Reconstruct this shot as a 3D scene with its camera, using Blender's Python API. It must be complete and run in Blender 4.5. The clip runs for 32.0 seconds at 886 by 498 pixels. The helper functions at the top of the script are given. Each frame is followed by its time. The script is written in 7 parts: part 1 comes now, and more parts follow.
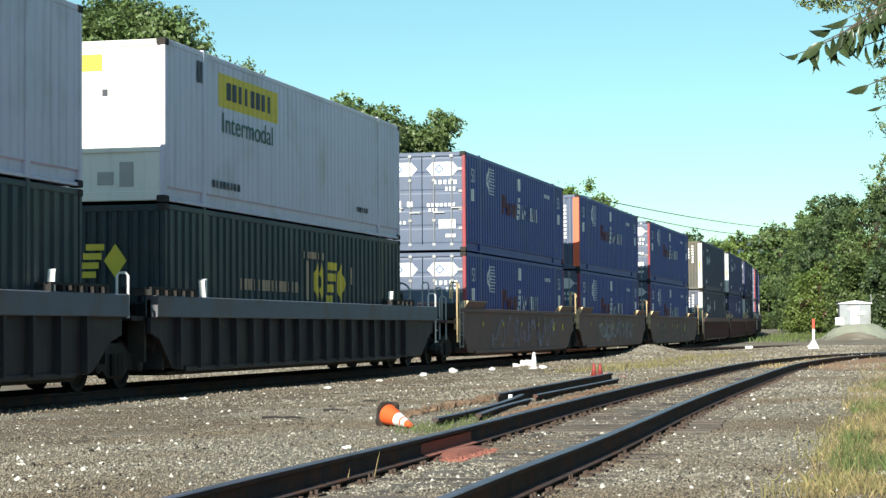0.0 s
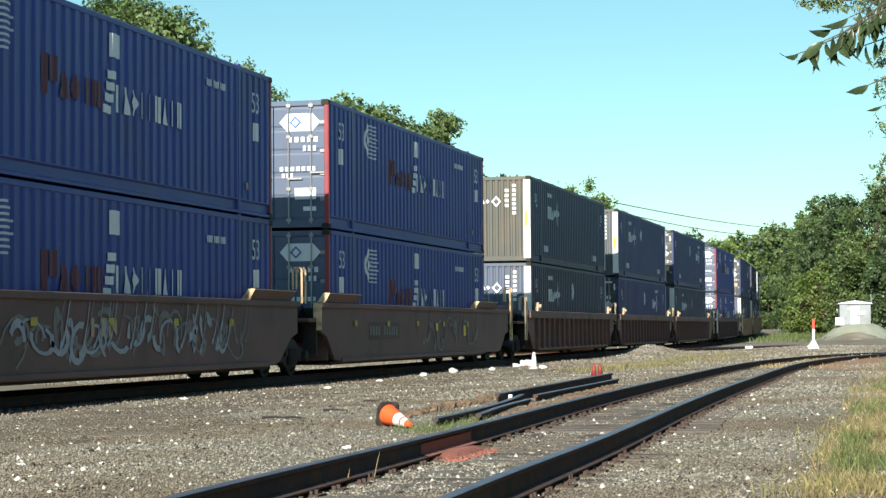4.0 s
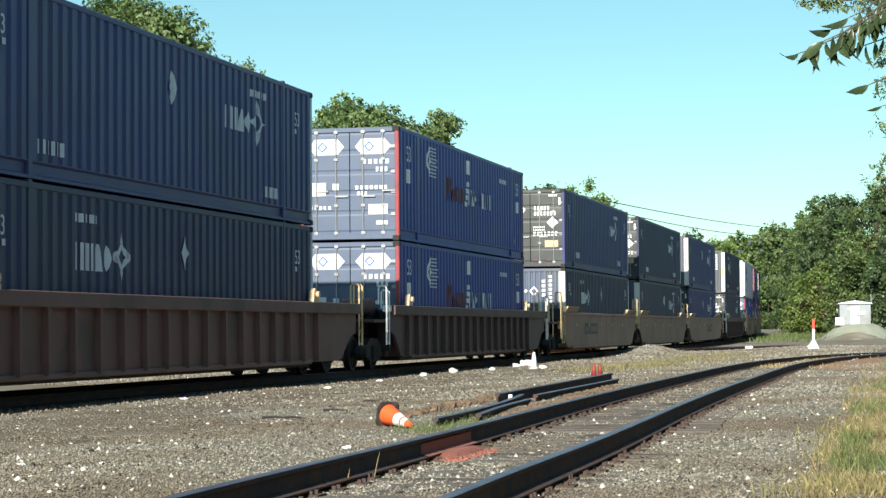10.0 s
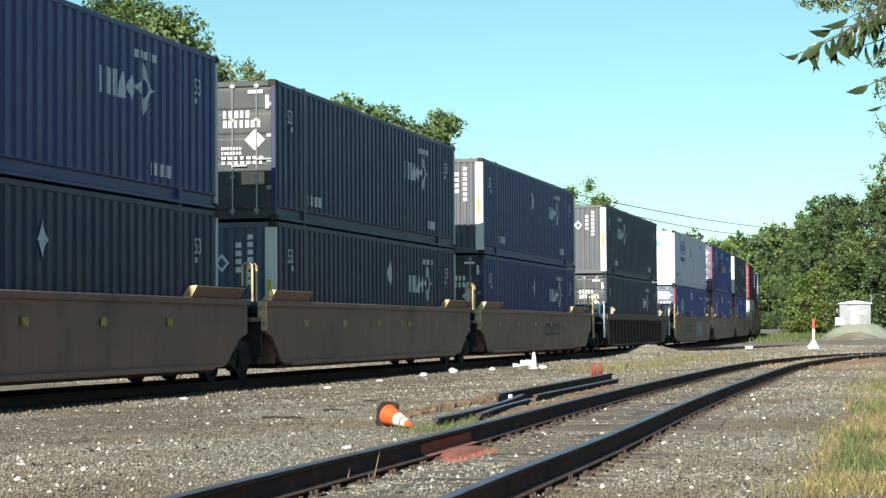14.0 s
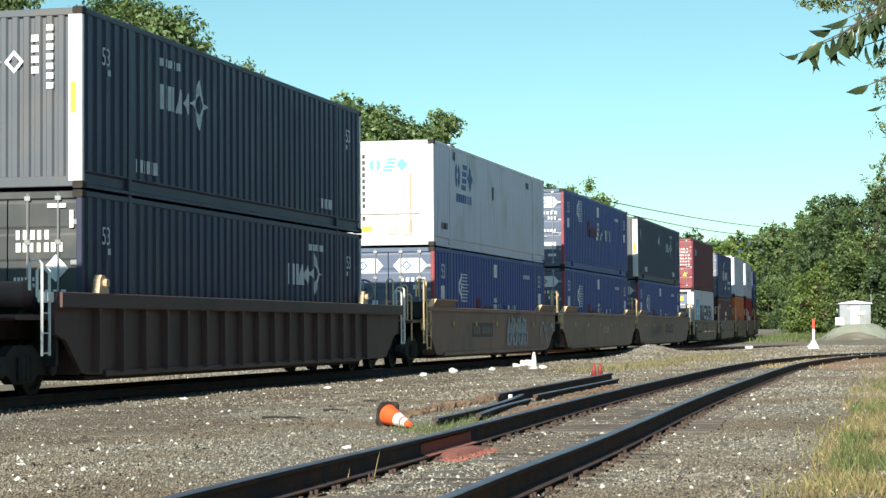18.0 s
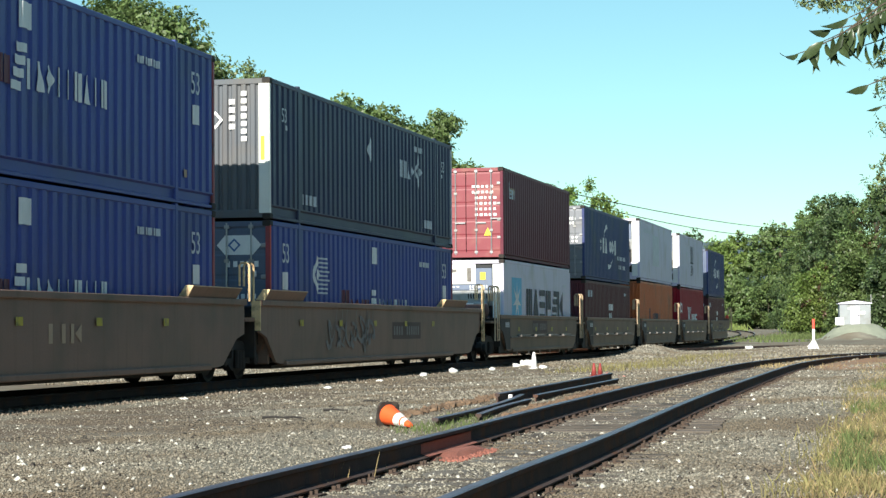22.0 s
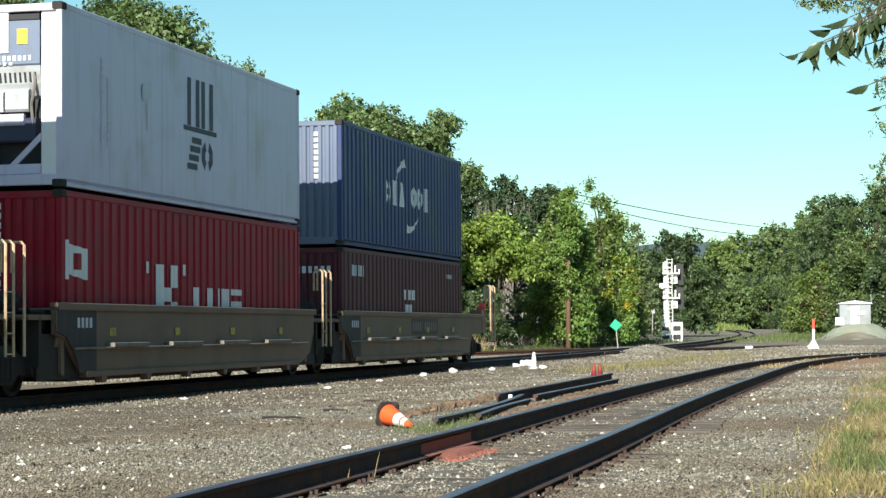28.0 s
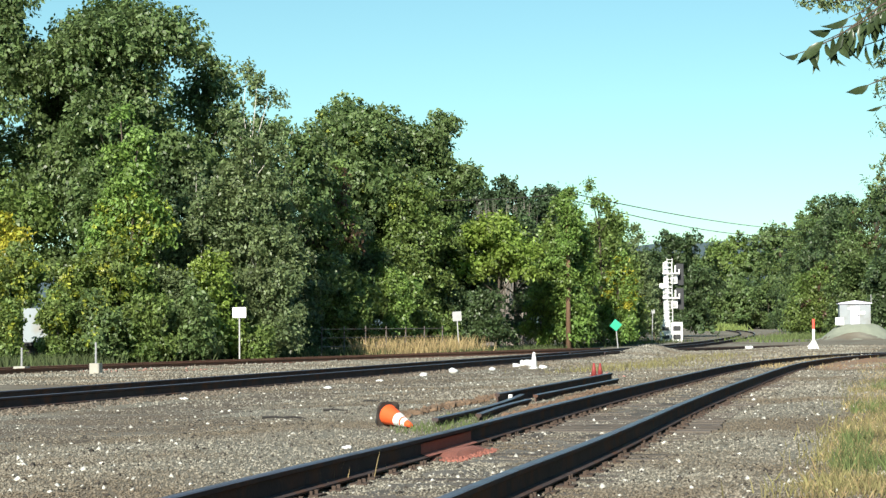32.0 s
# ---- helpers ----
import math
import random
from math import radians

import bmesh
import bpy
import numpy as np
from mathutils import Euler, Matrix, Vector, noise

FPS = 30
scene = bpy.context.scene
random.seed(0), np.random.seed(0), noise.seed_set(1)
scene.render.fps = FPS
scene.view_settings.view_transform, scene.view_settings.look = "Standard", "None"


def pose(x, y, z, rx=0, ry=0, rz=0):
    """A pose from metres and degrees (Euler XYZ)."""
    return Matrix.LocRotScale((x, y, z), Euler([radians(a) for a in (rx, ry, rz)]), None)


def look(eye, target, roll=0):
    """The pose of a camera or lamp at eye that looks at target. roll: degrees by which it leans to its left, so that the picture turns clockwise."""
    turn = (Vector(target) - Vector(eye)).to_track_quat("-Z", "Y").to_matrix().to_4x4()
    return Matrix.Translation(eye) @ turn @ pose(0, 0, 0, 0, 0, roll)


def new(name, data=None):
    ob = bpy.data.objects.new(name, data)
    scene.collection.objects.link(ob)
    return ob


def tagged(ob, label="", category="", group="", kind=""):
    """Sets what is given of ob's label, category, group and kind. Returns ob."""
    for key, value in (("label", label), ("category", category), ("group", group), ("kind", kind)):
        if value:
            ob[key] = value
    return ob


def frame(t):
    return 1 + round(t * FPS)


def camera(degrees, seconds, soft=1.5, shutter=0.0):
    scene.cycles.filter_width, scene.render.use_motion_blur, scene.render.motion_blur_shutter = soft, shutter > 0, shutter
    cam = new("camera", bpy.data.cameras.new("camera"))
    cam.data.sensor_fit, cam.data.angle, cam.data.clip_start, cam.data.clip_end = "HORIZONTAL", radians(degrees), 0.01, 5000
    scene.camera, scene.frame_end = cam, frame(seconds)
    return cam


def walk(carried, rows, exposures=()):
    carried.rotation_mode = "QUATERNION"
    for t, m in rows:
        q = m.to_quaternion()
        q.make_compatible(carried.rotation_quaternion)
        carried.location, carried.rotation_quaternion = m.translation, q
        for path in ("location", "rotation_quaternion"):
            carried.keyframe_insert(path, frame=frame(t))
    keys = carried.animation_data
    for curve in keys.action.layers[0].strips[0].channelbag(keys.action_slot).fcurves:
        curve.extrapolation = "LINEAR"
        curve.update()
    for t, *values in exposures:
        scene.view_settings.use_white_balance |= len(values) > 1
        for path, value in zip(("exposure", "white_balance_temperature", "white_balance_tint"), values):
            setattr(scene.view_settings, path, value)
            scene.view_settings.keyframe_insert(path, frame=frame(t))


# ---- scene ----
# ---------- camera: it stands still ----------
cam = camera(24.83, 32.0, soft=1.4)
EYE = pose(0, 0, 0.962, 92.31, 0.411, 13.553)
walk(cam, [(0.0, EYE), (32.0, EYE)], exposures=[(0.0, 0.65), (17.0, 0.65), (19.0, 0.56), (21.0, 0.65), (32.0, 0.65)])

# ---------- world and sun ----------
SUN_EL, SUN_AZ = radians(28.0), radians(1.0)      # the sun stands behind the camera, a little to the left of the line
world = bpy.data.worlds.new("sky")
scene.world = world
world.use_nodes = True
wn = world.node_tree.nodes
sky = wn.new("ShaderNodeTexSky")
sky.sky_type = "NISHITA"
sky.sun_disc = False
sky.sun_elevation = SUN_EL
sky.sun_rotation = radians(180.0) + SUN_AZ
sky.air_density, sky.dust_density, sky.ozone_density = 1.0, 0.1, 1.5
wn["Background"].inputs["Strength"].default_value = 0.078
tint = wn.new("ShaderNodeMix")
tint.data_type, tint.blend_type = "RGBA", "MULTIPLY"
tint.inputs[0].default_value = 1.0
tint.inputs[7].default_value = (0.735, 1.04, 0.965, 1)      # the film's cool, greenish rendering of a clear sky
world.node_tree.links.new(sky.outputs[0], tint.inputs[6])
world.node_tree.links.new(tint.outputs[2], wn["Background"].inputs["Color"])
sun = new("sun", bpy.data.lights.new("sun", "SUN"))
sun.data.energy, sun.data.angle, sun.data.color = 5.0, radians(0.5), (1.0, 0.955, 0.84)
sun_from = Vector((-math.sin(SUN_AZ) * math.cos(SUN_EL), -math.cos(SUN_AZ) * math.cos(SUN_EL), math.sin(SUN_EL)))
sun.matrix_world = look(sun_from * 50, (0, 0, 0))
tagged(sun, kind="structure")

# ---------- node helpers ----------
def mat(name, base, rough=0.6, metal=0.0, var=0.25, scale=6.0, fine=60.0, bump=0.0, dirt=None, dirt_scale=1.5, dirt_lo=0.5,
        dirt_hi=0.7, rand=0.0, island=0.0, stretch=(1, 1, 1), spec=0.5, streak=0.0, trans=None):
    """A painted, wooden, stony or leafy surface: base colour, mottling at two scales, dirt, relief."""
    m = bpy.data.materials.new(name)
    m.use_nodes = True
    nt = m.node_tree
    N, L = nt.nodes, nt.links
    bs = N["Principled BSDF"]
    bs.inputs["Roughness"].default_value, bs.inputs["Metallic"].default_value = rough, metal
    bs.inputs["Specular IOR Level"].default_value = spec
    tc = N.new("ShaderNodeTexCoord")
    mp = N.new("ShaderNodeMapping")
    mp.inputs["Scale"].default_value = stretch
    L.new(tc.outputs["Object"], mp.inputs["Vector"])

    def noise_tex(sc, det=3.0):
        t = N.new("ShaderNodeTexNoise")
        t.inputs["Scale"].default_value, t.inputs["Detail"].default_value = sc, det
        L.new(mp.outputs[0], t.inputs["Vector"])
        return t.outputs[0]

    def math_node(op, a, b):
        t = N.new("ShaderNodeMath")
        t.operation = op
        for k, v in ((0, a), (1, b)):
            if isinstance(v, (int, float)):
                t.inputs[k].default_value = v
            else:
                L.new(v, t.inputs[k])
        return t.outputs[0]

    def ramp(fac, lo, hi):
        t = N.new("ShaderNodeMapRange")
        t.inputs["From Min"].default_value, t.inputs["From Max"].default_value = lo, hi
        L.new(fac, t.inputs["Value"])
        return t.outputs[0]

    def mixc(fac, a, b, blend="MIX"):
        t = N.new("ShaderNodeMix")
        t.data_type, t.blend_type = "RGBA", blend
        if isinstance(fac, (int, float)):
            t.inputs["Factor"].default_value = fac
        else:
            L.new(fac, t.inputs["Factor"])
        for k, v in (("A", a), ("B", b)):
            sock = [i for i in t.inputs if i.name == k and i.type == "RGBA"][0]
            if isinstance(v, tuple):
                sock.default_value = (*v, 1)
            else:
                L.new(v, sock)
        return [o for o in t.outputs if o.type == "RGBA"][0]

    big, small = noise_tex(scale), noise_tex(fine, 2.0)
    # brightness factor about 1
    f = math_node("ADD", math_node("MULTIPLY", math_node("SUBTRACT", big, 0.5), var * 2), 1.0)
    f = math_node("ADD", f, math_node("MULTIPLY", math_node("SUBTRACT", small, 0.5), var * 1.2))
    if rand:
        oi = N.new("ShaderNodeObjectInfo")
        f = math_node("ADD", f, math_node("MULTIPLY", math_node("SUBTRACT", oi.outputs["Random"], 0.5), rand * 2))
    if island:
        ge = N.new("ShaderNodeNewGeometry")
        f = math_node("ADD", f, math_node("MULTIPLY", math_node("SUBTRACT", ge.outputs["Random Per Island"], 0.5), island * 2))
    hs = N.new("ShaderNodeHueSaturation")
    hs.inputs["Color"].default_value = (*base, 1)
    L.new(f, hs.inputs["Value"])
    col = hs.outputs[0]
    if trans and island:
        hv = math_node("ADD", 0.47, math_node("MULTIPLY", big, 0.06))
        L.new(hv, hs.inputs["Hue"])
    if dirt:
        d = ramp(noise_tex(dirt_scale, 6.0), dirt_lo, dirt_hi)
        col = mixc(math_node("MULTIPLY", d, 0.85), col, dirt)
    if streak:
        mp2 = N.new("ShaderNodeMapping")
        mp2.inputs["Scale"].default_value = (5.0, 5.0, 0.25)
        L.new(tc.outputs["Object"], mp2.inputs["Vector"])
        t = N.new("ShaderNodeTexNoise")
        t.inputs["Scale"].default_value, t.inputs["Detail"].default_value = 1.3, 5.0
        L.new(mp2.outputs[0], t.inputs["Vector"])
        col = mixc(math_node("MULTIPLY", ramp(t.outputs[0], 0.52, 0.8), streak), col, (0.13, 0.075, 0.04))
    L.new(col, bs.inputs["Base Color"])
    if bump:
        b = N.new("ShaderNodeBump")
        b.inputs["Strength"].default_value, b.inputs["Distance"].default_value = min(1.0, bump), 0.02
        L.new(small, b.inputs["Height"])
        L.new(b.outputs[0], bs.inputs["Normal"])
    rr = math_node("ADD", math_node("MULTIPLY", math_node("SUBTRACT", big, 0.5), 0.2), rough)
    L.new(rr, bs.inputs["Roughness"])
    if trans:
        tr = N.new("ShaderNodeBsdfTranslucent")
        ms = N.new("ShaderNodeMixShader")
        ms.inputs[0].default_value = trans
        L.new(col, tr.inputs["Color"])
        L.new(bs.outputs[0], ms.inputs[1])
        L.new(tr.outputs[0], ms.inputs[2])
        L.new(ms.outputs[0], N["Material Output"].inputs["Surface"])
    return m


# ---------- mesh helpers ----------
def mesh_of(name, verts, faces, material=None, smooth=False):
    me = bpy.data.meshes.new(name)
    me.from_pydata([tuple(v) for v in verts], [], [tuple(f) for f in faces])
    if material:
        me.materials.append(material)
    if smooth:
        me.polygons.foreach_set("use_smooth", [True] * len(me.polygons))
    me.update()
    return me


def quad_cloud(name, quads, material):
    """A mesh of loose quads; quads is an array (n, 4, 3)."""
    n = len(quads)
    me = bpy.data.meshes.new(name)
    me.vertices.add(n * 4)
    me.vertices.foreach_set("co", np.ascontiguousarray(quads, dtype=np.float32).ravel())
    me.loops.add(n * 4)
    me.loops.foreach_set("vertex_index", np.arange(n * 4, dtype=np.int32))
    me.polygons.add(n)
    me.polygons.foreach_set("loop_start", np.arange(0, n * 4, 4, dtype=np.int32))
    me.materials.append(material)
    me.update(calc_edges=True)
    return me


class Geo:
    """Gathers boxes, prisms and tubes into one mesh."""

    def __init__(self):
        self.v, self.f = [], []

    def add(self, verts, faces):
        o = len(self.v)
        self.v += [tuple(v) for v in verts]
        self.f += [tuple(i + o for i in f) for f in faces]
        return self

    def box(self, x0, x1, y0, y1, z0, z1, b=0.0):
        """A box; b bevels its long edges."""
        if b <= 0:
            c = [(x, y, z) for x in (x0, x1) for y in (y0, y1) for z in (z0, z1)]
            return self.add(c, [(0, 1, 3, 2), (4, 6, 7, 5), (0, 4, 5, 1), (2, 3, 7, 6), (0, 2, 6, 4), (1, 5, 7, 3)])
        dims = (x1 - x0, y1 - y0, z1 - z0)
        ax = dims.index(max(dims))
        lo, hi = [(x0, y0, z0), (x1, y1, z1)]
        i, j = [k for k in range(3) if k != ax]
        ring = []
        for (a, c) in ((lo[i] + b, lo[j]), (hi[i] - b, lo[j]), (hi[i], lo[j] + b), (hi[i], hi[j] - b), (hi[i] - b, hi[j]), (lo[i] + b, hi[j]), (lo[i], hi[j] - b), (lo[i], lo[j] + b)):
            ring.append((a, c))
        vs = []
        for e in (lo[ax], hi[ax]):
            for a, c in ring:
                p = [0, 0, 0]
                p[ax], p[i], p[j] = e, a, c
                vs.append(p)
        fs = [tuple(range(8))[::-1], tuple(range(8, 16))] + [(k, (k + 1) % 8, 8 + (k + 1) % 8, 8 + k) for k in range(8)]
        return self.add(vs, fs)

    def prism(self, poly, axis, a, b):
        """A polygon (pairs of the two other axes, in order) drawn out along an axis from a to b."""
        n = len(poly)
        vs = []
        for e in (a, b):
            for u, w in poly:
                vs.append({"x": (e, u, w), "y": (u, e, w), "z": (u, w, e)}[axis])
        return self.add(vs, [tuple(range(n))[::-1], tuple(range(n, 2 * n))] + [(k, (k + 1) % n, n + (k + 1) % n, n + k) for k in range(n)])

    def tube(self, pts, r, n=8, r2=None, cap=True):
        pts = [Vector(p) for p in pts]
        rings = []
        for k, p in enumerate(pts):
            d = (pts[min(k + 1, len(pts) - 1)] - pts[max(k - 1, 0)]).normalized()
            side = d.orthogonal().normalized() if abs(d.z) > 0.9 else d.cross(Vector((0, 0, 1))).normalized()
            up = side.cross(d)
            rad = r if r2 is None else r + (r2 - r) * k / max(1, len(pts) - 1)
            rings.append([p + (side * math.cos(2 * math.pi * q / n) + up * math.sin(2 * math.pi * q / n)) * rad for q in range(n)])
        vs = [v for ring in rings for v in ring]
        fs = [(k * n + q, k * n + (q + 1) % n, (k + 1) * n + (q + 1) % n, (k + 1) * n + q) for k in range(len(pts) - 1) for q in range(n)]
        if cap:
            fs += [tuple(range(n))[::-1], tuple(range((len(pts) - 1) * n, len(pts) * n))]
        return self.add(vs, fs)

    def lathe(self, prof, axis="z", at=(0, 0, 0), n=20):
        """Turns a profile of (radius, height) round an axis."""
        vs = []
        for r, h in prof:
            for q in range(n):
                c, s = math.cos(2 * math.pi * q / n) * r, math.sin(2 * math.pi * q / n) * r
                v = {"z": (c, s, h), "x": (h, c, s), "y": (s, h, c)}[axis]
                vs.append((v[0] + at[0], v[1] + at[1], v[2] + at[2]))
        m = len(prof)
        fs = [(k * n + q, k * n + (q + 1) % n, (k + 1) * n + (q + 1) % n, (k + 1) * n + q) for k in range(m - 1) for q in range(n)]
        fs += [tuple(range(n))[::-1], tuple(range((m - 1) * n, m * n))]
        return self.add(vs, fs)

    def mesh(self, name, material, smooth=False):
        return mesh_of(name, self.v, self.f, material, smooth)


def part(name, geo, material, parent, label="", smooth=False, at=None):
    """One mesh object under a thing or a part. geo: a Geo or a finished mesh."""
    me = geo.mesh(name, material, smooth) if isinstance(geo, Geo) else geo
    ob = new(name, me)
    ob.parent = parent
    if at is not None:
        ob.matrix_basis = at if isinstance(at, Matrix) else Matrix.Translation(at)
    if label:
        ob["label"] = label
    return ob


def thing(name, at, label, category, group="", kind=""):
    ob = new(name)
    ob.empty_display_size = 0.3
    ob.matrix_basis = at if isinstance(at, Matrix) else Matrix.Translation(at)
    return tagged(ob, label, category, group, kind)


def mesh_thing(name, geo, material, at, label, category, group="", kind="", smooth=False):
    me = geo.mesh(name, material, smooth) if isinstance(geo, Geo) else geo
    ob = new(name, me)
    ob.matrix_basis = at if isinstance(at, Matrix) else Matrix.Translation(at)
    return tagged(ob, label, category, group, kind)
# ---------- materials ----------
RUST = (0.16, 0.07, 0.035)
M = {}
M["gravel"] = mat("gravel", (0.25, 0.232, 0.186), 0.95, var=0.5, scale=0.9, fine=45, bump=1.0, dirt=(0.175, 0.14, 0.1), dirt_scale=0.3, dirt_lo=0.42, dirt_hi=0.6, spec=0.2)
M["stone"] = mat("stone", (0.26, 0.242, 0.2), 0.9, var=0.2, scale=8, fine=60, island=0.62, dirt=(0.18, 0.145, 0.104), dirt_scale=0.3, dirt_lo=0.42, dirt_hi=0.6, spec=0.2)
M["dark_stone"] = mat("dark_stone", (0.06, 0.052, 0.046), 0.9, var=0.3, scale=8, island=0.4, spec=0.2)
M["ballast_dark"] = mat("dirty_ballast", (0.17, 0.14, 0.11), 0.9, var=0.3, scale=6, island=0.5, spec=0.2)
M["dark_soil"] = mat("oily_soil", (0.155, 0.125, 0.095), 0.95, var=0.45, scale=1.5, fine=40, bump=1.0, dirt=(0.2, 0.185, 0.15), dirt_scale=0.7, dirt_lo=0.5, dirt_hi=0.62, spec=0.2)
M["oily_ballast"] = mat("oily_ballast", (0.175, 0.16, 0.138), 0.95, var=0.5, scale=1.2, fine=45, bump=1.0, dirt=(0.09, 0.078, 0.068), dirt_scale=1.1, dirt_lo=0.48, dirt_hi=0.62, spec=0.2)
M["white_stone"] = mat("white_stone", (0.58, 0.56, 0.5), 0.8, var=0.12, scale=8, island=0.2)
M["rail"] = mat("rail_steel", (0.075, 0.058, 0.056), 0.9, spec=0.1, metal=0.0, var=0.35, scale=3, fine=40, dirt=RUST, dirt_scale=2.5, dirt_lo=0.5, dirt_hi=0.8, bump=0.2)
M["door_dark"] = mat("container_door_charcoal", (0.05, 0.055, 0.056), 0.5, var=0.2, scale=1.2, dirt=(0.09, 0.09, 0.085), dirt_scale=1.2, streak=0.2)
# front-end colours, paler than the sides: sunlight on that end is put in
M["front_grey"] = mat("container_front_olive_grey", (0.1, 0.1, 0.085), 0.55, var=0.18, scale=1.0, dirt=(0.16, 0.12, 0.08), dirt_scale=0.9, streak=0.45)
M["front_blue"] = mat("container_front_sunlit_blue", (0.1, 0.125, 0.185), 0.55, var=0.18, scale=1.0, dirt=(0.13, 0.13, 0.13), dirt_scale=0.9, streak=0.25)
M["graffiti_faint"] = mat("spray_faint", (0.21, 0.19, 0.185), 0.65, var=0.35, scale=4)
M["tan_olive"] = mat("car_tan_olive", (0.2322, 0.1395, 0.105), 0.6, var=0.2, scale=1.2, fine=30, dirt=(0.12, 0.09, 0.065), dirt_scale=0.8, dirt_lo=0.45, dirt_hi=0.75, streak=0.5)
M["umber_dark"] = mat("car_umber_dark", (0.0918, 0.0512, 0.0483), 0.65, var=0.25, scale=1.2, fine=30, dirt=(0.05, 0.042, 0.036), dirt_scale=0.8, streak=0.4)
M["navy_dark"] = mat("container_blackish_navy", (0.0367, 0.0409, 0.0861), 0.5, spec=0.4, var=0.18, scale=0.8, fine=20, dirt=(0.05, 0.055, 0.06), dirt_scale=0.5, dirt_lo=0.5, dirt_hi=0.85, streak=0.12)
M["trailer_white"] = mat("dull_trailer_white", (0.33, 0.37, 0.4), 0.6, var=0.12, scale=2, dirt=(0.3, 0.28, 0.24), dirt_scale=1.5)
M["hut_metal"] = mat("galvanised_hut", (0.3, 0.325, 0.345), 0.6, var=0.15, scale=2, dirt=(0.22, 0.22, 0.2), dirt_scale=1.2)
# two more front-end colours with the sunlight mixed into the paint
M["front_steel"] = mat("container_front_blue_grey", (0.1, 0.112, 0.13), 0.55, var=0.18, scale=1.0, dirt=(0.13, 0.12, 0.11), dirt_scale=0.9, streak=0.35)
M["rose"] = mat("container_door_sunlit_red", (0.25, 0.045, 0.06), 0.5, var=0.15, scale=1.2, dirt=(0.3, 0.12, 0.1), dirt_scale=1.2, streak=0.15)
M["rail_head"] = mat("rail_head_steel", (0.15, 0.14, 0.17), 0.42, metal=0.5, var=0.2, scale=2, fine=30, dirt=(0.1, 0.07, 0.06), dirt_scale=3)
M["rail_rust"] = mat("rusty_rail", (0.17, 0.08, 0.05), 0.8, metal=0.2, var=0.35, scale=3, fine=50)
M["tie"] = mat("weathered_tie", (0.125, 0.105, 0.088), 0.95, var=0.5, scale=2.0, fine=25, bump=0.8, rand=0.3, stretch=(0.6, 6, 6))
M["old_tie"] = mat("tie_dark", (0.07, 0.055, 0.05), 0.95, var=0.4, scale=2.0, fine=25, bump=0.6, rand=0.25, stretch=(0.6, 6, 6))
M["spike"] = mat("spike_rust", (0.09, 0.062, 0.048), 0.85, metal=0.3, var=0.3)
M["black"] = mat("truck_black", (0.022, 0.02, 0.019), 0.8, metal=0.0, var=0.4, scale=4, dirt=(0.04, 0.028, 0.02), dirt_scale=3)
M["wheel"] = mat("wheel_steel", (0.025, 0.02, 0.018), 0.7, metal=0.2, var=0.3)
M["olive"] = mat("car_olive", (0.2538, 0.1395, 0.105), 0.6, var=0.2, scale=1.2, fine=30, dirt=(0.1, 0.075, 0.055), dirt_scale=0.8, dirt_lo=0.45, dirt_hi=0.75, streak=0.5)
M["olive_dark"] = mat("car_olive_dark", (0.18, 0.118, 0.082), 0.6, var=0.2, scale=1.2, fine=30, dirt=(0.1, 0.075, 0.055), dirt_scale=0.8, dirt_lo=0.45, dirt_hi=0.75, streak=0.5)
M["brown"] = mat("car_brown", (0.1566, 0.0818, 0.0756), 0.65, var=0.25, scale=1.2, fine=30, dirt=(0.07, 0.055, 0.045), dirt_scale=0.8, dirt_lo=0.45, dirt_hi=0.75, streak=0.5)
M["umber"] = mat("car_umber", (0.162, 0.0809, 0.0704), 0.65, var=0.25, scale=1.2, fine=30, dirt=(0.06, 0.05, 0.042), dirt_scale=0.8, streak=0.4)
M["slate"] = mat("car_slate", (0.0216, 0.0186, 0.0252), 0.65, var=0.25, scale=1.2, fine=30, dirt=(0.05, 0.042, 0.036), dirt_scale=0.8, streak=0.3)
M["slate_top"] = mat("chord_blue_grey", (0.12, 0.145, 0.19), 0.6, var=0.25, scale=1.5, dirt=(0.13, 0.1, 0.08), dirt_scale=1.2)
M["yellow"] = mat("safety_yellow", (0.8, 0.58, 0.32), 0.6, var=0.2, scale=4, dirt=(0.25, 0.15, 0.08), dirt_scale=5)
M["cream"] = mat("cream_paint", (0.6, 0.44, 0.29), 0.6, var=0.15, scale=4, dirt=(0.3, 0.2, 0.12), dirt_scale=5)
M["navy"] = mat("container_navy", (0.0518, 0.0605, 0.1733), 0.5, spec=0.4, var=0.18, scale=0.8, fine=20, dirt=(0.06, 0.068, 0.09), dirt_scale=0.5, dirt_lo=0.5, dirt_hi=0.85, streak=0.12)
M["navy_green"] = mat("container_black_green", (0.0389, 0.0465, 0.1029), 0.5, spec=0.4, var=0.18, scale=0.8, fine=20, dirt=(0.05, 0.06, 0.075), dirt_scale=0.5, dirt_lo=0.5, dirt_hi=0.85, streak=0.12)
M["navy_blue"] = mat("container_faded_navy", (0.041, 0.0465, 0.168), 0.5, spec=0.4, var=0.18, scale=0.8, fine=20, dirt=(0.07, 0.08, 0.1), dirt_scale=0.5, dirt_lo=0.5, dirt_hi=0.85, streak=0.12)
M["blue"] = mat("container_blue", (0.0497, 0.0763, 0.2992), 0.5, spec=0.4, var=0.15, scale=0.8, fine=20, dirt=(0.06, 0.085, 0.17), dirt_scale=0.6, dirt_lo=0.5, dirt_hi=0.85, streak=0.15)
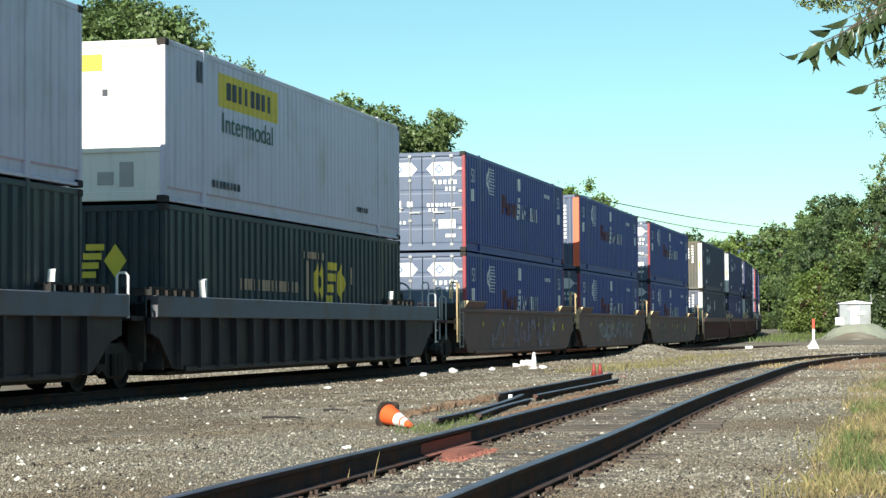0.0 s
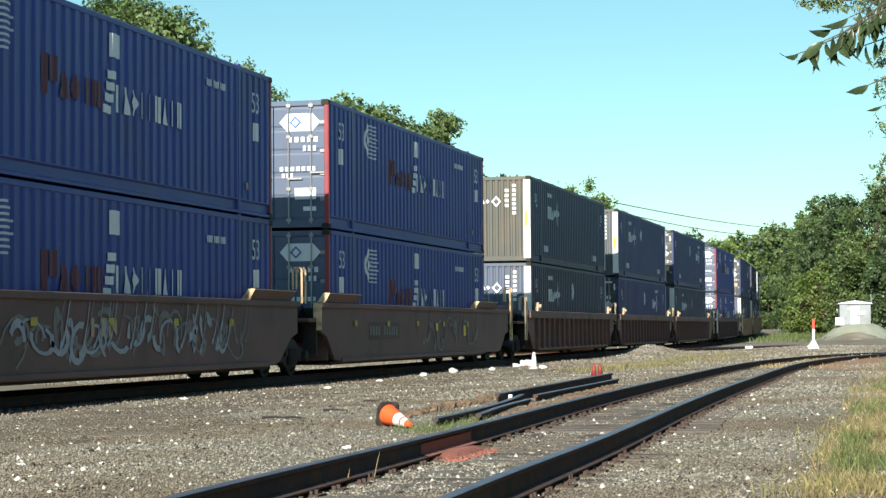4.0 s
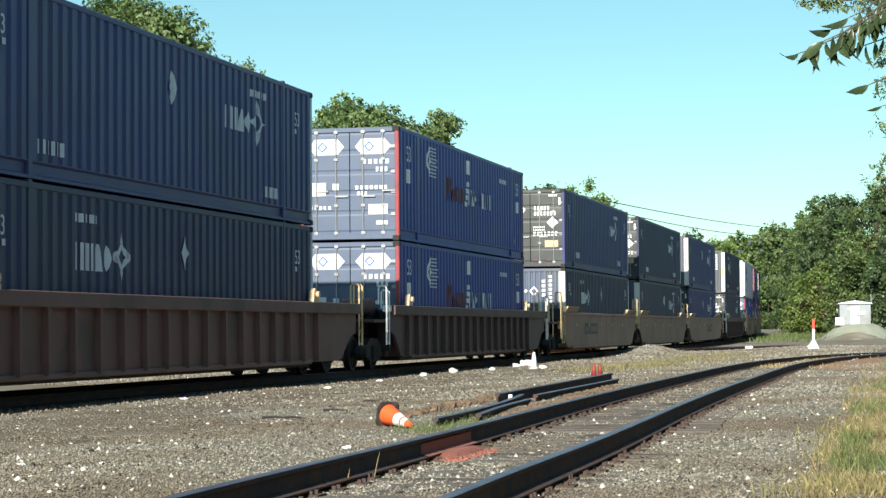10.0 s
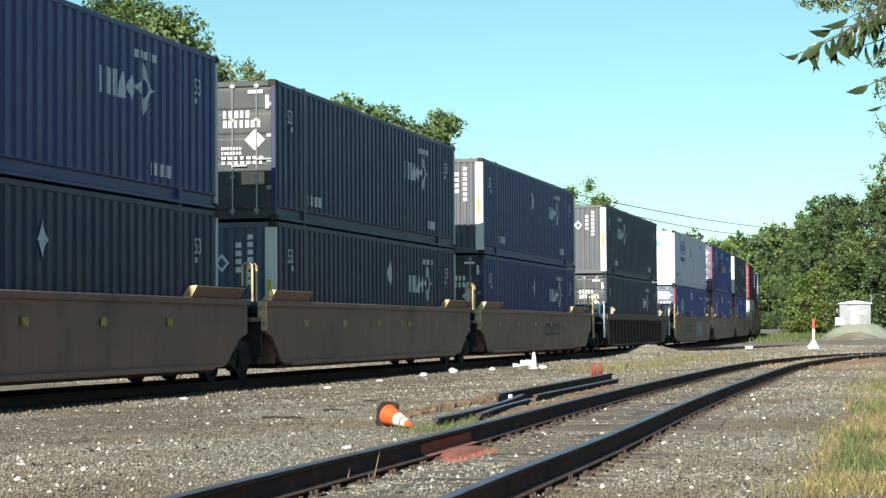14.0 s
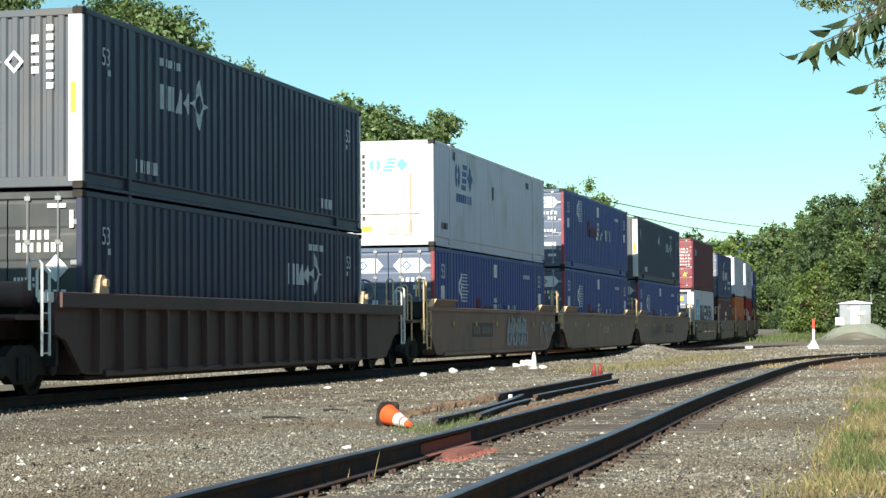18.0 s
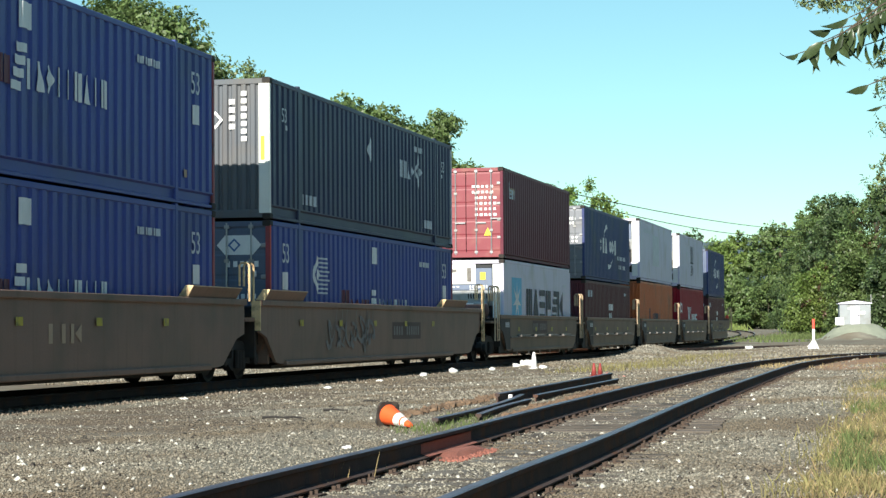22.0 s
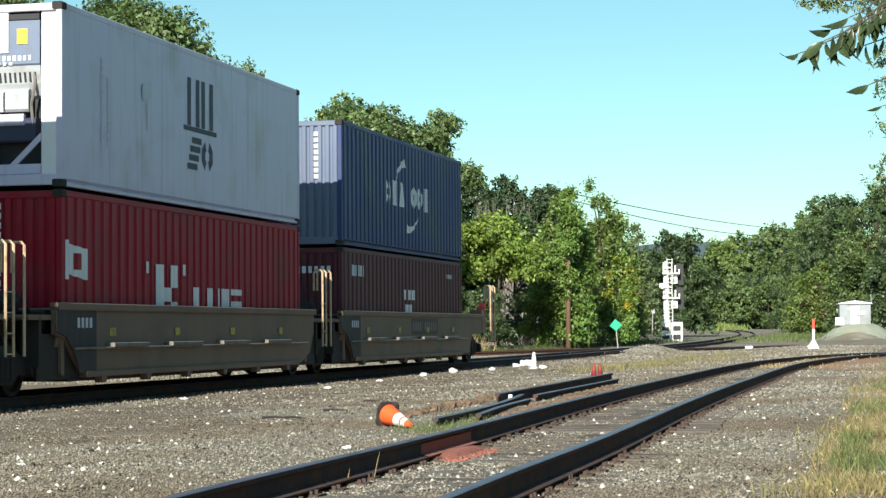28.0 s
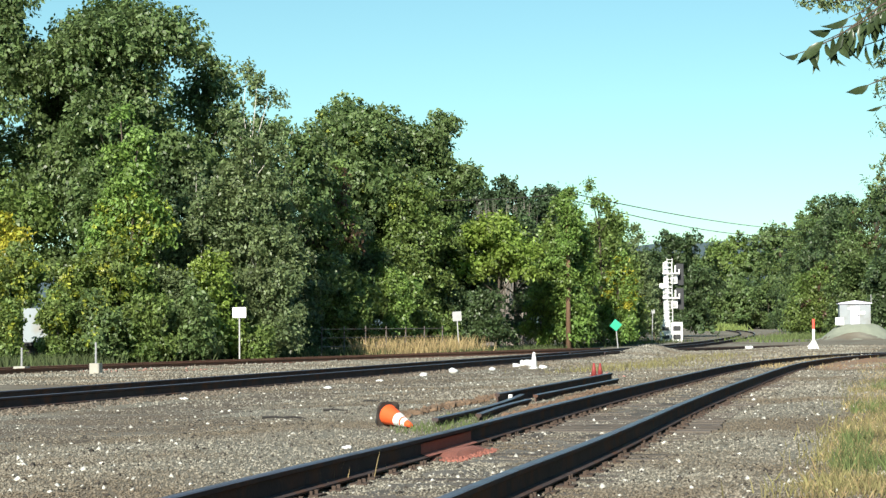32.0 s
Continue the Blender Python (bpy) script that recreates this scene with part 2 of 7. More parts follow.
# blue and grey ends, lightened by painted sunlight against their darker sides
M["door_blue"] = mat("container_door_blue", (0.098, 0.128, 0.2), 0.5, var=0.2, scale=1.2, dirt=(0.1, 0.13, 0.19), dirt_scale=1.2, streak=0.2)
M["door_grey"] = mat("container_door_faded_sunlit_grey", (0.2, 0.21, 0.24), 0.5, var=0.2, scale=1.2, dirt=(0.16, 0.16, 0.17), dirt_scale=1.2, streak=0.25)
M["front_pale"] = mat("container_front_sunlit_pale", (0.12, 0.155, 0.24), 0.45, var=0.18, scale=1.0, dirt=(0.15, 0.18, 0.25), dirt_scale=0.9, streak=0.2)
M["cma_blue"] = mat("container_deep_blue", (0.0302, 0.0465, 0.1575), 0.5, spec=0.4, var=0.15, scale=0.8, fine=20, dirt=(0.06, 0.075, 0.11), dirt_scale=0.6, streak=0.15)
M["red_edge"] = mat("edge_red", (0.6, 0.07, 0.05), 0.5, var=0.1)
M["post_red"] = mat("post_dull_red", (0.32, 0.05, 0.065), 0.5, var=0.15, scale=2, dirt=(0.12, 0.05, 0.05), dirt_scale=2)
M["orange_post"] = mat("post_orange_red", (0.85, 0.16, 0.07), 0.5, var=0.1)
# white boxes: sunlit front and shaded greyer sides, the light put into two colours
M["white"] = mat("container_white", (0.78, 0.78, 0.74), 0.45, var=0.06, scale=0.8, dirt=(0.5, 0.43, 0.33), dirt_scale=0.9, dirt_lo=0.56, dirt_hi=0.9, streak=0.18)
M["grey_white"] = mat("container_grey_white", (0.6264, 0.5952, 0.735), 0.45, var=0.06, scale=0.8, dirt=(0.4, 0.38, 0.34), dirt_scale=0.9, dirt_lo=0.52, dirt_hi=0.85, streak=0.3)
M["green"] = mat("container_dark_green", (0.0194, 0.0353, 0.0473), 0.5, spec=0.4, var=0.2, scale=0.8, dirt=(0.05, 0.06, 0.055), dirt_scale=0.6, streak=0.15)
M["red"] = mat("container_red", (0.3132, 0.0084, 0.0252), 0.5, spec=0.25, var=0.15, scale=0.8, dirt=(0.2, 0.035, 0.04), dirt_scale=0.8, streak=0.15)
M["oxide"] = mat("container_oxide_red", (0.135, 0.0242, 0.0441), 0.5, spec=0.25, var=0.18, scale=0.8, dirt=(0.15, 0.05, 0.06), dirt_scale=0.8, streak=0.15)
M["maroon"] = mat("container_brown", (0.1026, 0.0279, 0.0378), 0.5, spec=0.25, var=0.18, scale=0.8, dirt=(0.1, 0.045, 0.05), dirt_scale=0.8, streak=0.15)
M["orange"] = mat("container_orange", (0.5616, 0.1395, 0.042), 0.5, spec=0.4, var=0.15, scale=0.8, dirt=(0.3, 0.13, 0.07), dirt_scale=0.8, streak=0.2)
M["ink_white"] = mat("lettering_white", (0.8, 0.8, 0.8), 0.55, var=0.1, scale=3)
M["ink_grey"] = mat("lettering_faded", (0.6, 0.63, 0.68), 0.6, var=0.2, scale=3)
M["ink_dark"] = mat("lettering_dark", (0.05, 0.055, 0.075), 0.6, var=0.2, scale=3)
M["ink_blue"] = mat("lettering_blue", (0.07, 0.16, 0.36), 0.6, var=0.2, scale=3)
M["ink_green"] = mat("lettering_green", (0.02, 0.12, 0.09), 0.6, var=0.2, scale=3)
M["ink_cyan"] = mat("lettering_light_blue", (0.16, 0.5, 0.72), 0.6, var=0.2, scale=3)
M["ink_yellow"] = mat("panel_yellow", (0.78, 0.6, 0.06), 0.6, var=0.15, scale=3)
M["ink_red"] = mat("lettering_red", (0.14, 0.045, 0.065), 0.6, var=0.2, scale=3)
M["ink_tan"] = mat("lettering_tan", (0.45, 0.32, 0.22), 0.6, var=0.2, scale=3)
M["graffiti_grey"] = mat("spray_grey", (0.34, 0.37, 0.42), 0.6, var=0.3, scale=4)
M["graffiti_violet"] = mat("spray_violet", (0.22, 0.19, 0.27), 0.6, var=0.3, scale=4)
M["steel"] = mat("galvanised", (0.36, 0.37, 0.39), 0.45, metal=0.6, var=0.15, scale=3, dirt=(0.3, 0.27, 0.22), dirt_scale=4)
M["dull_steel"] = mat("dull_steel", (0.2, 0.185, 0.17), 0.7, metal=0.2, var=0.3, scale=3, dirt=(0.12, 0.1, 0.08), dirt_scale=4)
M["unit_blue"] = mat("unit_blue_grey", (0.16, 0.2, 0.29), 0.5, var=0.15, scale=2, dirt=(0.14, 0.15, 0.17), dirt_scale=2)
M["reflector"] = mat("dull_yellow_tape", (0.5, 0.4, 0.03), 0.5, var=0.25, scale=8, dirt=(0.15, 0.12, 0.06), dirt_scale=5)
M["machine"] = mat("reefer_unit_grey", (0.42, 0.44, 0.46), 0.5, var=0.15, scale=3, dirt=(0.2, 0.19, 0.18), dirt_scale=3)
M["dark"] = mat("dark_void", (0.03, 0.031, 0.034), 0.7, var=0.2)
M["paint_white"] = mat("white_enamel", (0.82, 0.82, 0.8), 0.5, var=0.06, scale=3)
M["cone"] = mat("cone_orange", (0.88, 0.125, 0.03), 0.55, var=0.12, scale=6, dirt=(0.4, 0.12, 0.05), dirt_scale=9, dirt_lo=0.6, dirt_hi=0.9)
M["signal_red"] = mat("signal_red", (0.85, 0.08, 0.05), 0.5, var=0.1)
M["sign_green"] = mat("sign_green", (0.02, 0.42, 0.24), 0.45, var=0.1)
M["rubber"] = mat("black_rubber", (0.03, 0.027, 0.025), 0.85, var=0.25, scale=8, dirt=(0.12, 0.1, 0.08), dirt_scale=6)
M["dark_pipe"] = mat("weathered_pipe", (0.17, 0.155, 0.145), 0.7, metal=0.2, var=0.25, scale=4, dirt=RUST, dirt_scale=3)
M["concrete"] = mat("concrete", (0.42, 0.39, 0.33), 0.9, var=0.2, scale=5, bump=0.4)
M["grey_metal"] = mat("weathered_grey_metal", (0.4, 0.4, 0.4), 0.6, metal=0.3, var=0.2, scale=4)
M["bark"] = mat("bark", (0.1, 0.08, 0.06), 0.95, var=0.4, scale=4, fine=30, bump=0.8, stretch=(4, 4, 0.8))
M["birch"] = mat("birch_bark", (0.55, 0.52, 0.46), 0.85, var=0.3, scale=4, fine=20, bump=0.3, stretch=(1, 1, 6))
M["red_soil"] = mat("red_paint_dust", (0.32, 0.12, 0.088), 0.95, var=0.3, scale=6, fine=50, bump=0.8)
M["red_stone"] = mat("painted_stones", (0.32, 0.12, 0.088), 0.95, var=0.3, scale=6, island=0.3)
M["dirt"] = mat("brown_dirt", (0.3, 0.175, 0.1), 0.95, var=0.3, scale=1.5, fine=30, bump=0.8, dirt=(0.2, 0.19, 0.15), dirt_scale=0.6)
M["dry"] = mat("dry_grass", (0.42, 0.32, 0.16), 0.9, var=0.2, scale=2, island=0.35, trans=0.25)
M["grass"] = mat("green_grass", (0.125, 0.165, 0.055), 0.85, var=0.2, scale=2, island=0.4, trans=0.25)
M["olive_grass"] = mat("olive_grass", (0.235, 0.21, 0.09), 0.85, var=0.2, scale=2, island=0.4, trans=0.25)


def leaf_mat(name, base):
    return mat(name, base, 0.45, var=0.22, scale=0.35, fine=3.0, island=0.5, trans=0.34, spec=0.5)


M["lime_grass"] = mat("lime_grass", (0.2, 0.25, 0.07), 0.85, var=0.2, scale=2, island=0.4, trans=0.25)
# darker copy of the grass, with the wood's shade put into its green
M["weed_shaded"] = mat("shaded_weeds", (0.075, 0.1, 0.035), 0.85, var=0.2, scale=2, island=0.4, trans=0.25)
M["mound"] = mat("mound_gravel", (0.27, 0.29, 0.225), 0.95, var=0.3, scale=1.2, fine=25, bump=0.8)
M["faded_red"] = mat("faded_red_plastic", (0.3, 0.05, 0.045), 0.6, var=0.15, scale=6)
M["leaf_oak"] = leaf_mat("leaf_oak", (0.138, 0.2, 0.07))
M["leaf_dark"] = leaf_mat("leaf_dark", (0.085, 0.13, 0.052))
M["leaf_mid"] = leaf_mat("leaf_mid", (0.165, 0.232, 0.062))
M["leaf_birch"] = leaf_mat("leaf_birch", (0.17, 0.225, 0.095))
M["leaf_light"] = leaf_mat("leaf_light", (0.18, 0.28, 0.065))
M["leaf_bright"] = leaf_mat("leaf_bright", (0.22, 0.31, 0.06))
M["leaf_yellow"] = leaf_mat("leaf_yellow", (0.42, 0.4, 0.05))
M["leaf_lime"] = leaf_mat("leaf_lime", (0.34, 0.38, 0.06))
M["leaf_brown"] = leaf_mat("leaf_reddish", (0.12, 0.07, 0.045))
M["leaf_red"] = leaf_mat("leaf_red", (0.5, 0.06, 0.03))
M["leaf_silver"] = leaf_mat("leaf_silver", (0.16, 0.21, 0.09))
M["pine"] = leaf_mat("pine_needles", (0.07, 0.11, 0.05))
M["twig_grey"] = mat("bare_twigs", (0.24, 0.21, 0.18), 0.9, var=0.2, island=0.3)
# ---------- the line's shape in plan ----------
XC = -14.29            # middle of the main track
BEND_AT, BEND_R = 108.3, 1308.0


def line_at(s):
    """Middle of the main track at s metres along it: x, y and the turn to the left."""
    e = max(0.0, s - BEND_AT)
    th = e / BEND_R
    return XC - BEND_R * (1 - math.cos(th)), min(s, BEND_AT) + BEND_R * math.sin(th), th


def line_z(s):
    """Height of the rails: level at first, then a slight climb."""
    e = min(max(0.0, s - 110.0), 400.0)
    return 0.0042 * e * e / (e + 25.0)


def smooth(a, b, x):
    t = min(1.0, max(0.0, (x - a) / (b - a)))
    return t * t * (3 - 2 * t)


def ground_z(x, y):
    z = -0.21 + line_z(y) + 0.1 * smooth(-10.5, -6.5, x)
    d = abs(x - line_at(y)[0])
    z -= 0.05 * (1 - smooth(1.3, 2.2, abs(x + 3.7))) * (1 - smooth(60, 80, y))
    z += 0.02 * (1 - smooth(1.6, 2.6, d))
    # heap of spilled ballast, mound under the equipment hut, banks behind
    z += 0.36 * math.exp(-((x + 12.6) / 0.9) ** 2 - ((y - 93.0) / 5.0) ** 2)
    z += 1.12 * (1 - smooth(1.1, 3.1, math.hypot((x + 5.35) * 0.95, (y - 160.5) * 0.8)))
    z += 0.8 * smooth(4.5, 22.0, x) + 0.5 * smooth(-27.0, -60.0, x)
    z += 0.02 * noise.noise((x * 0.6, y * 0.6, 0.0)) + 0.03 * noise.noise((x * 0.15, y * 0.15, 3.0))
    return z


def ground_sheet():
    xs = list(np.arange(-60, -18, 2.0)) + list(np.arange(-18, 4, 0.4)) + list(np.arange(4, 60, 3.0))
    xs = [-2500, -900, -400, -200, -110, -80] + xs + [80, 140, 300, 900, 2500]
    ys = list(np.arange(-20, 12, 2.0)) + list(np.arange(12, 50, 0.5)) + list(np.arange(50, 180, 1.5)) + list(np.arange(180, 420, 12.0))
    ys = [-2500, -600, -150, -50] + ys + [500, 700, 1000, 1600, 3000]
    vs = [(x, y, ground_z(x, y)) for y in ys for x in xs]
    n = len(xs)
    fs = [(j * n + i, j * n + i + 1, (j + 1) * n + i + 1, (j + 1) * n + i) for j in range(len(ys) - 1) for i in range(n - 1)]
    ob = new("ground", mesh_of("ground", vs, fs, M["gravel"], True))
    return tagged(ob, "grey-brown gravel yard with ballast and dirt", "ground", kind="structure")


ground = ground_sheet()


def patch(name, material, cx, cy, rx, ry, label, seed, lift=0.012):
    """A low spread of other soil on the gravel with a ragged outline."""
    rng = random.Random(seed)
    n, vs = 28, [(cx, cy, ground_z(cx, cy) + lift + 0.02)]
    for ring in (0.55, 1.0):
        for k in range(n):
            a = 2 * math.pi * k / n
            r = ring * (1 + (rng.random() - 0.5) * 0.35)
            x, y = cx + math.cos(a) * rx * r, cy + math.sin(a) * ry * r
            vs.append((x, y, ground_z(x, y) + (lift if ring < 1 else -0.03)))
    fs = [(0, 1 + k, 1 + (k + 1) % n) for k in range(n)]
    fs += [(1 + k, 1 + n + k, 1 + n + (k + 1) % n, 1 + (k + 1) % n) for k in range(n)]
    ob = new(name, mesh_of(name, vs, fs, material, True))
    return tagged(ob, label, "ground", kind="structure")


patch("red_patch", M["red_soil"], -4.06, 17.5, 0.14, 0.95, "gravel dusted with red marking paint", 5, 0.06)


def soil_belt():
    """Dark trodden soil beside the main line: ragged cells of the ground's own grid, a film over the gravel."""
    xs, ys = list(np.arange(-18, 4, 0.4)), list(np.arange(12, 50, 0.5)) + list(np.arange(50, 66, 1.5))
    vs, fs, seen = [], [], {}

    def at(i, j):
        if (i, j) not in seen:
            seen[(i, j)] = len(vs)
            vs.append((xs[i], ys[j], ground_z(xs[i], ys[j]) + 0.004))
        return seen[(i, j)]
    for j in range(len(ys) - 1):
        for i in range(len(xs) - 1):
            x, y = xs[i], ys[j]
            if not -12.4 < x < -7.0:
                continue
            if noise.noise((x * 0.55, y * 0.16, 9.0)) + 0.4 * noise.noise((x * 1.7, y * 0.9, 2.0)) > -0.55 + 0.19 * (x + 12.4):
                fs.append((at(i, j), at(i + 1, j), at(i + 1, j + 1), at(i, j + 1)))
    tagged(new("soil_belt", mesh_of("soil_belt", vs, fs, M["dark_soil"], True)), "dark trodden soil beside the main line", "ground", kind="structure")


soil_belt()
patch("dirt_patch", M["dirt"], -1.9, 62, 2.6, 13, "bare brown dirt beside the siding", 3)

def hut_mound():
    """The heap of greenish gravel under the equipment hut."""
    n, vs = 36, [(-5.35, 160.5, ground_z(-5.35, 160.5) + 0.02)]
    rings = [0.6, 1.1, 1.5, 1.9, 2.3, 2.7, 3.1, 3.5]
    for j, r in enumerate(rings):
        for k in range(n):
            a = 2 * math.pi * k / n
            x, y = -5.35 + r * math.cos(a) * 1.05, 160.5 + r * math.sin(a) * 1.25
            vs.append((x, y, ground_z(x, y) + (0.05 * (1 + noise.noise((x * 1.3, y * 1.3, 1.0))) if j < len(rings) - 1 else -0.08)))
    fs = [(0, 1 + k, 1 + (k + 1) % n) for k in range(n)]
    for j in range(len(rings) - 1):
        fs += [(1 + j * n + k, 1 + (j + 1) * n + k, 1 + (j + 1) * n + (k + 1) % n, 1 + j * n + (k + 1) % n) for k in range(n)]
    tagged(new("gravel_mound", mesh_of("gravel_mound", vs, fs, M["mound"], True)), "greenish-grey gravel mound under the equipment hut", "mound", kind="structure")


hut_mound()

# ---------- tracks ----------
def rail_profile(h=0.178):
    w = 0.075
    return [(-w, 0), (w, 0), (w, 0.012), (0.012, 0.035), (0.01, h - 0.05), (0.036, h - 0.036), (0.037, h - 0.008), (0.028, h), (-0.028, h), (-0.037, h - 0.008), (-0.036, h - 0.036), (-0.01, h - 0.05), (-0.012, 0.035), (-w, 0.012)]


def rail_mesh(pts, side_mat, head_mat):
    """A rail along points (x, y, z of its top)."""
    pts = [Vector(p) for p in pts]
    prof, h = rail_profile(), 0.178
    n, vs = len(prof), []
    for k, p in enumerate(pts):
        d = (pts[min(k + 1, len(pts) - 1)] - pts[max(k - 1, 0)])
        d.z = 0
        d.normalize()
        right = Vector((d.y, -d.x, 0))
        for u, w in prof:
            q = p + right * u
            vs.append((q.x, q.y, p.z - h + w))
    fs, idx = [], []
    for k in range(len(pts) - 1):
        for i in range(n):
            fs.append((k * n + i, k * n + (i + 1) % n, (k + 1) * n + (i + 1) % n, (k + 1) * n + i))
            idx.append(1 if i in (6, 7, 8) else 0)
    fs += [tuple(range(n)), tuple(range((len(pts) - 1) * n, len(pts) * n))[::-1]]
    idx += [0, 0]
    me = mesh_of("rail", vs, fs, side_mat)
    me.materials.append(head_mat)
    me.polygons.foreach_set("material_index", idx)
    return me


def offset_path(pts, o):
    out = []
    pts = [Vector(p) for p in pts]
    for k, p in enumerate(pts):
        d = pts[min(k + 1, len(pts) - 1)] - pts[max(k - 1, 0)]
        d.z = 0
        d.normalize()
        out.append(p + Vector((d.y, -d.x, 0)) * o)
    return out


def smooth_path(ctrl, step):
    """Points along a smooth curve through control points (Catmull-Rom)."""
    c = [Vector(p) for p in ctrl]
    c = [c[0] * 2 - c[1]] + c + [c[-1] * 2 - c[-2]]
    out = []
    for i in range(1, len(c) - 2):
        n = max(1, int((c[i + 1] - c[i]).length / step))
        for k in range(n):
            t = k / n
            p0, p1, p2, p3 = c[i - 1:i + 3]
            out.append(0.5 * ((2 * p1) + (p2 - p0) * t + (2 * p0 - 5 * p1 + 4 * p2 - p3) * t * t + (3 * p1 - p0 - 3 * p2 + p3) * t ** 3))
    out.append(c[-2])
    return out


G = 0.7525
main_pts = [Vector((*line_at(s)[:2], line_z(s))) for s in list(np.arange(-30, 108, 6.0)) + list(np.arange(108, 480, 4.0))]
siding_pts = smooth_path([(-3.0, -14, 0.06), (-3.18, 5, 0.06), (-3.36, 12, 0.06), (-3.45, 17.3, 0.06), (-3.7, 25.5, 0.06), (-3.88, 34.5, 0.055), (-4.08, 48, 0.04), (-4.02, 56, 0.03), (-3.62, 64, 0.02), (-2.7, 73, 0.0), (-1.2, 82, -0.05), (1.0, 91, -0.18)], 1.0)
back_pts = smooth_path([(-28.2, 30, -0.06), (-26.4, 54, -0.06), (-25.0, 66, -0.06), (-22.4, 80, -0.05), (-19.6, 92, -0.03), (-17.4, 104, -0.02)], 3.0)
spur_pts = smooth_path([(-14.0, 84, -0.02), (-12.9, 96, -0.05), (-11.0, 108, -0.07), (-8.2, 120, -0.08), (-4.6, 132, -0.1), (1.0, 146, -0.1)], 3.0)


def track(name, pts, label, side, head):
    ob = thing(name, (0, 0, 0), label, "railway track", kind="structure")
    for o in (-G, G):
        part("rail", rail_mesh(offset_path(pts, o), side, head), None, ob)
    return ob


main_track = track("track_main", main_pts, "worn steel rails of the main railway line", M["rail"], M["rail_head"])
siding = track("track_siding", siding_pts, "dark steel siding rails on weathered ties", M["rail"], M["rail_head"])
back_track = track("track_back", back_pts, "rusty rails of a disused back track", M["rail_rust"], M["rail_rust"])
spur = track("track_spur", spur_pts, "dark rails of a spur leaving the main line", M["rail"], M["rail"])
# ---------- the train ----------
L53, L40, HC, LOW = 16.154, 12.192, 2.896, 2.591
W53, W40 = 2.591, 2.438


def run(t):
    """Metres that the train has gone since 16 s."""
    return 13.36 * (t - 16.0)


def unit_pose(s, length):
    """Pose of a rigid unit whose front reference stands at s on the line."""
    x0, y0, _ = line_at(s)
    x1, y1, _ = line_at(s + length)
    a = math.atan2(-(x1 - x0), y1 - y0)
    z0, z1 = line_z(s), line_z(s + length)
    return pose(x0, y0, z0, math.degrees(math.atan2(z1 - z0, length)), 0, math.degrees(a))


MOVERS = []          # (thing, front reference at 16 s, length, height of its base)


def corr_profile(y0, y1, n, depth, outer):
    """Corrugated wall in plan: points (x, y) from y0 to y1 with n waves, x between outer - depth and outer."""
    pts, p = [], (y1 - y0) / n
    for k in range(n):
        a = y0 + k * p
        pts += [(outer - depth, a), (outer - depth, a + 0.28 * p), (outer, a + 0.42 * p), (outer, a + 0.86 * p)]
    pts.append((outer - depth, y1))
    return pts


def wall_from_profile(pts, z0, z1, thick, mirror=1):
    """A corrugated sheet with a thickness, along y."""
    g, n = Geo(), len(pts)
    vs = []
    for z in (z0, z1):
        vs += [(mirror * x, y, z) for x, y in pts]
    for z in (z0, z1):
        vs += [(mirror * (x - thick), y, z) for x, y in pts]
    fs = []
    for k in range(n - 1):
        fs.append((k, k + 1, n + k + 1, n + k))
        fs.append((2 * n + k, 3 * n + k, 3 * n + k + 1, 2 * n + k + 1))
    return g.add(vs, fs)


def clip_slab(poly, a, b):
    """Clips a polygon of (y, z) to a <= y <= b."""
    for lim, sgn in ((a, 1), (b, -1)):
        out = []
        for k in range(len(poly)):
            p, q = poly[k], poly[(k + 1) % len(poly)]
            dp, dq = sgn * (p[0] - lim), sgn * (q[0] - lim)
            if dp >= 0:
                out.append(p)
            if dp * dq < 0:
                t = dp / (dp - dq)
                out.append((p[0] + (q[0] - p[0]) * t, p[1] + (q[1] - p[1]) * t))
        poly = out
        if len(poly) < 3:
            return []
    return poly


def painted(polys, prof, lift=0.004):
    """Paint that follows a wall: polygons of (y, z) laid on the profile of (x, y) points."""
    g, base = Geo(), lift
    for i_, poly in enumerate(polys):
        lift = base + 0.0014 * (i_ % 4)
        lo, hi = min(p[0] for p in poly), max(p[0] for p in poly)
        for (xa, ya), (xb, yb) in zip(prof[:-1], prof[1:]):
            if yb <= lo or ya >= hi or yb - ya < 1e-6:
                continue
            c = clip_slab(list(poly), ya, yb)
            if c:
                g.add([(xa + (xb - xa) * (y - ya) / (yb - ya) + lift, y, z) for y, z in c], [tuple(range(len(c)))])
    return g


def rect(y, z, w, h):
    return [(y, z), (y + w, z), (y + w, z + h), (y, z + h)]


def bars(y, z, w, h, n, seed=0, gap=0.3):
    """Unreadable lettering: a row of plain bars."""
    rng = random.Random(seed)
    p = w / n
    return [rect(y + k * p, z, p * (1 - gap) * rng.uniform(0.7, 1.0), h) for k in range(n)]


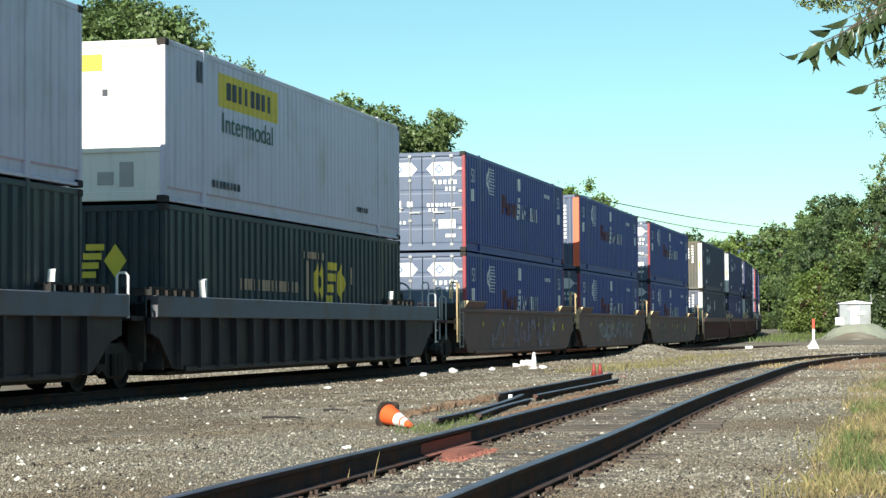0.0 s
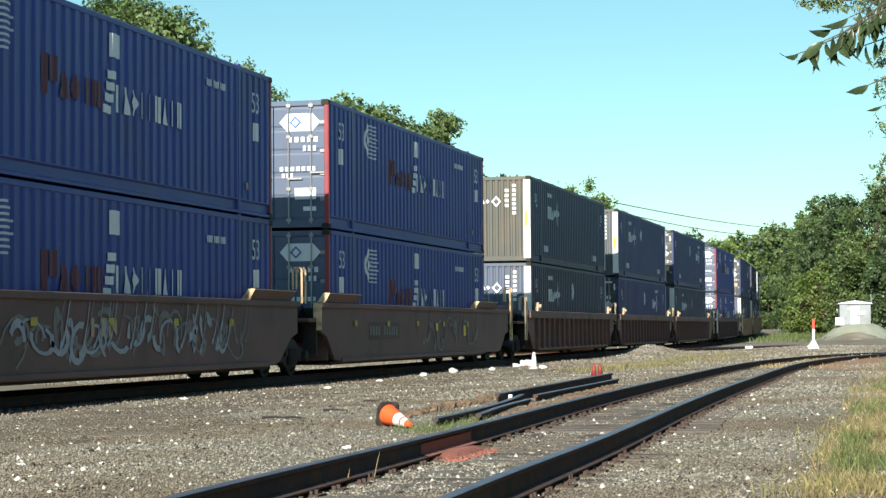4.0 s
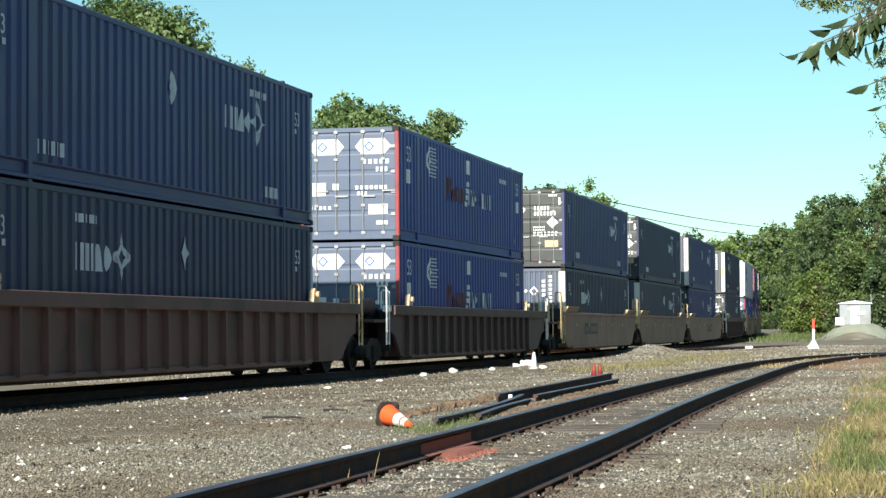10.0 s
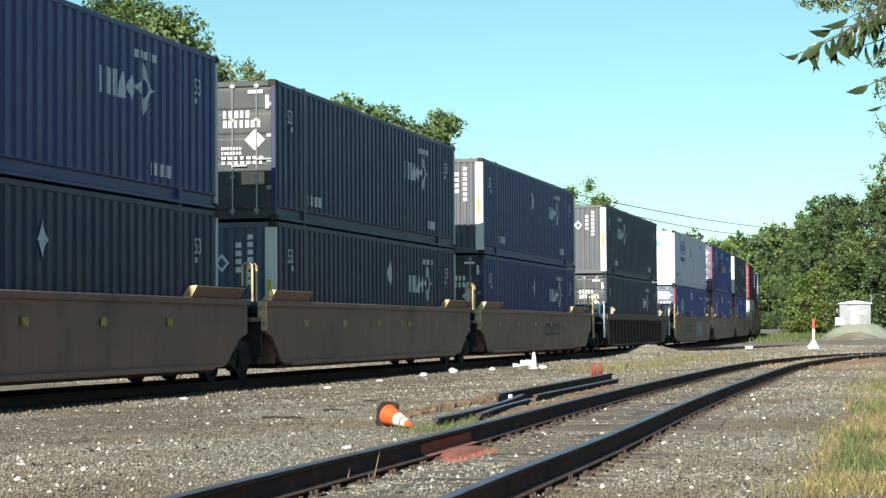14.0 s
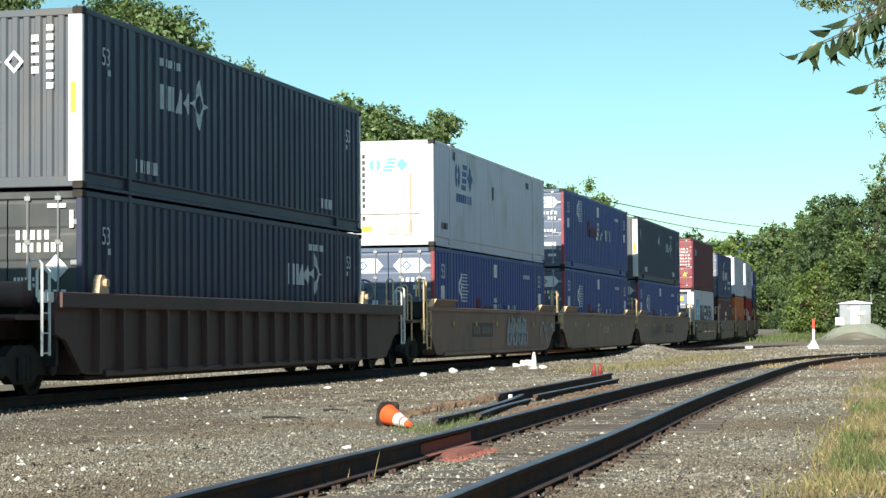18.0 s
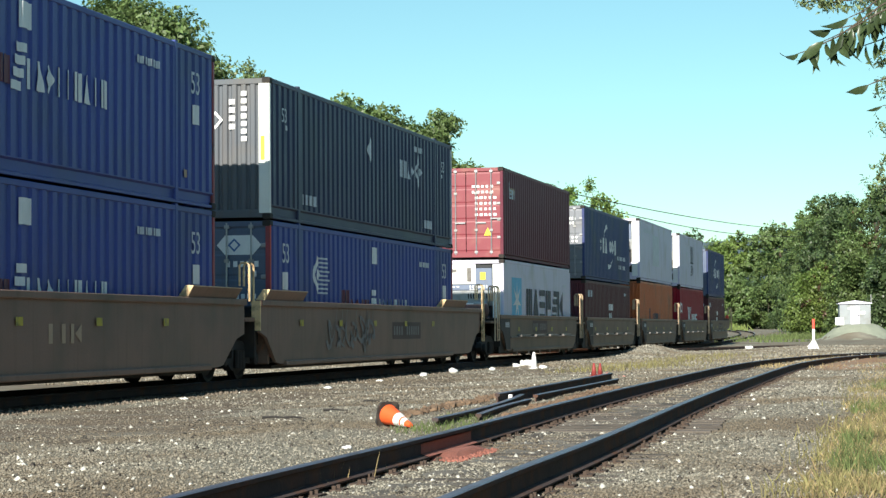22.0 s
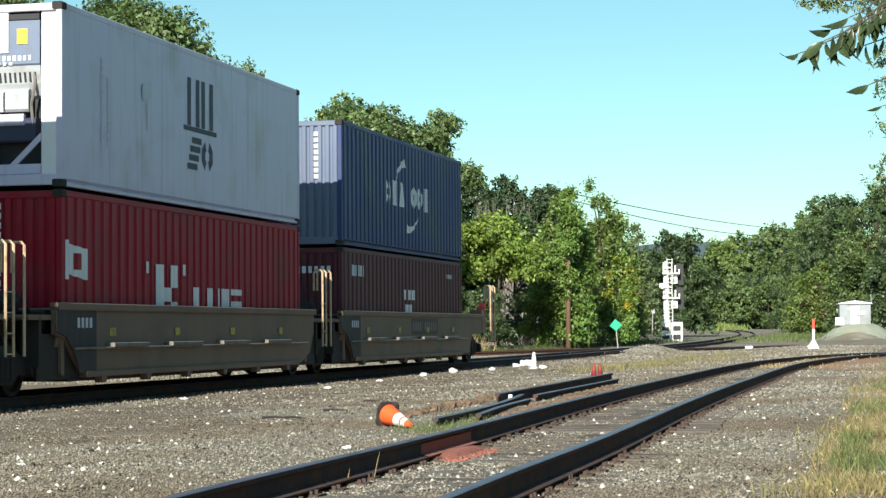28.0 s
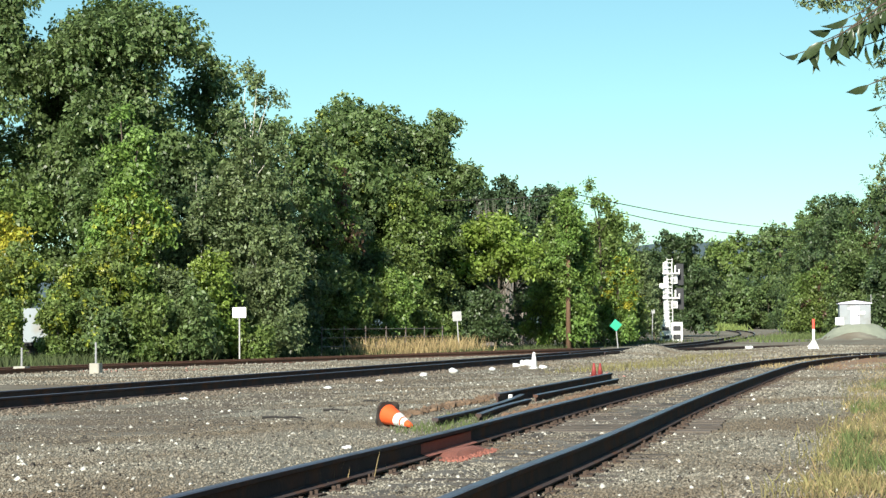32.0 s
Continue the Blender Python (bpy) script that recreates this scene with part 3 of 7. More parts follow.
def blocks(y, z, w, h, pattern):
    """A mark as a row of plain shapes: bars, wedges, diamonds, split rings, stripes."""
    out, n = [], len(pattern)
    p = w / n
    for k, c in enumerate(pattern):
        a, b = y + k * p + 0.07 * p, y + (k + 1) * p - 0.07 * p
        t, q, m = 0.26 * p, h * 0.2, (a + b) / 2
        if c == "i":
            out += [rect(m - t * 0.6, z, t * 1.2, h)]
        elif c == "u":
            out += [rect(a, z, t, h), rect(b - t, z, t, h)]
        elif c == "m":
            out += [rect(a, z, t * 0.9, h), rect(m - t * 0.45, z, t * 0.9, h), rect(b - t * 0.9, z, t * 0.9, h)]
        elif c == "a":
            out += [[(a, z), (b, z), (m + t * 0.4, z + h), (m - t * 0.4, z + h)]]
        elif c == "x":
            out += [[(a, z + h / 2), (m, z), (b, z + h / 2), (m, z + h)]]
        elif c == "o":
            out += [r_ for i_, r_ in enumerate(ring(m, z + h / 2, (b - a) / 2, h / 2, t, 8, math.pi / 8)) if i_ not in (1, 5)]
        elif c == "8":
            out += [rect(a + 0.12 * (b - a) * f, z + f * 0.27 * h, (b - a) * 0.82, q * 0.95) for f in range(4)]
        elif c == "k":
            out += [rect(a, z, t, h), [(a + t * 1.3, z + h * 0.5), (b, z), (b, z + h)]]
        elif c == "p":
            out += [rect(a, z, t, h), rect(a + t * 1.4, z + h * 0.35, b - a - t * 1.4, h * 0.65)]
        elif c == "e":
            out += [rect(a, z + f * h, b - a, q) for f in (0.0, 0.4, 0.8)]
    return out


def ring(cy, cz, ry, rz, wd, n=4, start=0.0):
    """A ring of n sides, as polygons."""
    out = []
    for k in range(n):
        a0, a1 = start + 2 * math.pi * k / n, start + 2 * math.pi * (k + 1) / n
        o = [(cy + ry * math.cos(a), cz + rz * math.sin(a)) for a in (a0, a1)]
        i = [(cy + (ry - wd) * math.cos(a), cz + (rz - wd * rz / ry) * math.sin(a)) for a in (a1, a0)]
        out.append(o + i)
    return out


def disc(cy, cz, ry, rz, n=16):
    return [(cy + ry * math.cos(2 * math.pi * k / n), cz + rz * math.sin(2 * math.pi * k / n)) for k in range(n)]


def flat_rows(polys, y):
    """Polygons of (x, z) laid on a front at y."""
    g = Geo()
    for poly in polys:
        g.add([(a, y, b) for a, b in poly], [tuple(range(len(poly)))])
    return g


def slot_rows(y):
    """A row of raked vent slots along a shroud."""
    g = Geo()
    for k in range(9):
        x = 0.02 + 0.085 * k
        g.add([(x, y, 1.82), (x + 0.04, y, 1.82), (x + 0.04, y + 0.035, 1.66), (x, y + 0.035, 1.66)], [(0, 1, 2, 3)])
    return g.v, g.f


MESH = {}


def cached(key, make):
    if key not in MESH:
        MESH[key] = make()
    return MESH[key]


WAVES = {"53": 44, "40": 34}


def container(s0, zb, length, wide, high, colour, label, side="corr", front="door", post=None, front_col=None, marks=(), end_marks=(), edge=None, rear_post=None):
    """One container, front end at s0 on the line at 16 s and its base zb over the rails.
    marks: (material, polygons on the near wall in (y, z)); end_marks: (material, polygons on the front in (x, z))."""
    big = length > 14
    half = wide / 2
    ob = thing("shipping_container", (0, 0, 0), label, "shipping container", "containers on the train")
    c = M[colour]
    fc = M[front_col or colour]
    rail_b = 0.3 if big else 0.16
    rail_t = 0.1
    inset = (length - L40) / 2
    key = (length, wide, high, colour, side)
    # corner posts, the posts at forty feet, rails
    pm = M[post] if post else c
    rp = M[rear_post] if rear_post else (pm if post else c)
    pw = 0.24 if post in ("white", "orange_post") else 0.1
    for sx in (-1, 1):
        for y0, y1, m_, w_ in ((0.0, 0.1, pm, pw), (length - 0.1, length, rp, 0.1)):
            def make(sx=sx, y0=y0, y1=y1, w_=w_):
                a, b = sorted((sx * half, sx * (half - w_)))
                return Geo().box(a, b, y0, y1, 0.12, high - 0.12, 0.012)
            part("corner_post", cached(("post", key, sx, y0, m_.name, w_), lambda: make().mesh("corner_post", m_)), None, ob, "white painted corner post" if post == "white" and y0 == 0 else "")
        a, b = sorted((sx * half, sx * (half - 0.08)))
        part("top_rail", cached(("top", key, sx), lambda: Geo().box(a, b, 0.1, length - 0.1, high - rail_t, high, 0.012).mesh("top_rail", c)), None, ob)
        part("bottom_rail", cached(("bot", key, sx), lambda: Geo().prism([(sx * (half - 0.1), 0.02), (sx * half, 0.02), (sx * half, 0.07), (sx * (half - 0.055), 0.09), (sx * (half - 0.055), rail_b - 0.05), (sx * half, rail_b - 0.02), (sx * half, rail_b), (sx * (half - 0.1), rail_b)], "y", 0.1, length - 0.1).mesh("bottom_rail", c)), None, ob)
        if big:
            for y in (inset, length - inset):
                a2, b2 = sorted((sx * (half + 0.006), sx * (half - 0.07)))
                part("lifting_post", cached(("lift", key, sx, y), lambda: Geo().box(a2, b2, y - 0.07, y + 0.07, 0.05, high + 0.03, 0.012).mesh("lifting_post", c)), None, ob)
        for y in (0.0, length):
            for z in (0.0, high):
                part("corner_casting", cached("casting", lambda: Geo().box(-0.085, 0.085, -0.09, 0.09, 0, 0.12, 0.02).mesh("corner_casting", M["black"])), None, ob,
                     at=(sx * (half - 0.075), y + (0.08 if y == 0 else -0.08), z if z == 0 else high - 0.114))
    # side walls
    if side == "corr":
        n = WAVES["53" if big else "40"]
        prof = corr_profile(0.1, length - 0.1, n, 0.036 if big else 0.026, half - 0.006)
    elif side == "rib":
        n = 56
        prof = corr_profile(0.1, length - 0.1, n, 0.012, half - 0.006)
    else:
        prof = [(half - 0.012, 0.1), (half - 0.012, length - 0.1)]
    for sx in (-1, 1):
        part("side_wall", cached(("side", key, sx), lambda: wall_from_profile(prof, rail_b, high - rail_t, 0.01, sx).mesh("side_wall", c)), None, ob)
    part("roof", cached(("roof", key), lambda: Geo().box(-half + 0.08, half - 0.08, 0.1, length - 0.1, high - 0.05, high - 0.02).mesh("roof", c)), None, ob)
    part("underframe", cached(("floor", key), lambda: Geo().box(-half + 0.08, half - 0.08, 0.1, length - 0.1, 0.1, 0.22).mesh("underframe", M["black"])), None, ob)
    # ends
    ends = [(front, 0.0, 1), ("plain", length, -1)]
    for kind, y, d in ends:
        ecol = fc if y == 0 else c
        ekey = ("end", kind, wide, high, ecol.name, d, length if y else 0)
        h0, h1 = 0.2, high - 0.12
        part("end_sill", cached(ekey + ("sill",), lambda: Geo().box(-half + 0.1, half - 0.1, *sorted((y + 0.01 * d, y + 0.1 * d)), 0.03, 0.2, 0.012).mesh("end_sill", ecol)), None, ob)
        part("end_header", cached(ekey + ("head",), lambda: Geo().box(-half + 0.1, half - 0.1, *sorted((y + 0.01 * d, y + 0.1 * d)), high - 0.13, high - 0.01, 0.012).mesh("end_header", ecol)), None, ob)
        if kind == "door":
            for sx in (-1, 1):
                lo, hi = sorted((sx * 0.012, sx * (half - 0.1)))

                def leaf():
                    # one pressed sheet with five raised bands
                    pts, p = [(y + 0.095 * d, h1), (y + 0.095 * d, h0), (y + 0.046 * d, h0)], (h1 - h0) / 5
                    for k in range(5):
                        z = h0 + p * k
                        pts += [(y + 0.046 * d, z + 0.06 * p), (y + 0.034 * d, z + 0.14 * p), (y + 0.034 * d, z + 0.84 * p), (y + 0.046 * d, z + 0.92 * p)]
                    pts.append((y + 0.046 * d, h1))
                    return Geo().prism(pts, "x", lo, hi).mesh("door", ecol)
                door = part("door", cached(ekey + (sx,), leaf), None, ob)
                for f in (0.3, 0.74):
                    xx = sx * (half - 0.1) * f

                    def bar():
                        g = Geo().tube([(0, 0, h0 - 0.08), (0, 0, h1 + 0.08)], 0.02, 6)
                        for z in (h0, h0 + 0.7, h1 - 0.7, h1):
                            g.box(-0.05, 0.05, -0.02, 0.03, z - 0.035, z + 0.035)
                        g.box(-0.02, 0.32, -0.03, -0.005, h0 + 0.82 + f * 0.3, h0 + 0.86 + f * 0.3)
                        return g.mesh("locking_bar", M["steel"])
                    part("locking_bar", cached(("bar", high, f), bar), None, door, at=(xx, y + 0.012 * d, 0))
                for z in (0.18, 0.4, 0.6, 0.85):
                    part("hinge", cached("hinge", lambda: Geo().box(-0.07, 0.07, -0.02, 0.02, -0.045, 0.045, 0.01).mesh("hinge", M["steel"])), None, door,
                         at=(sx * (half - 0.13), y + 0.03 * d, h0 + (h1 - h0) * z))
        elif kind == "reefer":
            part("machine_recess", Geo().box(-half + 0.1, half - 0.1, y + 0.32, y + 0.36, h0, h1), M["dark"], ob)
            for sx in (-1, 1):
                part("side_frame", Geo().box(*sorted((sx * 0.84, sx * (half - 0.1))), y + 0.06, y + 0.32, h0, h1, 0.02), M["paint_white"], ob)
            part("bottom_frame", Geo().box(-0.84, 0.84, y + 0.05, y + 0.2, h0, h0 + 0.17, 0.02), M["grey_white"], ob)
            u = part("cooling_unit", Geo().box(-0.82, 0.82, y + 0.06, y + 0.3, 1.92, h1 - 0.06, 0.03), M["unit_blue"], ob, "blue-grey refrigeration unit with white panels")
            dp = part("evaporator_door", Geo().box(-0.8, 0.3, y + 0.03, y + 0.06, 2.12, h1 - 0.02, 0.01), M["paint_white"], u)
            part("grille", Geo().box(0.02, 0.16, y + 0.02, y + 0.03, 2.2, 2.64), M["dull_steel"], dp)
            part("inspection_hatch", Geo().box(-0.5, -0.32, y + 0.02, y + 0.03, 2.5, 2.6), M["dull_steel"], dp)
            tagged(part("number_stencil", flat_rows(bars(0.1, 2.0, 0.62, 0.08, 7, 3) + bars(0.1, 1.93, 0.3, 0.05, 3, 4) + bars(-0.6, 2.02, 0.4, 0.04, 3, 5), y + 0.05), M["ink_white"], u), kind="stuff")
            part("roof_beam", Geo().box(0.3, 0.82, y + 0.04, y + 0.12, h1 - 0.14, h1 - 0.04, 0.01), M["dark"], u)
            sh = part("fan_shroud", Geo().prism([(y + 0.08, 1.92), (y + 0.31, 1.92), (y + 0.31, 1.42), (y + 0.24, 1.46), (y + 0.14, 1.64)], "x", -0.82, 0.82), M["machine"], u)
            tagged(part("vent_slots", Geo().add(*slot_rows(y + 0.1)), M["dark"], sh), kind="stuff")
            part("control_box", Geo().box(-0.25, 0.2, y + 0.05, y + 0.25, 1.2, 1.52, 0.03), M["paint_white"], u)
            part("receiver_box", Geo().box(0.22, 0.62, y + 0.08, y + 0.25, 1.2, 1.56, 0.04), M["machine"], u)
            part("cable_tray", Geo().box(-0.25, 0.56, y + 0.03, y + 0.12, 0.98, 1.16, 0.02), M["grey_white"], u)
            part("motor", Geo().lathe([(0.08, -0.2), (0.13, -0.16), (0.13, 0.16), (0.08, 0.2)], "x", (-0.52, y + 0.18, 1.28), 14), M["dull_steel"], u, smooth=True)
            part("lower_housing", Geo().box(-0.8, 0.74, y + 0.09, y + 0.3, 0.72, 1.1, 0.03), M["navy_dark"], u)
            part("compressor", Geo().lathe([(0.12, -0.3), (0.17, -0.24), (0.17, 0.24), (0.12, 0.3)], "x", (-0.35, y + 0.2, 0.54), 14), M["rubber"], u, smooth=True)
            part("pipe", Geo().tube([(0.7, y + 0.14, 1.9), (0.72, y + 0.1, 1.6), (0.66, y + 0.1, 1.3), (0.7, y + 0.12, 0.8)], 0.025, 6), M["dull_steel"], u)
            part("brace", Geo().prism([(0.3, h0 + 0.15), (0.42, h0 + 0.15), (0.84, 0.74), (0.84, 0.86)], "y", y + 0.06, y + 0.1), M["grey_white"], ob)
            part("warning_plate", Geo().box(0.44, 0.62, y + 0.045, y + 0.06, 2.26, 2.5), M["ink_yellow"], u)
        elif kind == "smooth":
            part("end_wall", cached(ekey + ("wall",), lambda: Geo().box(-half + 0.1, half - 0.1, y + 0.03, y + 0.07, 0.95, h1, 0.005).mesh("end_wall", ecol)), None, ob)
            fr = part("gooseneck_panel", cached(ekey + ("neck",), lambda: Geo().box(-half + 0.1, half - 0.1, y + 0.05, y + 0.1, h0, 0.95).mesh("gooseneck_panel", ecol)), None, ob)
            part("panel_ledge", cached(ekey + ("ledge",), lambda: Geo().box(-half + 0.1, half - 0.1, y + 0.0, y + 0.06, 0.88, 0.99, 0.02).mesh("panel_ledge", ecol)), None, fr)
            for x0, x1 in ((-half + 0.1, -half + 0.24), (half - 0.4, half - 0.1)):
                part("panel_upright", cached(ekey + ("up", x0), lambda: Geo().box(x0, x1, y + 0.02, y + 0.06, h0, 0.88, 0.01).mesh("panel_upright", ecol)), None, fr)
            for x0, x1, z0, z1, m_ in ((0.0, 0.3, 0.32, 0.55, "grey_metal"), (0.42, 0.68, 0.28, 0.72, "grey_metal"), (-0.75, -0.45, 0.42, 0.56, "ink_yellow")):
                part("panel_plate", cached(ekey + ("plate", x0), lambda: Geo().box(x0, x1, y + 0.03, y + 0.055, z0, z1, 0.005).mesh("panel_plate", M[m_])), None, fr)
        else:
            n = 12

            def sheet():
                pr = corr_profile(-half + 0.1, half - 0.1, n, 0.04, 0.05)
                g = wall_from_profile(pr, h0, h1, 0.01)
                g.v = [(b, y + d * (0.07 - a), z) for a, b, z in g.v]
                return g.mesh("end_wall", ecol)
            part("end_wall", cached(ekey + ("wall",), sheet), None, ob)
    # red edge strips on the door end
    if edge:
        part("edge_strip", cached(("edge", wide, high, edge), lambda: Geo().box(half + 0.001, half + 0.006, 0.0, 0.05, 0.1, high - 0.1).mesh("edge_strip", M[edge])), None, ob)
    # paint on the near wall and on the front end
    for i_, (m_, polys, nm) in enumerate(marks):
        tagged(part(nm, painted(polys, prof, 0.004 + 0.006 * min(i_, 3)), M[m_], ob), kind="stuff" if len(polys) > 1 else "")
    for i_, (m_, polys, nm) in enumerate(end_marks):
        off = {"door": 0.028, "plain": 0.012, "reefer": 0.03, "smooth": 0.024}[front] - 0.006 * min(i_, 4)
        g = Geo()
        for j_, poly in enumerate(polys):
            g.add([(x, off - 0.0014 * (j_ % 4), z) for x, z in poly], [tuple(range(len(poly)))])
        tagged(part(nm, g, M[m_], ob), kind="stuff" if len(polys) > 1 else "")
    MOVERS.append((ob, s0, length, zb))
    return ob


# --- paint schemes; y runs back from the front end, z up from the container's base ---
def diamond(cy, cz, r):
    return [(cy - r * 0.6, cz), (cy, cz - r), (cy + r * 0.6, cz), (cy, cz + r)]


def logo_ring(cy, cz, r):
    """A ring of four points round a square, standing on its corner."""
    out = ring(cy, cz, r * 0.62, r * 0.72, r * 0.26, 4)
    for a in range(4):
        b = a * math.pi / 2
        out.append([(cy + r * (math.cos(b) * 0.62 + math.cos(b + e) * f), cz + r * (math.sin(b) * 0.72 + math.sin(b + e) * f)) for e, f in ((0, 0.36), (2.2, 0.3), (-2.2, 0.3))])
    return out


def marks_dark(y_logo, z_logo=1.62, ink="ink_grey", y_dia=None, seed=0):
    back = y_logo > 8
    out = [(ink, blocks(y_logo, z_logo, 1.5, 0.44, "umax") + logo_ring(y_logo + 1.92, z_logo + 0.26, 0.44), "word_mark"),
           (ink, bars(y_logo + (1.5 if back else 0.0), 2.38, 1.0, 0.14, 5, seed), "number_stencil"),
           (ink, bars(2.25, 0.42, 1.0, 0.22, 6, seed + 1), "size_stencil"),
           (ink, bars(L53 - 3.4, 0.42, 1.0, 0.22, 6, seed + 2), "size_stencil"),
           (ink, [rect(1.0, 1.9, 0.12, 0.1), rect(L53 - 1.2, 1.9, 0.12, 0.1)], "size_mark")]
    if y_dia:
        out.append((ink, [diamond(y_dia, 2.05, 0.32)], "warning_diamond"))
    return out


def marks_blue(front53=True, seed=0, zl=1.25):
    z0 = zl + 0.5
    ball = [rect(3.3 + 0.06 * (k % 2), z0 + 0.095 * k, 0.75 + 0.12 * math.sin(math.pi * (k + 0.5) / 9), 0.04) for k in range(9)]
    out = [("ink_grey", ball, "stripe_emblem"), ("ink_white", [diamond(3.25, z0 + 0.42, 0.42)], "emblem_diamond"), ("blue", ring(3.27, z0 + 0.42, 0.15, 0.2, 0.05, 8), "emblem_ring"),
           ("ink_red", blocks(5.15, zl, 0.6, 0.62, "p") + blocks(5.75, zl, 1.75, 0.42, "axim"), "word_mark"), ("ink_white", blocks(7.45, zl - 0.06, 0.5, 0.72, "8") + blocks(7.95, zl, 3.15, 0.46, "iaxiiuaim"), "word_mark"),
           ("ink_white", [rect(7.8, 2.24, 0.4, 0.4)], "small_plate"), ("ink_grey", bars(12.3, 2.3, 1.1, 0.13, 6, seed), "number_stencil"),
           ("ink_tan", [rect(14.5, 0.5, 0.22, 0.14)], "small_plate")]
    out.append(("ink_white", [rect(y + 0.12, 1.5, 0.26, 0.36) for y in (0.75, L53 - 1.25)], "small_plate"))
    return out


def door_marks_blue():
    hexa = lambda x: [(x - 0.48, 2.4), (x - 0.3, 2.2), (x + 0.3, 2.2), (x + 0.48, 2.4), (x + 0.3, 2.6), (x - 0.3, 2.6)]
    out = [("ink_white", [hexa(-0.62), hexa(0.62)], "hexagon_plate")]
    out.append(("ink_blue", ring(-0.72, 2.4, 0.14, 0.14, 0.05, 4) + ring(0.52, 2.4, 0.14, 0.14, 0.05, 4), "emblem"))
    out.append(("ink_white", bars(0.35, 1.95, 0.75, 0.12, 5, 3) + bars(0.7, 1.75, 0.35, 0.12, 3, 4) + bars(0.15, 1.3, 0.9, 0.1, 7, 5) + bars(0.2, 1.15, 0.3, 0.1, 3, 6) + [rect(0.5, 0.66, 0.5, 0.26), rect(-1.05, 1.15, 0.42, 0.34), rect(-0.45, 1.3, 0.16, 0.16), rect(0.7, 0.4, 0.3, 0.1)] + bars(-1.05, 0.8, 0.6, 0.09, 5, 7), "stencil"))
    return out


def door_marks_dark():
    return [("ink_white", blocks(-1.02, 2.08, 0.62, 0.13, "umax") + ring(-0.3, 2.14, 0.13, 0.16, 0.05, 4), "word_mark"),
            ("ink_white", bars(0.15, 2.12, 0.62, 0.15, 5, 1) + bars(0.15, 1.92, 0.85, 0.15, 7, 2), "number_stencil"),
            ("ink_white", [[(0.62, 1.66), (0.84, 1.44), (1.06, 1.66), (0.84, 1.88)]], "diamond_plate"),
            ("ink_white", [r for k in range(4) for r in bars(0.12, 1.46 - 0.1 * k, 0.95 if k > 1 else 0.45, 0.06, 7, k)], "stencil"),
            ("cream", [rect(0.55, 0.74, 0.5, 0.26), rect(-1.05, 0.68, 0.2, 0.25)], "paper_plate"),
            ("ink_white", [rect(-1.1, 2.62, 0.32, 0.07), rect(0.7, 2.62, 0.32, 0.07), rect(-1.16, 2.3, 0.07, 0.26), rect(1.08, 2.3, 0.07, 0.28)], "reflective_strip"),
            ("ink_red", [rect(x, 0.24, 0.2, 0.06) for x in (-1.1, -0.6, 0.1, 0.6)], "reflective_strip")]


def front_marks_dark(seed=0):
    return [("ink_white", blocks(-0.75, 1.98, 0.65, 0.15, "umax") + ring(0.12, 2.05, 0.17, 0.19, 0.07, 4), "word_mark"),
            ("ink_white", [rect(0.42, 1.85 + 0.17 * k, 0.13, 0.11) for k in range(4)] + [rect(0.68, 1.6 + 0.155 * k, 0.12, 0.1) for k in range(7)], "number_stencil"),
            ("ink_yellow", [rect(-1.2, 1.2, 0.09, 0.5), rect(1.1, 1.2, 0.09, 0.5)], "yellow_strip")] + ([("cream", [[(-1.0, 1.22), (-0.4, 1.22), (-0.7, 1.56)]], "warning_plate")] if seed == 9 else [("ink_tan", [[(-1.0, 1.6), (-0.78, 1.38), (-0.56, 1.6), (-0.78, 1.82)]], "warning_plate")] if seed == 16 else [])


def front_marks_blue():
    return [("ink_white", [rect(-0.15, 2.0, 0.1, 0.5), rect(0.05, 2.0, 0.22, 0.08), rect(0.05, 2.2, 0.22, 0.08), rect(0.05, 2.42, 0.22, 0.08), rect(-0.1, 1.45, 0.34, 0.38)], "size_mark"),
            ("ink_white", [rect(0.7, 1.2 + 0.15 * k, 0.1, 0.1) for k in range(9)], "number_stencil")]


def word_on(ob, text, y, z, size, x, m_, wide=1.25):
    cu = bpy.data.curves.new("word", "FONT")
    cu.body, cu.size, cu.extrude = text, size, 0.002
    cu.materials.append(M[m_])
    w = new("word", cu)
    w.parent = ob
    w.matrix_basis = Matrix.Translation((x, y, z)) @ Euler((radians(90), 0, radians(90))).to_matrix().to_4x4() @ Matrix.Diagonal((wide, 1, 1, 1))
    return w


def size_figures(ob, m_, size):
    for y in (0.78, L53 - 1.28):
        word_on(ob, "53", y, 2.06, size, W53 / 2 + 0.004, m_, 0.85)
    return ob


DK = "dark navy corrugated container with faded mark"
BL = "blue corrugated container with white lettering"


def dark_box(s0, zb, col, ylogo, front, seed=0, ydia=None, wide=W53):
    if front == "door":
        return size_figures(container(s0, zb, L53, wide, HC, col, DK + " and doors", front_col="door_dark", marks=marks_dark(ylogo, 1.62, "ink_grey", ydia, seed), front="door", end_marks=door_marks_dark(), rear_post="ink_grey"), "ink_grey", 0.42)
    # the paler front_col carries the sun on this end as colour
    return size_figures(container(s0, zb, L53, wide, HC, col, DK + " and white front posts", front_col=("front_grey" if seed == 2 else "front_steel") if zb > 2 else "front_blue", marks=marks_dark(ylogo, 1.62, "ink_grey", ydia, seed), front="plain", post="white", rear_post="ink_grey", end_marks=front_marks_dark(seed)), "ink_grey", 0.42)


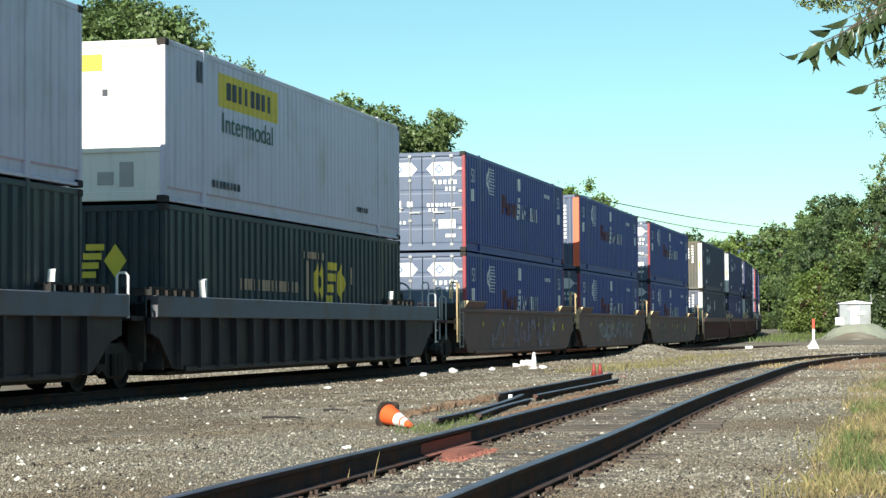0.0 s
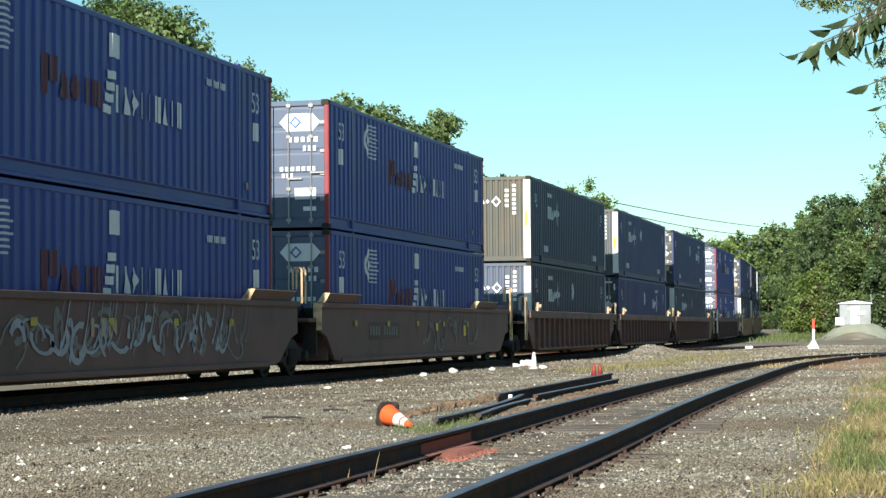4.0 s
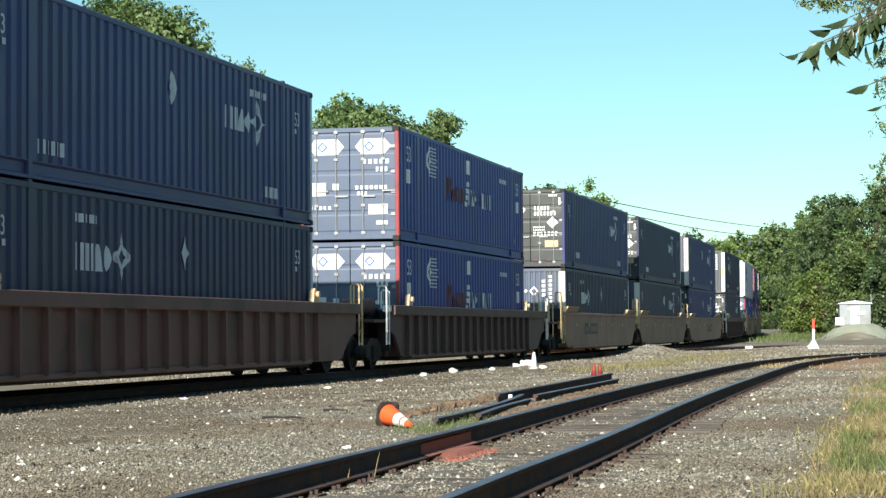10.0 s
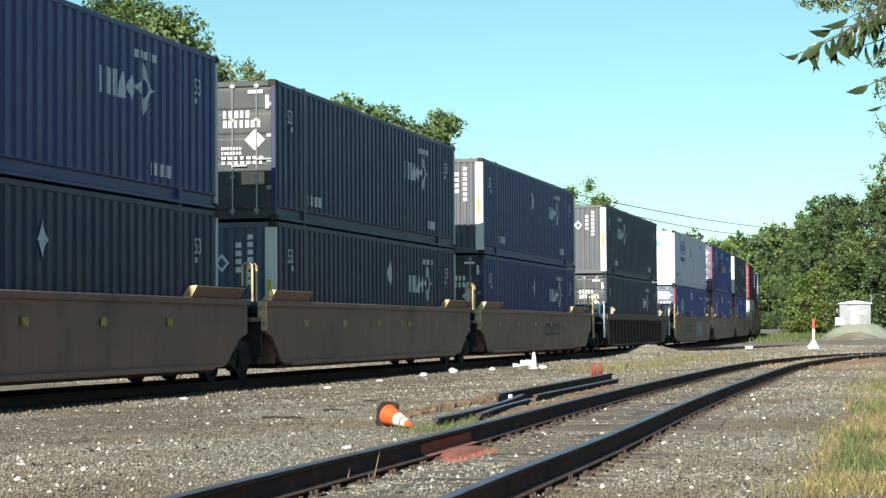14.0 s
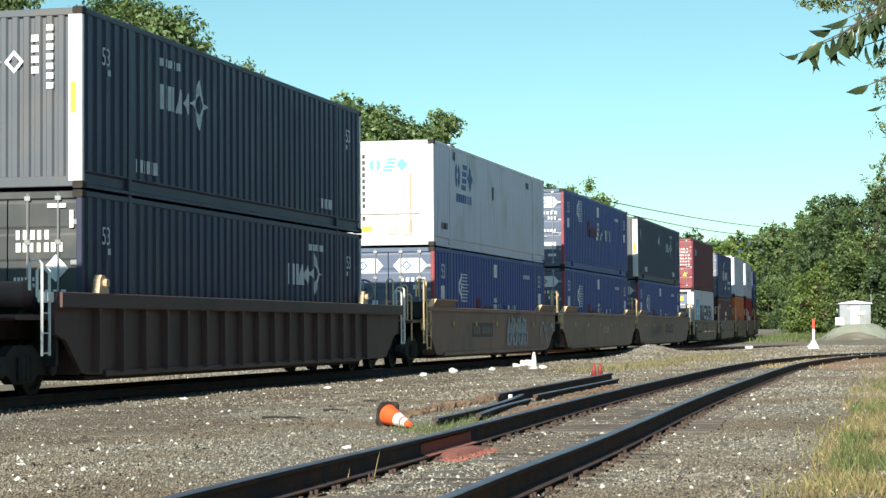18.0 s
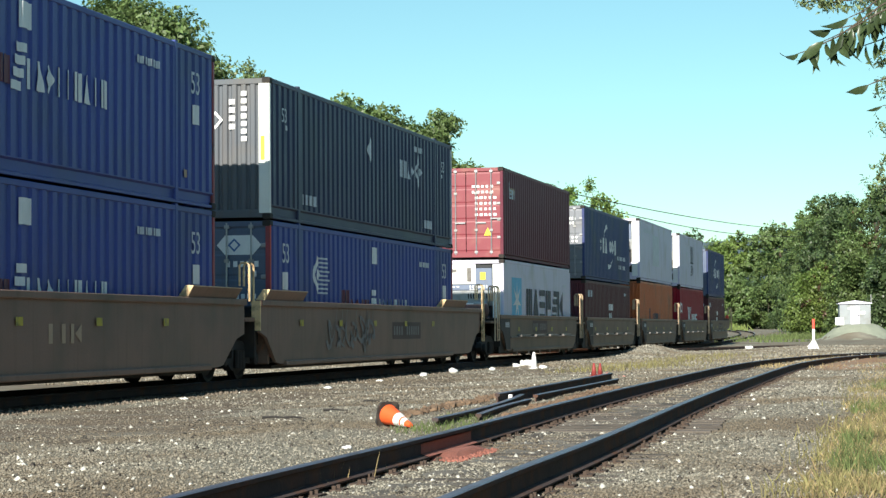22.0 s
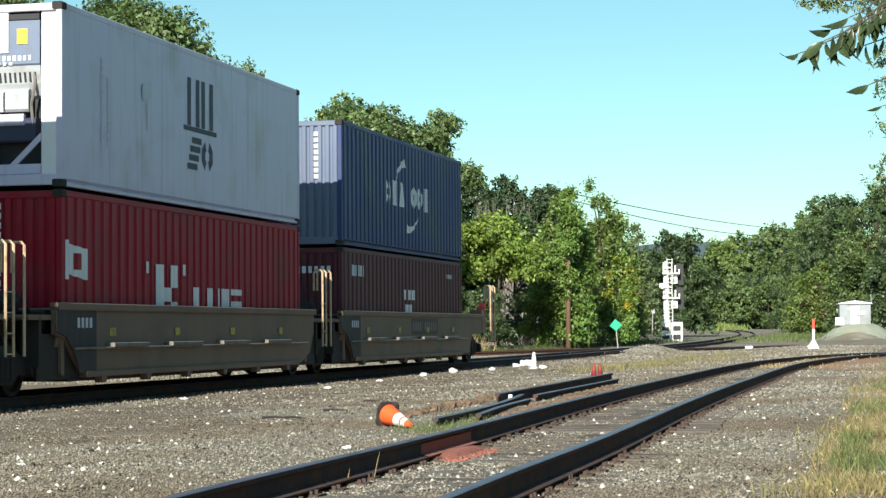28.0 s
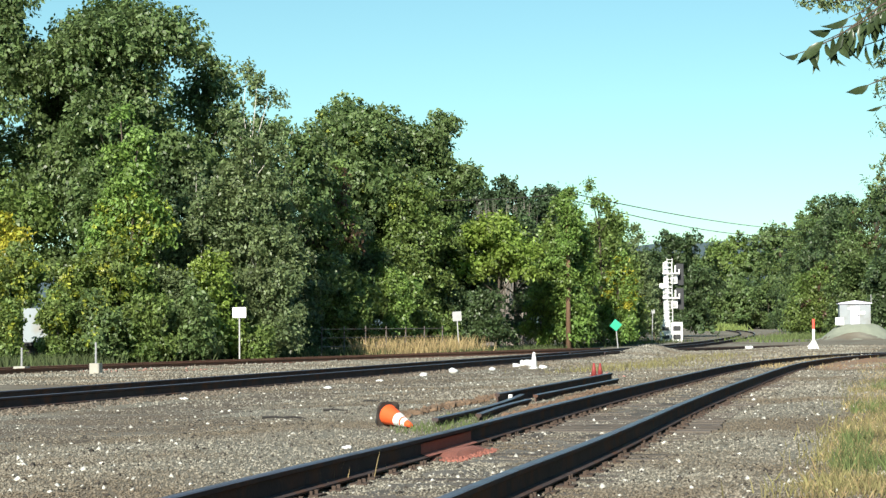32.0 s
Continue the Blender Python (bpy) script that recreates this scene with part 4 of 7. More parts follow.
def blue_box(s0, zb, front, zl=1.25, seed=0, fc="door_blue"):
    if front == "door":
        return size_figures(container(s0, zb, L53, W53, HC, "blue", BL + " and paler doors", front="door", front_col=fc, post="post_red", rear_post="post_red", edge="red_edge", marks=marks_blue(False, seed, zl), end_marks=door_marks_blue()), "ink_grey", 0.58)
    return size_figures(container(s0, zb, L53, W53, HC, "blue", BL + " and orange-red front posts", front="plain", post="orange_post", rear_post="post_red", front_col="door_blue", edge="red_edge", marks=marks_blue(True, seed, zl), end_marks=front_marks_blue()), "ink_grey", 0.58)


# unit fronts (m along the line at 16 s)
S = dict(A=-200.32, B=-180.6, C=-157.0, D=-137.4, E=-117.25, F=-93.73, G=-74.0, H=-54.45, I=-30.95, J=-7.0, K=12.6, L=32.45, M=56.3,
         N=79.65, O=99.7, P=119.1, Q=142.65, R=158.2, S=173.7, T=189.3, U=204.7)
ZB = 0.33
UP = ZB + HC + 0.03

# A and B: white over dark green
for u in "AB":
    container(S[u], ZB, L53, W53, HC, "green", "dark green corrugated container with yellow block mark", marks=[("ink_yellow", blocks(8.8, 1.25, 2.5, 0.92, "o8x"), "word_mark"), ("ink_tan", bars(3.95, 1.45, 3.8, 0.22, 14, 4), "small_word"), ("ink_tan", [rect(8.22, 1.3, 0.16, 0.85), rect(11.6, 1.7, 0.22, 0.4)], "small_plate"), ("ink_tan", bars(8.0, 2.2, 1.6, 0.15, 6), "number_stencil")],
              front="plain", end_marks=[("ink_yellow", blocks(-0.9, 1.6, 1.5, 0.6, "o8x"), "word_mark")])
    # shade put into the colour: greyer white on the sides than on the front
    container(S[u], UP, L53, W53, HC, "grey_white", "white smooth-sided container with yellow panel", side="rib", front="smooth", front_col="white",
              marks=[("ink_yellow", [rect(2.76, 1.98, 3.6, 0.64)], "yellow_panel"), ("ink_dark", bars(3.2, 2.14, 2.8, 0.34, 8, 2), "panel_mark"), ("ink_dark", bars(1.6, 2.3, 0.35, 0.4, 2) + bars(2.4, 0.42, 1.6, 0.14, 8, 3) + bars(12.2, 0.5, 1.0, 0.12, 5, 3), "number_stencil")],
              end_marks=[("ink_yellow", [rect(-0.9, 2.35, 1.0, 0.3)], "yellow_panel"), ("ink_dark", [rect(0.1, 1.9, 0.1, 0.12)], "small_plate")])
for ob_, s0_, l_, z_ in list(MOVERS):
    if z_ > 2:
        word_on(ob_, "Intermodal", 2.92, 1.5, 0.56, W53 / 2 + 0.004, "ink_green")
# C, D, E: blue on blue
blue_box(S["C"], ZB, "door", 1.28, 1)
blue_box(S["C"], UP, "door", 1.35, 2)
blue_box(S["D"], ZB, "door", 1.28, 3)
blue_box(S["D"], UP, "plain", 1.35, 4)
blue_box(S["E"], ZB, "door", 1.28, 5)
blue_box(S["E"], UP, "door", 1.35, 6)
# F, G, H
dark_box(S["F"], ZB, "navy_dark", 3.2, "plain", 1, 8.2)
dark_box(S["F"], UP, "navy_green", 3.2, "plain", 2)
dark_box(S["G"], ZB, "navy_blue", 10.6, "door", 3, 8.2)
dark_box(S["G"], UP, "navy", 3.2, "plain", 4, 7.2)
dark_box(S["H"], ZB, "navy_green", 3.6, "plain", 5, 8.4)
dark_box(S["H"], UP, "navy", 10.6, "door", 6, 7.8)
# I
blue_box(S["I"], ZB, "door", 1.28, 7)
blue_box(S["I"], UP, "door", 1.35, 8)
# J, K, L
dark_box(S["J"], ZB, "navy_dark", 3.3, "plain", 9, 8.4)
dark_box(S["J"], UP, "navy", 10.6, "door", 10)
dark_box(S["K"], ZB, "navy_dark", 11.0, "plain", 11, 9.0)
dark_box(S["K"], UP, "navy_green", 10.6, "door", 12)
dark_box(S["L"], ZB, "navy_blue", 11.0, "door", 13, 8.0)
dark_box(S["L"], UP, "navy", 10.6, "plain", 14, 7.8)
# M
dark_box(S["M"], ZB, "navy_dark", 10.6, "door", 15)
dark_box(S["M"], UP, "navy_dark", 3.4, "plain", 16)
# N, O, P
blue_box(S["N"], ZB, "door", 0.95, 17)
# grey-white sides hold painted shade; the front is the sunlit white
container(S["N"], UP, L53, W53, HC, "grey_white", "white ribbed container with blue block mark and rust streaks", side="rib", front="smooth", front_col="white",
          marks=[("ink_blue", blocks(2.5, 1.74, 2.4, 0.74, "o8x"), "word_mark"), ("ink_blue", bars(2.75, 1.36, 2.0, 0.24, 8, 3), "small_word"), ("ink_dark", bars(2.3, 2.5, 0.3, 0.25, 2) + [rect(7.6, 1.7, 0.16, 0.4)] + bars(12.9, 2.4, 0.5, 0.2, 3) + bars(0.9, 0.5, 0.8, 0.18, 4), "number_stencil")],
          end_marks=[("ink_cyan", blocks(-0.55, 2.05, 1.15, 0.36, "o8x"), "word_mark"), ("ink_dark", [rect(-0.72, 0.72 + 0.17 * k, 0.08, 0.11) for k in range(11)], "number_stencil"), ("ink_tan", [rect(0.62, 0.4, 0.05, 1.6)], "rust_streak")])
blue_box(S["O"], ZB, "door", 1.0, 19)
blue_box(S["O"], UP, "door", 1.35, 20)
blue_box(S["P"], ZB, "door", 0.95, 21)
dark_box(S["P"], UP, "navy_green", 10.4, "plain", 22, 7.6)

# Q to U: forty-foot boxes
Z40 = 0.3
container(S["Q"], Z40, L40, W40, HC, "grey_white", "white refrigerated container with blue star panel", side="flat", front="reefer",
          marks=[("ink_cyan", [rect(1.3, 0.8, 1.62, 1.56)], "star_panel"), ("ink_white", [[(2.12 + 0.66 * math.cos(a + 0.0), 1.6 + 0.66 * math.sin(a)), (2.12 + 0.2 * math.cos(a + 0.45), 1.6 + 0.2 * math.sin(a + 0.45)), (2.12, 1.6), (2.12 + 0.2 * math.cos(a - 0.45), 1.6 + 0.2 * math.sin(a - 0.45))] for a in [math.pi / 2 + 2 * math.pi * k / 7 for k in range(7)]], "star"),
                 ("ink_dark", blocks(3.6, 1.0, 7.0, 1.03, "maep8k"), "word_mark"), ("ink_grey", bars(10.6, 2.2, 0.7, 0.1, 4) + bars(10.6, 1.9, 0.5, 0.1, 3) + [[(10.6, 1.0), (11.0, 1.0), (10.8, 1.35)]], "stencil")])
container(S["Q"], Z40 + HC + 0.045, L40, W40, HC, "oxide", "dark red corrugated container with steel door bars", front="door", front_col="rose",
          marks=[("ink_tan", [rect(1.0, 2.1, 0.95, 0.2)], "small_plate"), ("ink_grey", [rect(0.95, 1.95, 0.05, 0.55)] + blocks(1.0, 1.95, 1.0, 0.3, "eui"), "word_mark")],
          end_marks=[("ink_tan", [rect(-1.05, 1.95, 0.42, 0.22)], "small_plate"), ("ink_white", [r for k in range(6) for r in bars(0.2 + 0.1 * (k > 1), 2.25 - 0.18 * k, 0.75, 0.08, 5, k)], "stencil"), ("ink_yellow", [[(0.58, 0.72), (0.84, 0.72), (0.71, 0.98)]] + [rect(-0.95 + 0.12 * k, 2.79, 0.07, 0.05) for k in range(4)] + [rect(0.65 + 0.12 * k, 2.79, 0.07, 0.05) for k in range(4)], "warning_mark")])
container(S["R"], Z40, L40, W40, LOW, "maroon", "brown corrugated container with small white marks", front="plain",
          marks=[("ink_grey", bars(0.9, 1.95, 1.1, 0.26, 5, 2) + bars(10.3, 2.1, 0.8, 0.12, 5, 2), "number_stencil"), ("ink_white", [rect(6.0 + 0.42 * k, 1.45, 0.26, 0.26) for k in range(3)] + [rect(6.2 + 0.4 * k, 1.05, 0.26, 0.28) for k in range(2)], "emblem")])


def cma(s0, zb, front, extra):
    arc = lambda a0, a1, fl: [[(6.05 + r * math.cos(a), 1.5 + r * 0.75 * math.sin(a)) for r, a in ((1.28, a0 + (a1 - a0) * k / 8), (1.28, a0 + (a1 - a0) * (k + 1) / 8), (1.28 - 0.3 * ((k + 1) / 8 if fl else 1 - (k + 1) / 8.0), a0 + (a1 - a0) * (k + 1) / 8), (1.28 - 0.3 * (k / 8 if fl else 1 - k / 8.0), a0 + (a1 - a0) * k / 8))] for k in range(8)]
    mk = [("ink_white", blocks(3.85, 1.19, 4.5, 0.63, "oma oom"), "word_mark"), ("ink_white", arc(1.75, 2.95, False) + arc(4.6, 5.8, False), "swoosh")]
    if extra:
        mk.append(("ink_grey", bars(8.6, 1.0, 2.3, 0.17, 9, 5) + bars(8.8, 0.62, 2.1, 0.17, 8, 6), "small_word"))
    em = [("ink_white", bars(-0.1, 2.32, 0.55, 0.12, 4) + bars(0.4, 2.32, 0.5, 0.12, 5) + bars(0.4, 2.15, 0.45, 0.1, 4) + bars(0.1, 1.6, 0.9, 0.08, 6) + bars(0.1, 1.45, 0.9, 0.08, 6), "stencil")] if front == "door" else [("ink_white", [rect(0.55, 1.55 + 0.14 * k, 0.1, 0.1) for k in range(8)], "number_stencil")]
    if front == "door":
        em.append(("ink_yellow", [rect(0.45 + 0.12 * k, 2.79, 0.07, 0.05) for k in range(5)], "warning_strip"))
    # front_col lightens the sun-facing end by colour; the sides stay deep blue
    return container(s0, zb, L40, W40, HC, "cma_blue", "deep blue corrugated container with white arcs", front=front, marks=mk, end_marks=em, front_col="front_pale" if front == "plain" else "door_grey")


cma(S["R"], Z40 + LOW + 0.045, "door", True)
container(S["S"], Z40, L40, W40, HC, "orange", "orange corrugated container with dark emblem", front="plain", marks=[("ink_dark", bars(4.2, 1.0, 3.2, 0.42, 8, 3) + [rect(3.2, 0.95, 0.5, 0.7)], "word_mark")])
container(S["S"], Z40 + HC + 0.045, L40, W40, HC, "grey_white", "white flat-sided refrigerated container", side="flat", front="reefer", marks=[("ink_grey", bars(1.4, 2.3, 2.6, 0.2, 10, 7), "small_word"), ("ink_grey", [rect(4.6, 0.8, 2.4, 1.5)], "faded_panel")])
container(S["T"], Z40, L40, W40, HC, "red", "red corrugated container with large white letters", front="plain",
          marks=[("ink_white", [rect(0.2, 1.5, 0.08, 0.62), [(0.28, 1.58), (1.0, 1.5), (1.0, 2.0), (0.28, 2.06)]], "flag"), ("red", [rect(0.5, 1.66, 0.25, 0.26)], "flag_mark"),
                 ("ink_white", [rect(3.9, 0.8, 0.4, 1.05), rect(3.45, 1.68, 0.16, 0.2), rect(5.2, 1.68, 0.16, 0.2)] + [rect(4.3, 1.2, 0.4, 0.25), rect(4.6, 0.8, 0.35, 0.4), rect(4.6, 1.45, 0.35, 0.4)] + blocks(5.55, 0.9, 2.9, 0.58, "iime"), "word_mark")],
          end_marks=[("ink_white", [rect(0.1, 1.25 + 0.15 * k, 0.09, 0.1) for k in range(10)], "number_stencil")])
container(S["T"], Z40 + HC + 0.045, L40, W40, HC, "grey_white", "white flat-sided refrigerated container with dark block mark", side="flat", front="reefer",
          marks=[("ink_dark", blocks(5.45, 1.5, 1.45, 0.88, "uu") + [rect(5.3, 1.4, 1.75, 0.09)] + blocks(5.45, 0.7, 1.45, 0.6, "8o"), "word_mark"), ("ink_grey", [rect(1.55, 0.7 + 0.13 * k, 0.09, 0.08) for k in range(12)] + [rect(1.8, 0.8 + 0.13 * k, 0.09, 0.08) for k in range(9)], "small_word"), ("ink_grey", [rect(3.3, 1.72, 0.4, 0.28)], "hatch"), ("ink_tan", [rect(3.5, 1.2, 0.03, 0.5)], "rust_streak")])
container(S["U"], Z40, L40, W40, LOW, "maroon", "brown corrugated container with small white marks", front="plain",
          marks=[("ink_grey", bars(0.9, 1.95, 1.1, 0.26, 5, 2) + bars(10.3, 2.1, 0.8, 0.12, 5, 2), "number_stencil"), ("ink_white", [rect(5.6 + 0.42 * k, 1.45, 0.26, 0.26) for k in range(3)] + [rect(5.8 + 0.4 * k, 1.05, 0.26, 0.28) for k in range(2)], "emblem")], end_marks=[("ink_grey", bars(0.1, 2.0, 0.9, 0.16, 6), "number_stencil")])
cma(S["U"], Z40 + LOW + 0.045, "plain", False)

# ---------- well cars ----------
WHEELS = []          # the turning wheelsets, each in its truck's space


def wheelset_mesh():
    g = Geo().tube([(-1.0, 0, 0), (1.0, 0, 0)], 0.08, 8)
    prof = [(0.09, -0.02), (0.3, 0.0), (0.34, -0.03), (0.455, -0.035), (0.455, 0.0), (0.42, 0.005), (0.418, 0.1), (0.35, 0.1), (0.3, 0.055), (0.12, 0.06), (0.1, 0.1), (0.09, 0.1)]
    for sx in (-1, 1):
        g.lathe([(r, sx * (0.72 + h)) for r, h in prof], "x", n=24)
        for k in range(3):
            a = 2 * math.pi * k / 3
            g.lathe([(0.025, 0.0), (0.025, 0.03)], "x", (sx * 1.0 - (0.03 if sx < 0 else 0.0), 0.05 * math.cos(a), 0.05 * math.sin(a)), 6)
    return g.mesh("wheelset", M["wheel"])


def truck_parts(car, y, brake=False):
    """A two-axle truck at y along the car."""
    t = part("truck", cached("bolster", lambda: Geo().box(-1.0, 1.0, -0.2, 0.2, 0.45, 0.75, 0.04).box(-0.3, 0.3, -0.3, 0.3, 0.7, 0.86).mesh("truck", M["black"])), None, car, at=(0, y, 0))
    for sx in (-1, 1):
        def side():
            g = Geo()
            a, b = sorted((sx * 0.93, sx * 1.09))
            g.prism([(-1.15, 0.42), (-0.95, 0.3), (-0.55, 0.34), (-0.3, 0.2), (0.3, 0.2), (0.55, 0.34), (0.95, 0.3), (1.15, 0.42), (1.1, 0.56), (0.6, 0.62), (0.32, 0.78), (-0.32, 0.78), (-0.6, 0.62), (-1.1, 0.56)], "x", a, b)
            for yy in (-0.16, 0.0, 0.16):
                g.lathe([(0.065, 0.2), (0.065, 0.55)], "z", (sx * 1.13, yy, 0.05), 8)
            for yy in (-0.89, 0.89):
                g.lathe([(0.13, 0.0), (0.13, 0.16), (0.08, 0.18)], "x", (sx * 1.02 - (0.0 if sx > 0 else 0.16), yy, 0.42), 10)
            return g.mesh("side_frame", M["black"])
        part("side_frame", cached(("side_frame", sx), side), None, t)
    for yy in (-0.89, 0.89):
        WHEELS.append(part("wheelset", cached("wheelset", wheelset_mesh), None, t, at=(0, yy, 0.418)))
    return t


def flat_polys(polys, x):
    g = Geo()
    for poly in polys:
        g.add([(x, y, z) for y, z in poly], [tuple(range(len(poly)))])
    return g


def slate_guide(sp, sx, y, half, top):
    """A white raked guide with a dark walkway grating beside it."""
    d = 1 if y < 2 else -1
    part("container_guide", cached(("guide3", sx, d), lambda: Geo().prism([(-0.03, 0), (0.05, 0), (0.05 + 0.0 * d, 0.34), (-0.03 - 0.06 * d, 0.3)], "x", *sorted((sx * (half - 0.02), sx * (half + 0.1)))).mesh("container_guide", M["paint_white"])), None, sp, at=(0, y + 1.1 * d, top + 0.07))

    def grate():
        g = Geo()
        for k in range(7):
            g.box(*sorted((sx * (half - 0.5 + 0.1 * k), sx * (half - 0.46 + 0.1 * k))), -1.3, 0.9, 0.1, 0.14)
        for k in range(6):
            g.box(*sorted((sx * (half - 0.5), sx * (half + 0.14))), -1.3 + 0.42 * k, -1.2 + 0.42 * k, 0.0, 0.1)
        return g.mesh("walkway_grating", M["black"])
    part("walkway_grating", cached(("grate", sx), grate), None, sp, at=(0, y - (0.35 if d > 0 else 0.0), top + 0.07))


def well_car(u, paint, style, length=L53, front_truck="own", rear_truck="shared", joint_front=1.8, joint_rear=1.8, marks=(), sets=("front",), rails="yellow", top=1.52):
    """One well-car unit round its containers. style: 'plain' smooth sides, 'rib' with posts, 'forty' with a ledge."""
    s0 = S[u]
    half = 1.4 if style != "forty" else 1.34
    names = {"plain": "smooth-sided brown well car with yellow grab irons", "rib": "brown well car with ribbed sides", "forty": "brown smooth-sided forty-foot well car with side ledge"}
    nm = {"slate": "dark grey well car with ribbed sides and blue-grey top edge"}.get(paint, names[style])
    car = thing("well_car", (0, 0, 0), nm, "rail car", "well cars of the train")
    p = M[paint]
    cf, cr = joint_front > 1.85, joint_rear > 1.85          # ends with couplers; the others share a truck
    e0 = -1.25 if cf else -0.95 if style != "forty" else -0.5
    e1 = length + ((3.0 if style != "forty" else 2.15) if cr else 1.35 if style != "forty" else 0.6)
    bot = 0.3
    up = 0.26 if style == "plain" else 0.06
    for sx in (-1, 1):
        a, b = sorted((sx * half, sx * (half - 0.07)))
        front_cut = [(e0, 0.95), (e0 + 0.4, 0.85), (e0 + 1.0, 0.34), (e0 + 1.3, bot)]
        rear_cut = [(e1 - 1.75, bot), (e1 - 1.6, 0.55), (e1 - 1.3, 0.86), (e1, 0.86)] if cr and style == "forty" else [(e1 - 1.5, bot), (e1 - 1.2, 0.34), (e1 - 0.45, 0.82), (e1, 0.92)] if cr or style != "forty" else [(e1 - 0.9, bot), (e1 - 0.3, 0.5), (e1, 0.95)]
        poly = front_cut + rear_cut + [(e1, top), (e0, top)]

        def plate():
            return Geo().prism(poly, "x", a, b).mesh("side_plate", p)
        sp = part("side_plate", cached(("plate", paint, style, length, sx, top, e0, e1), plate), None, car)
        chord = M["slate_top"] if paint == "slate" else p
        a2, b2 = sorted((sx * (half + (0.13 if style == "rib" else 0.06)), sx * (half - 0.09)))
        deep = 0.3 if paint == "slate" else 0.17 if style == "rib" else 0.05
        part("top_chord", cached(("chord", paint, style, length, sx, top, e0, e1), lambda: Geo().box(a2, b2, e0, e1, top - deep, top + 0.07, 0.015).mesh("top_chord", chord)), None, sp)
        a3, b3 = sorted((sx * (half + 0.05), sx * (half - 0.2)))
        part("bottom_sill", cached(("sill", paint, style, length, sx), lambda: Geo().box(a3, b3, 0.6, length - 0.6, bot - 0.04, bot + 0.06, 0.015).mesh("bottom_sill", p)), None, sp)
        if style == "rib":
            n = 17
            for k in range(n):
                y = 0.25 + (length - 0.5) * k / (n - 1)
                a4, b4 = sorted((sx * half, sx * (half + 0.11)))
                part("rib", cached(("rib", paint, sx), lambda: Geo().prism([(-0.035, bot + 0.02), (0.035, bot + 0.02), (0.05, top - 0.1), (-0.05, top - 0.1)], "x", a4, b4).mesh("rib", p)), None, sp, at=(0, y, 0))
        if style == "plain":
            # raised guides at both ends
            for y0, y1 in ((-0.85, 1.9), (length - 1.9, length + 0.95)):
                g = Geo()
                y0a, y1a = y0 + 0.12, y1 - 0.12
                g.prism([(sx * (half - 0.04), top + 0.06), (sx * (half + 0.02), top + 0.06), (sx * (half + 0.14), top + up), (sx * (half + 0.08), top + up)], "y", y0a, y1a)
                gd = part("container_guide", cached(("guide", paint, sx, y0), lambda: g.mesh("container_guide", p)), None, sp)
                part("guide_edge", cached(("guide_edge", sx, y0), lambda: Geo().prism([(sx * (half + 0.08), top + up), (sx * (half + 0.145), top + up), (sx * (half + 0.145), top + up + 0.018), (sx * (half + 0.08), top + up + 0.018)], "y", y0a, y1a).mesh("guide_edge", M["cream"])), None, gd)
                part("guide_end", cached(("guide_end", sx, y0), lambda: Geo().prism([(sx * (half - 0.16), top + 0.06), (sx * (half + 0.03), top + 0.06), (sx * (half + 0.15), top + up + 0.02), (sx * (half - 0.0), top + up + 0.02)], "y", y0a - 0.03, y0a).mesh("guide_end", M["yellow"])), None, gd)
        if style == "rib":
            for y in (0.4, length - 0.4):
                part("container_guide", cached(("guide2", sx), lambda: Geo().prism([(-0.2, 0), (0.2, 0), (0.2, 0.07), (0.12, 0.1), (0.09, 0.22), (0.02, 0.29), (-0.08, 0.29), (-0.15, 0.22), (-0.17, 0.1)], "x", *sorted((sx * (half - 0.02), sx * (half + 0.1)))).lathe([(0.05, 0), (0.07, 0.02), (0.07, 0.08)], "x", (sx * (half + 0.1) - (0.0 if sx > 0 else 0.08), -0.02, 0.16), 10).mesh("container_guide", M["cream"])), None, sp, at=(0, y, top + 0.07)) if paint != "slate" else slate_guide(sp, sx, y, half, top)
        if style == "forty":
            part("ledge_rail", cached(("ledge", length, sx), lambda: Geo().tube([(sx * (half + 0.07), 0.1, 0.72), (sx * (half + 0.07), length - 0.1, 0.72)], 0.022, 6).mesh("ledge_rail", M["dull_steel"])), None, sp)
            for k in range(4):
                y = 0.9 + (length - 1.8) * (k + 0.5) / 4
                part("ledge_step", cached(("step", sx), lambda: Geo().box(*sorted((sx * half, sx * (half + 0.16))), -0.75, 0.75, 0.73, 0.8, 0.01).mesh("ledge_step", M["dull_steel"])), None, sp, at=(0, y, 0))
        if style == "forty":
            # dark bulkhead panel over the leading truck, brackets under the sill
            a6, b6 = sorted((sx * (half + 0.004), sx * (half + 0.03)))
            ep = part("end_panel", cached(("end_panel", sx, e0), lambda: Geo().prism([(e0, 0.98), (e0 + 0.35, 0.9), (e0 + 0.75, 0.55), (e0 + 0.85, 0.34), (e0 + 1.5, 0.34), (e0 + 1.5, top - 0.02), (e0, top - 0.02)], "x", a6, b6).mesh("end_panel", M["slate"])), None, sp, "dark grey end panel")
            if sx > 0:
                tagged(part("number_stencil", cached(("end_num", e0), lambda: flat_polys(bars(e0 + 0.75, top - 0.32, 0.62, 0.16, 4, 5), b6 + 0.005).mesh("number_stencil", M["ink_grey"])), None, ep), kind="stuff")
            for k in range(6):
                part("sill_bracket", cached(("bracket", sx), lambda: Geo().prism([(-0.12, 0.3), (0.12, 0.3), (0.07, 0.16), (-0.07, 0.16)], "x", *sorted((sx * (half - 0.1), sx * (half + 0.04)))).mesh("sill_bracket", p)), None, sp, at=(0, 1.3 + (length - 2.6) * k / 5, 0))
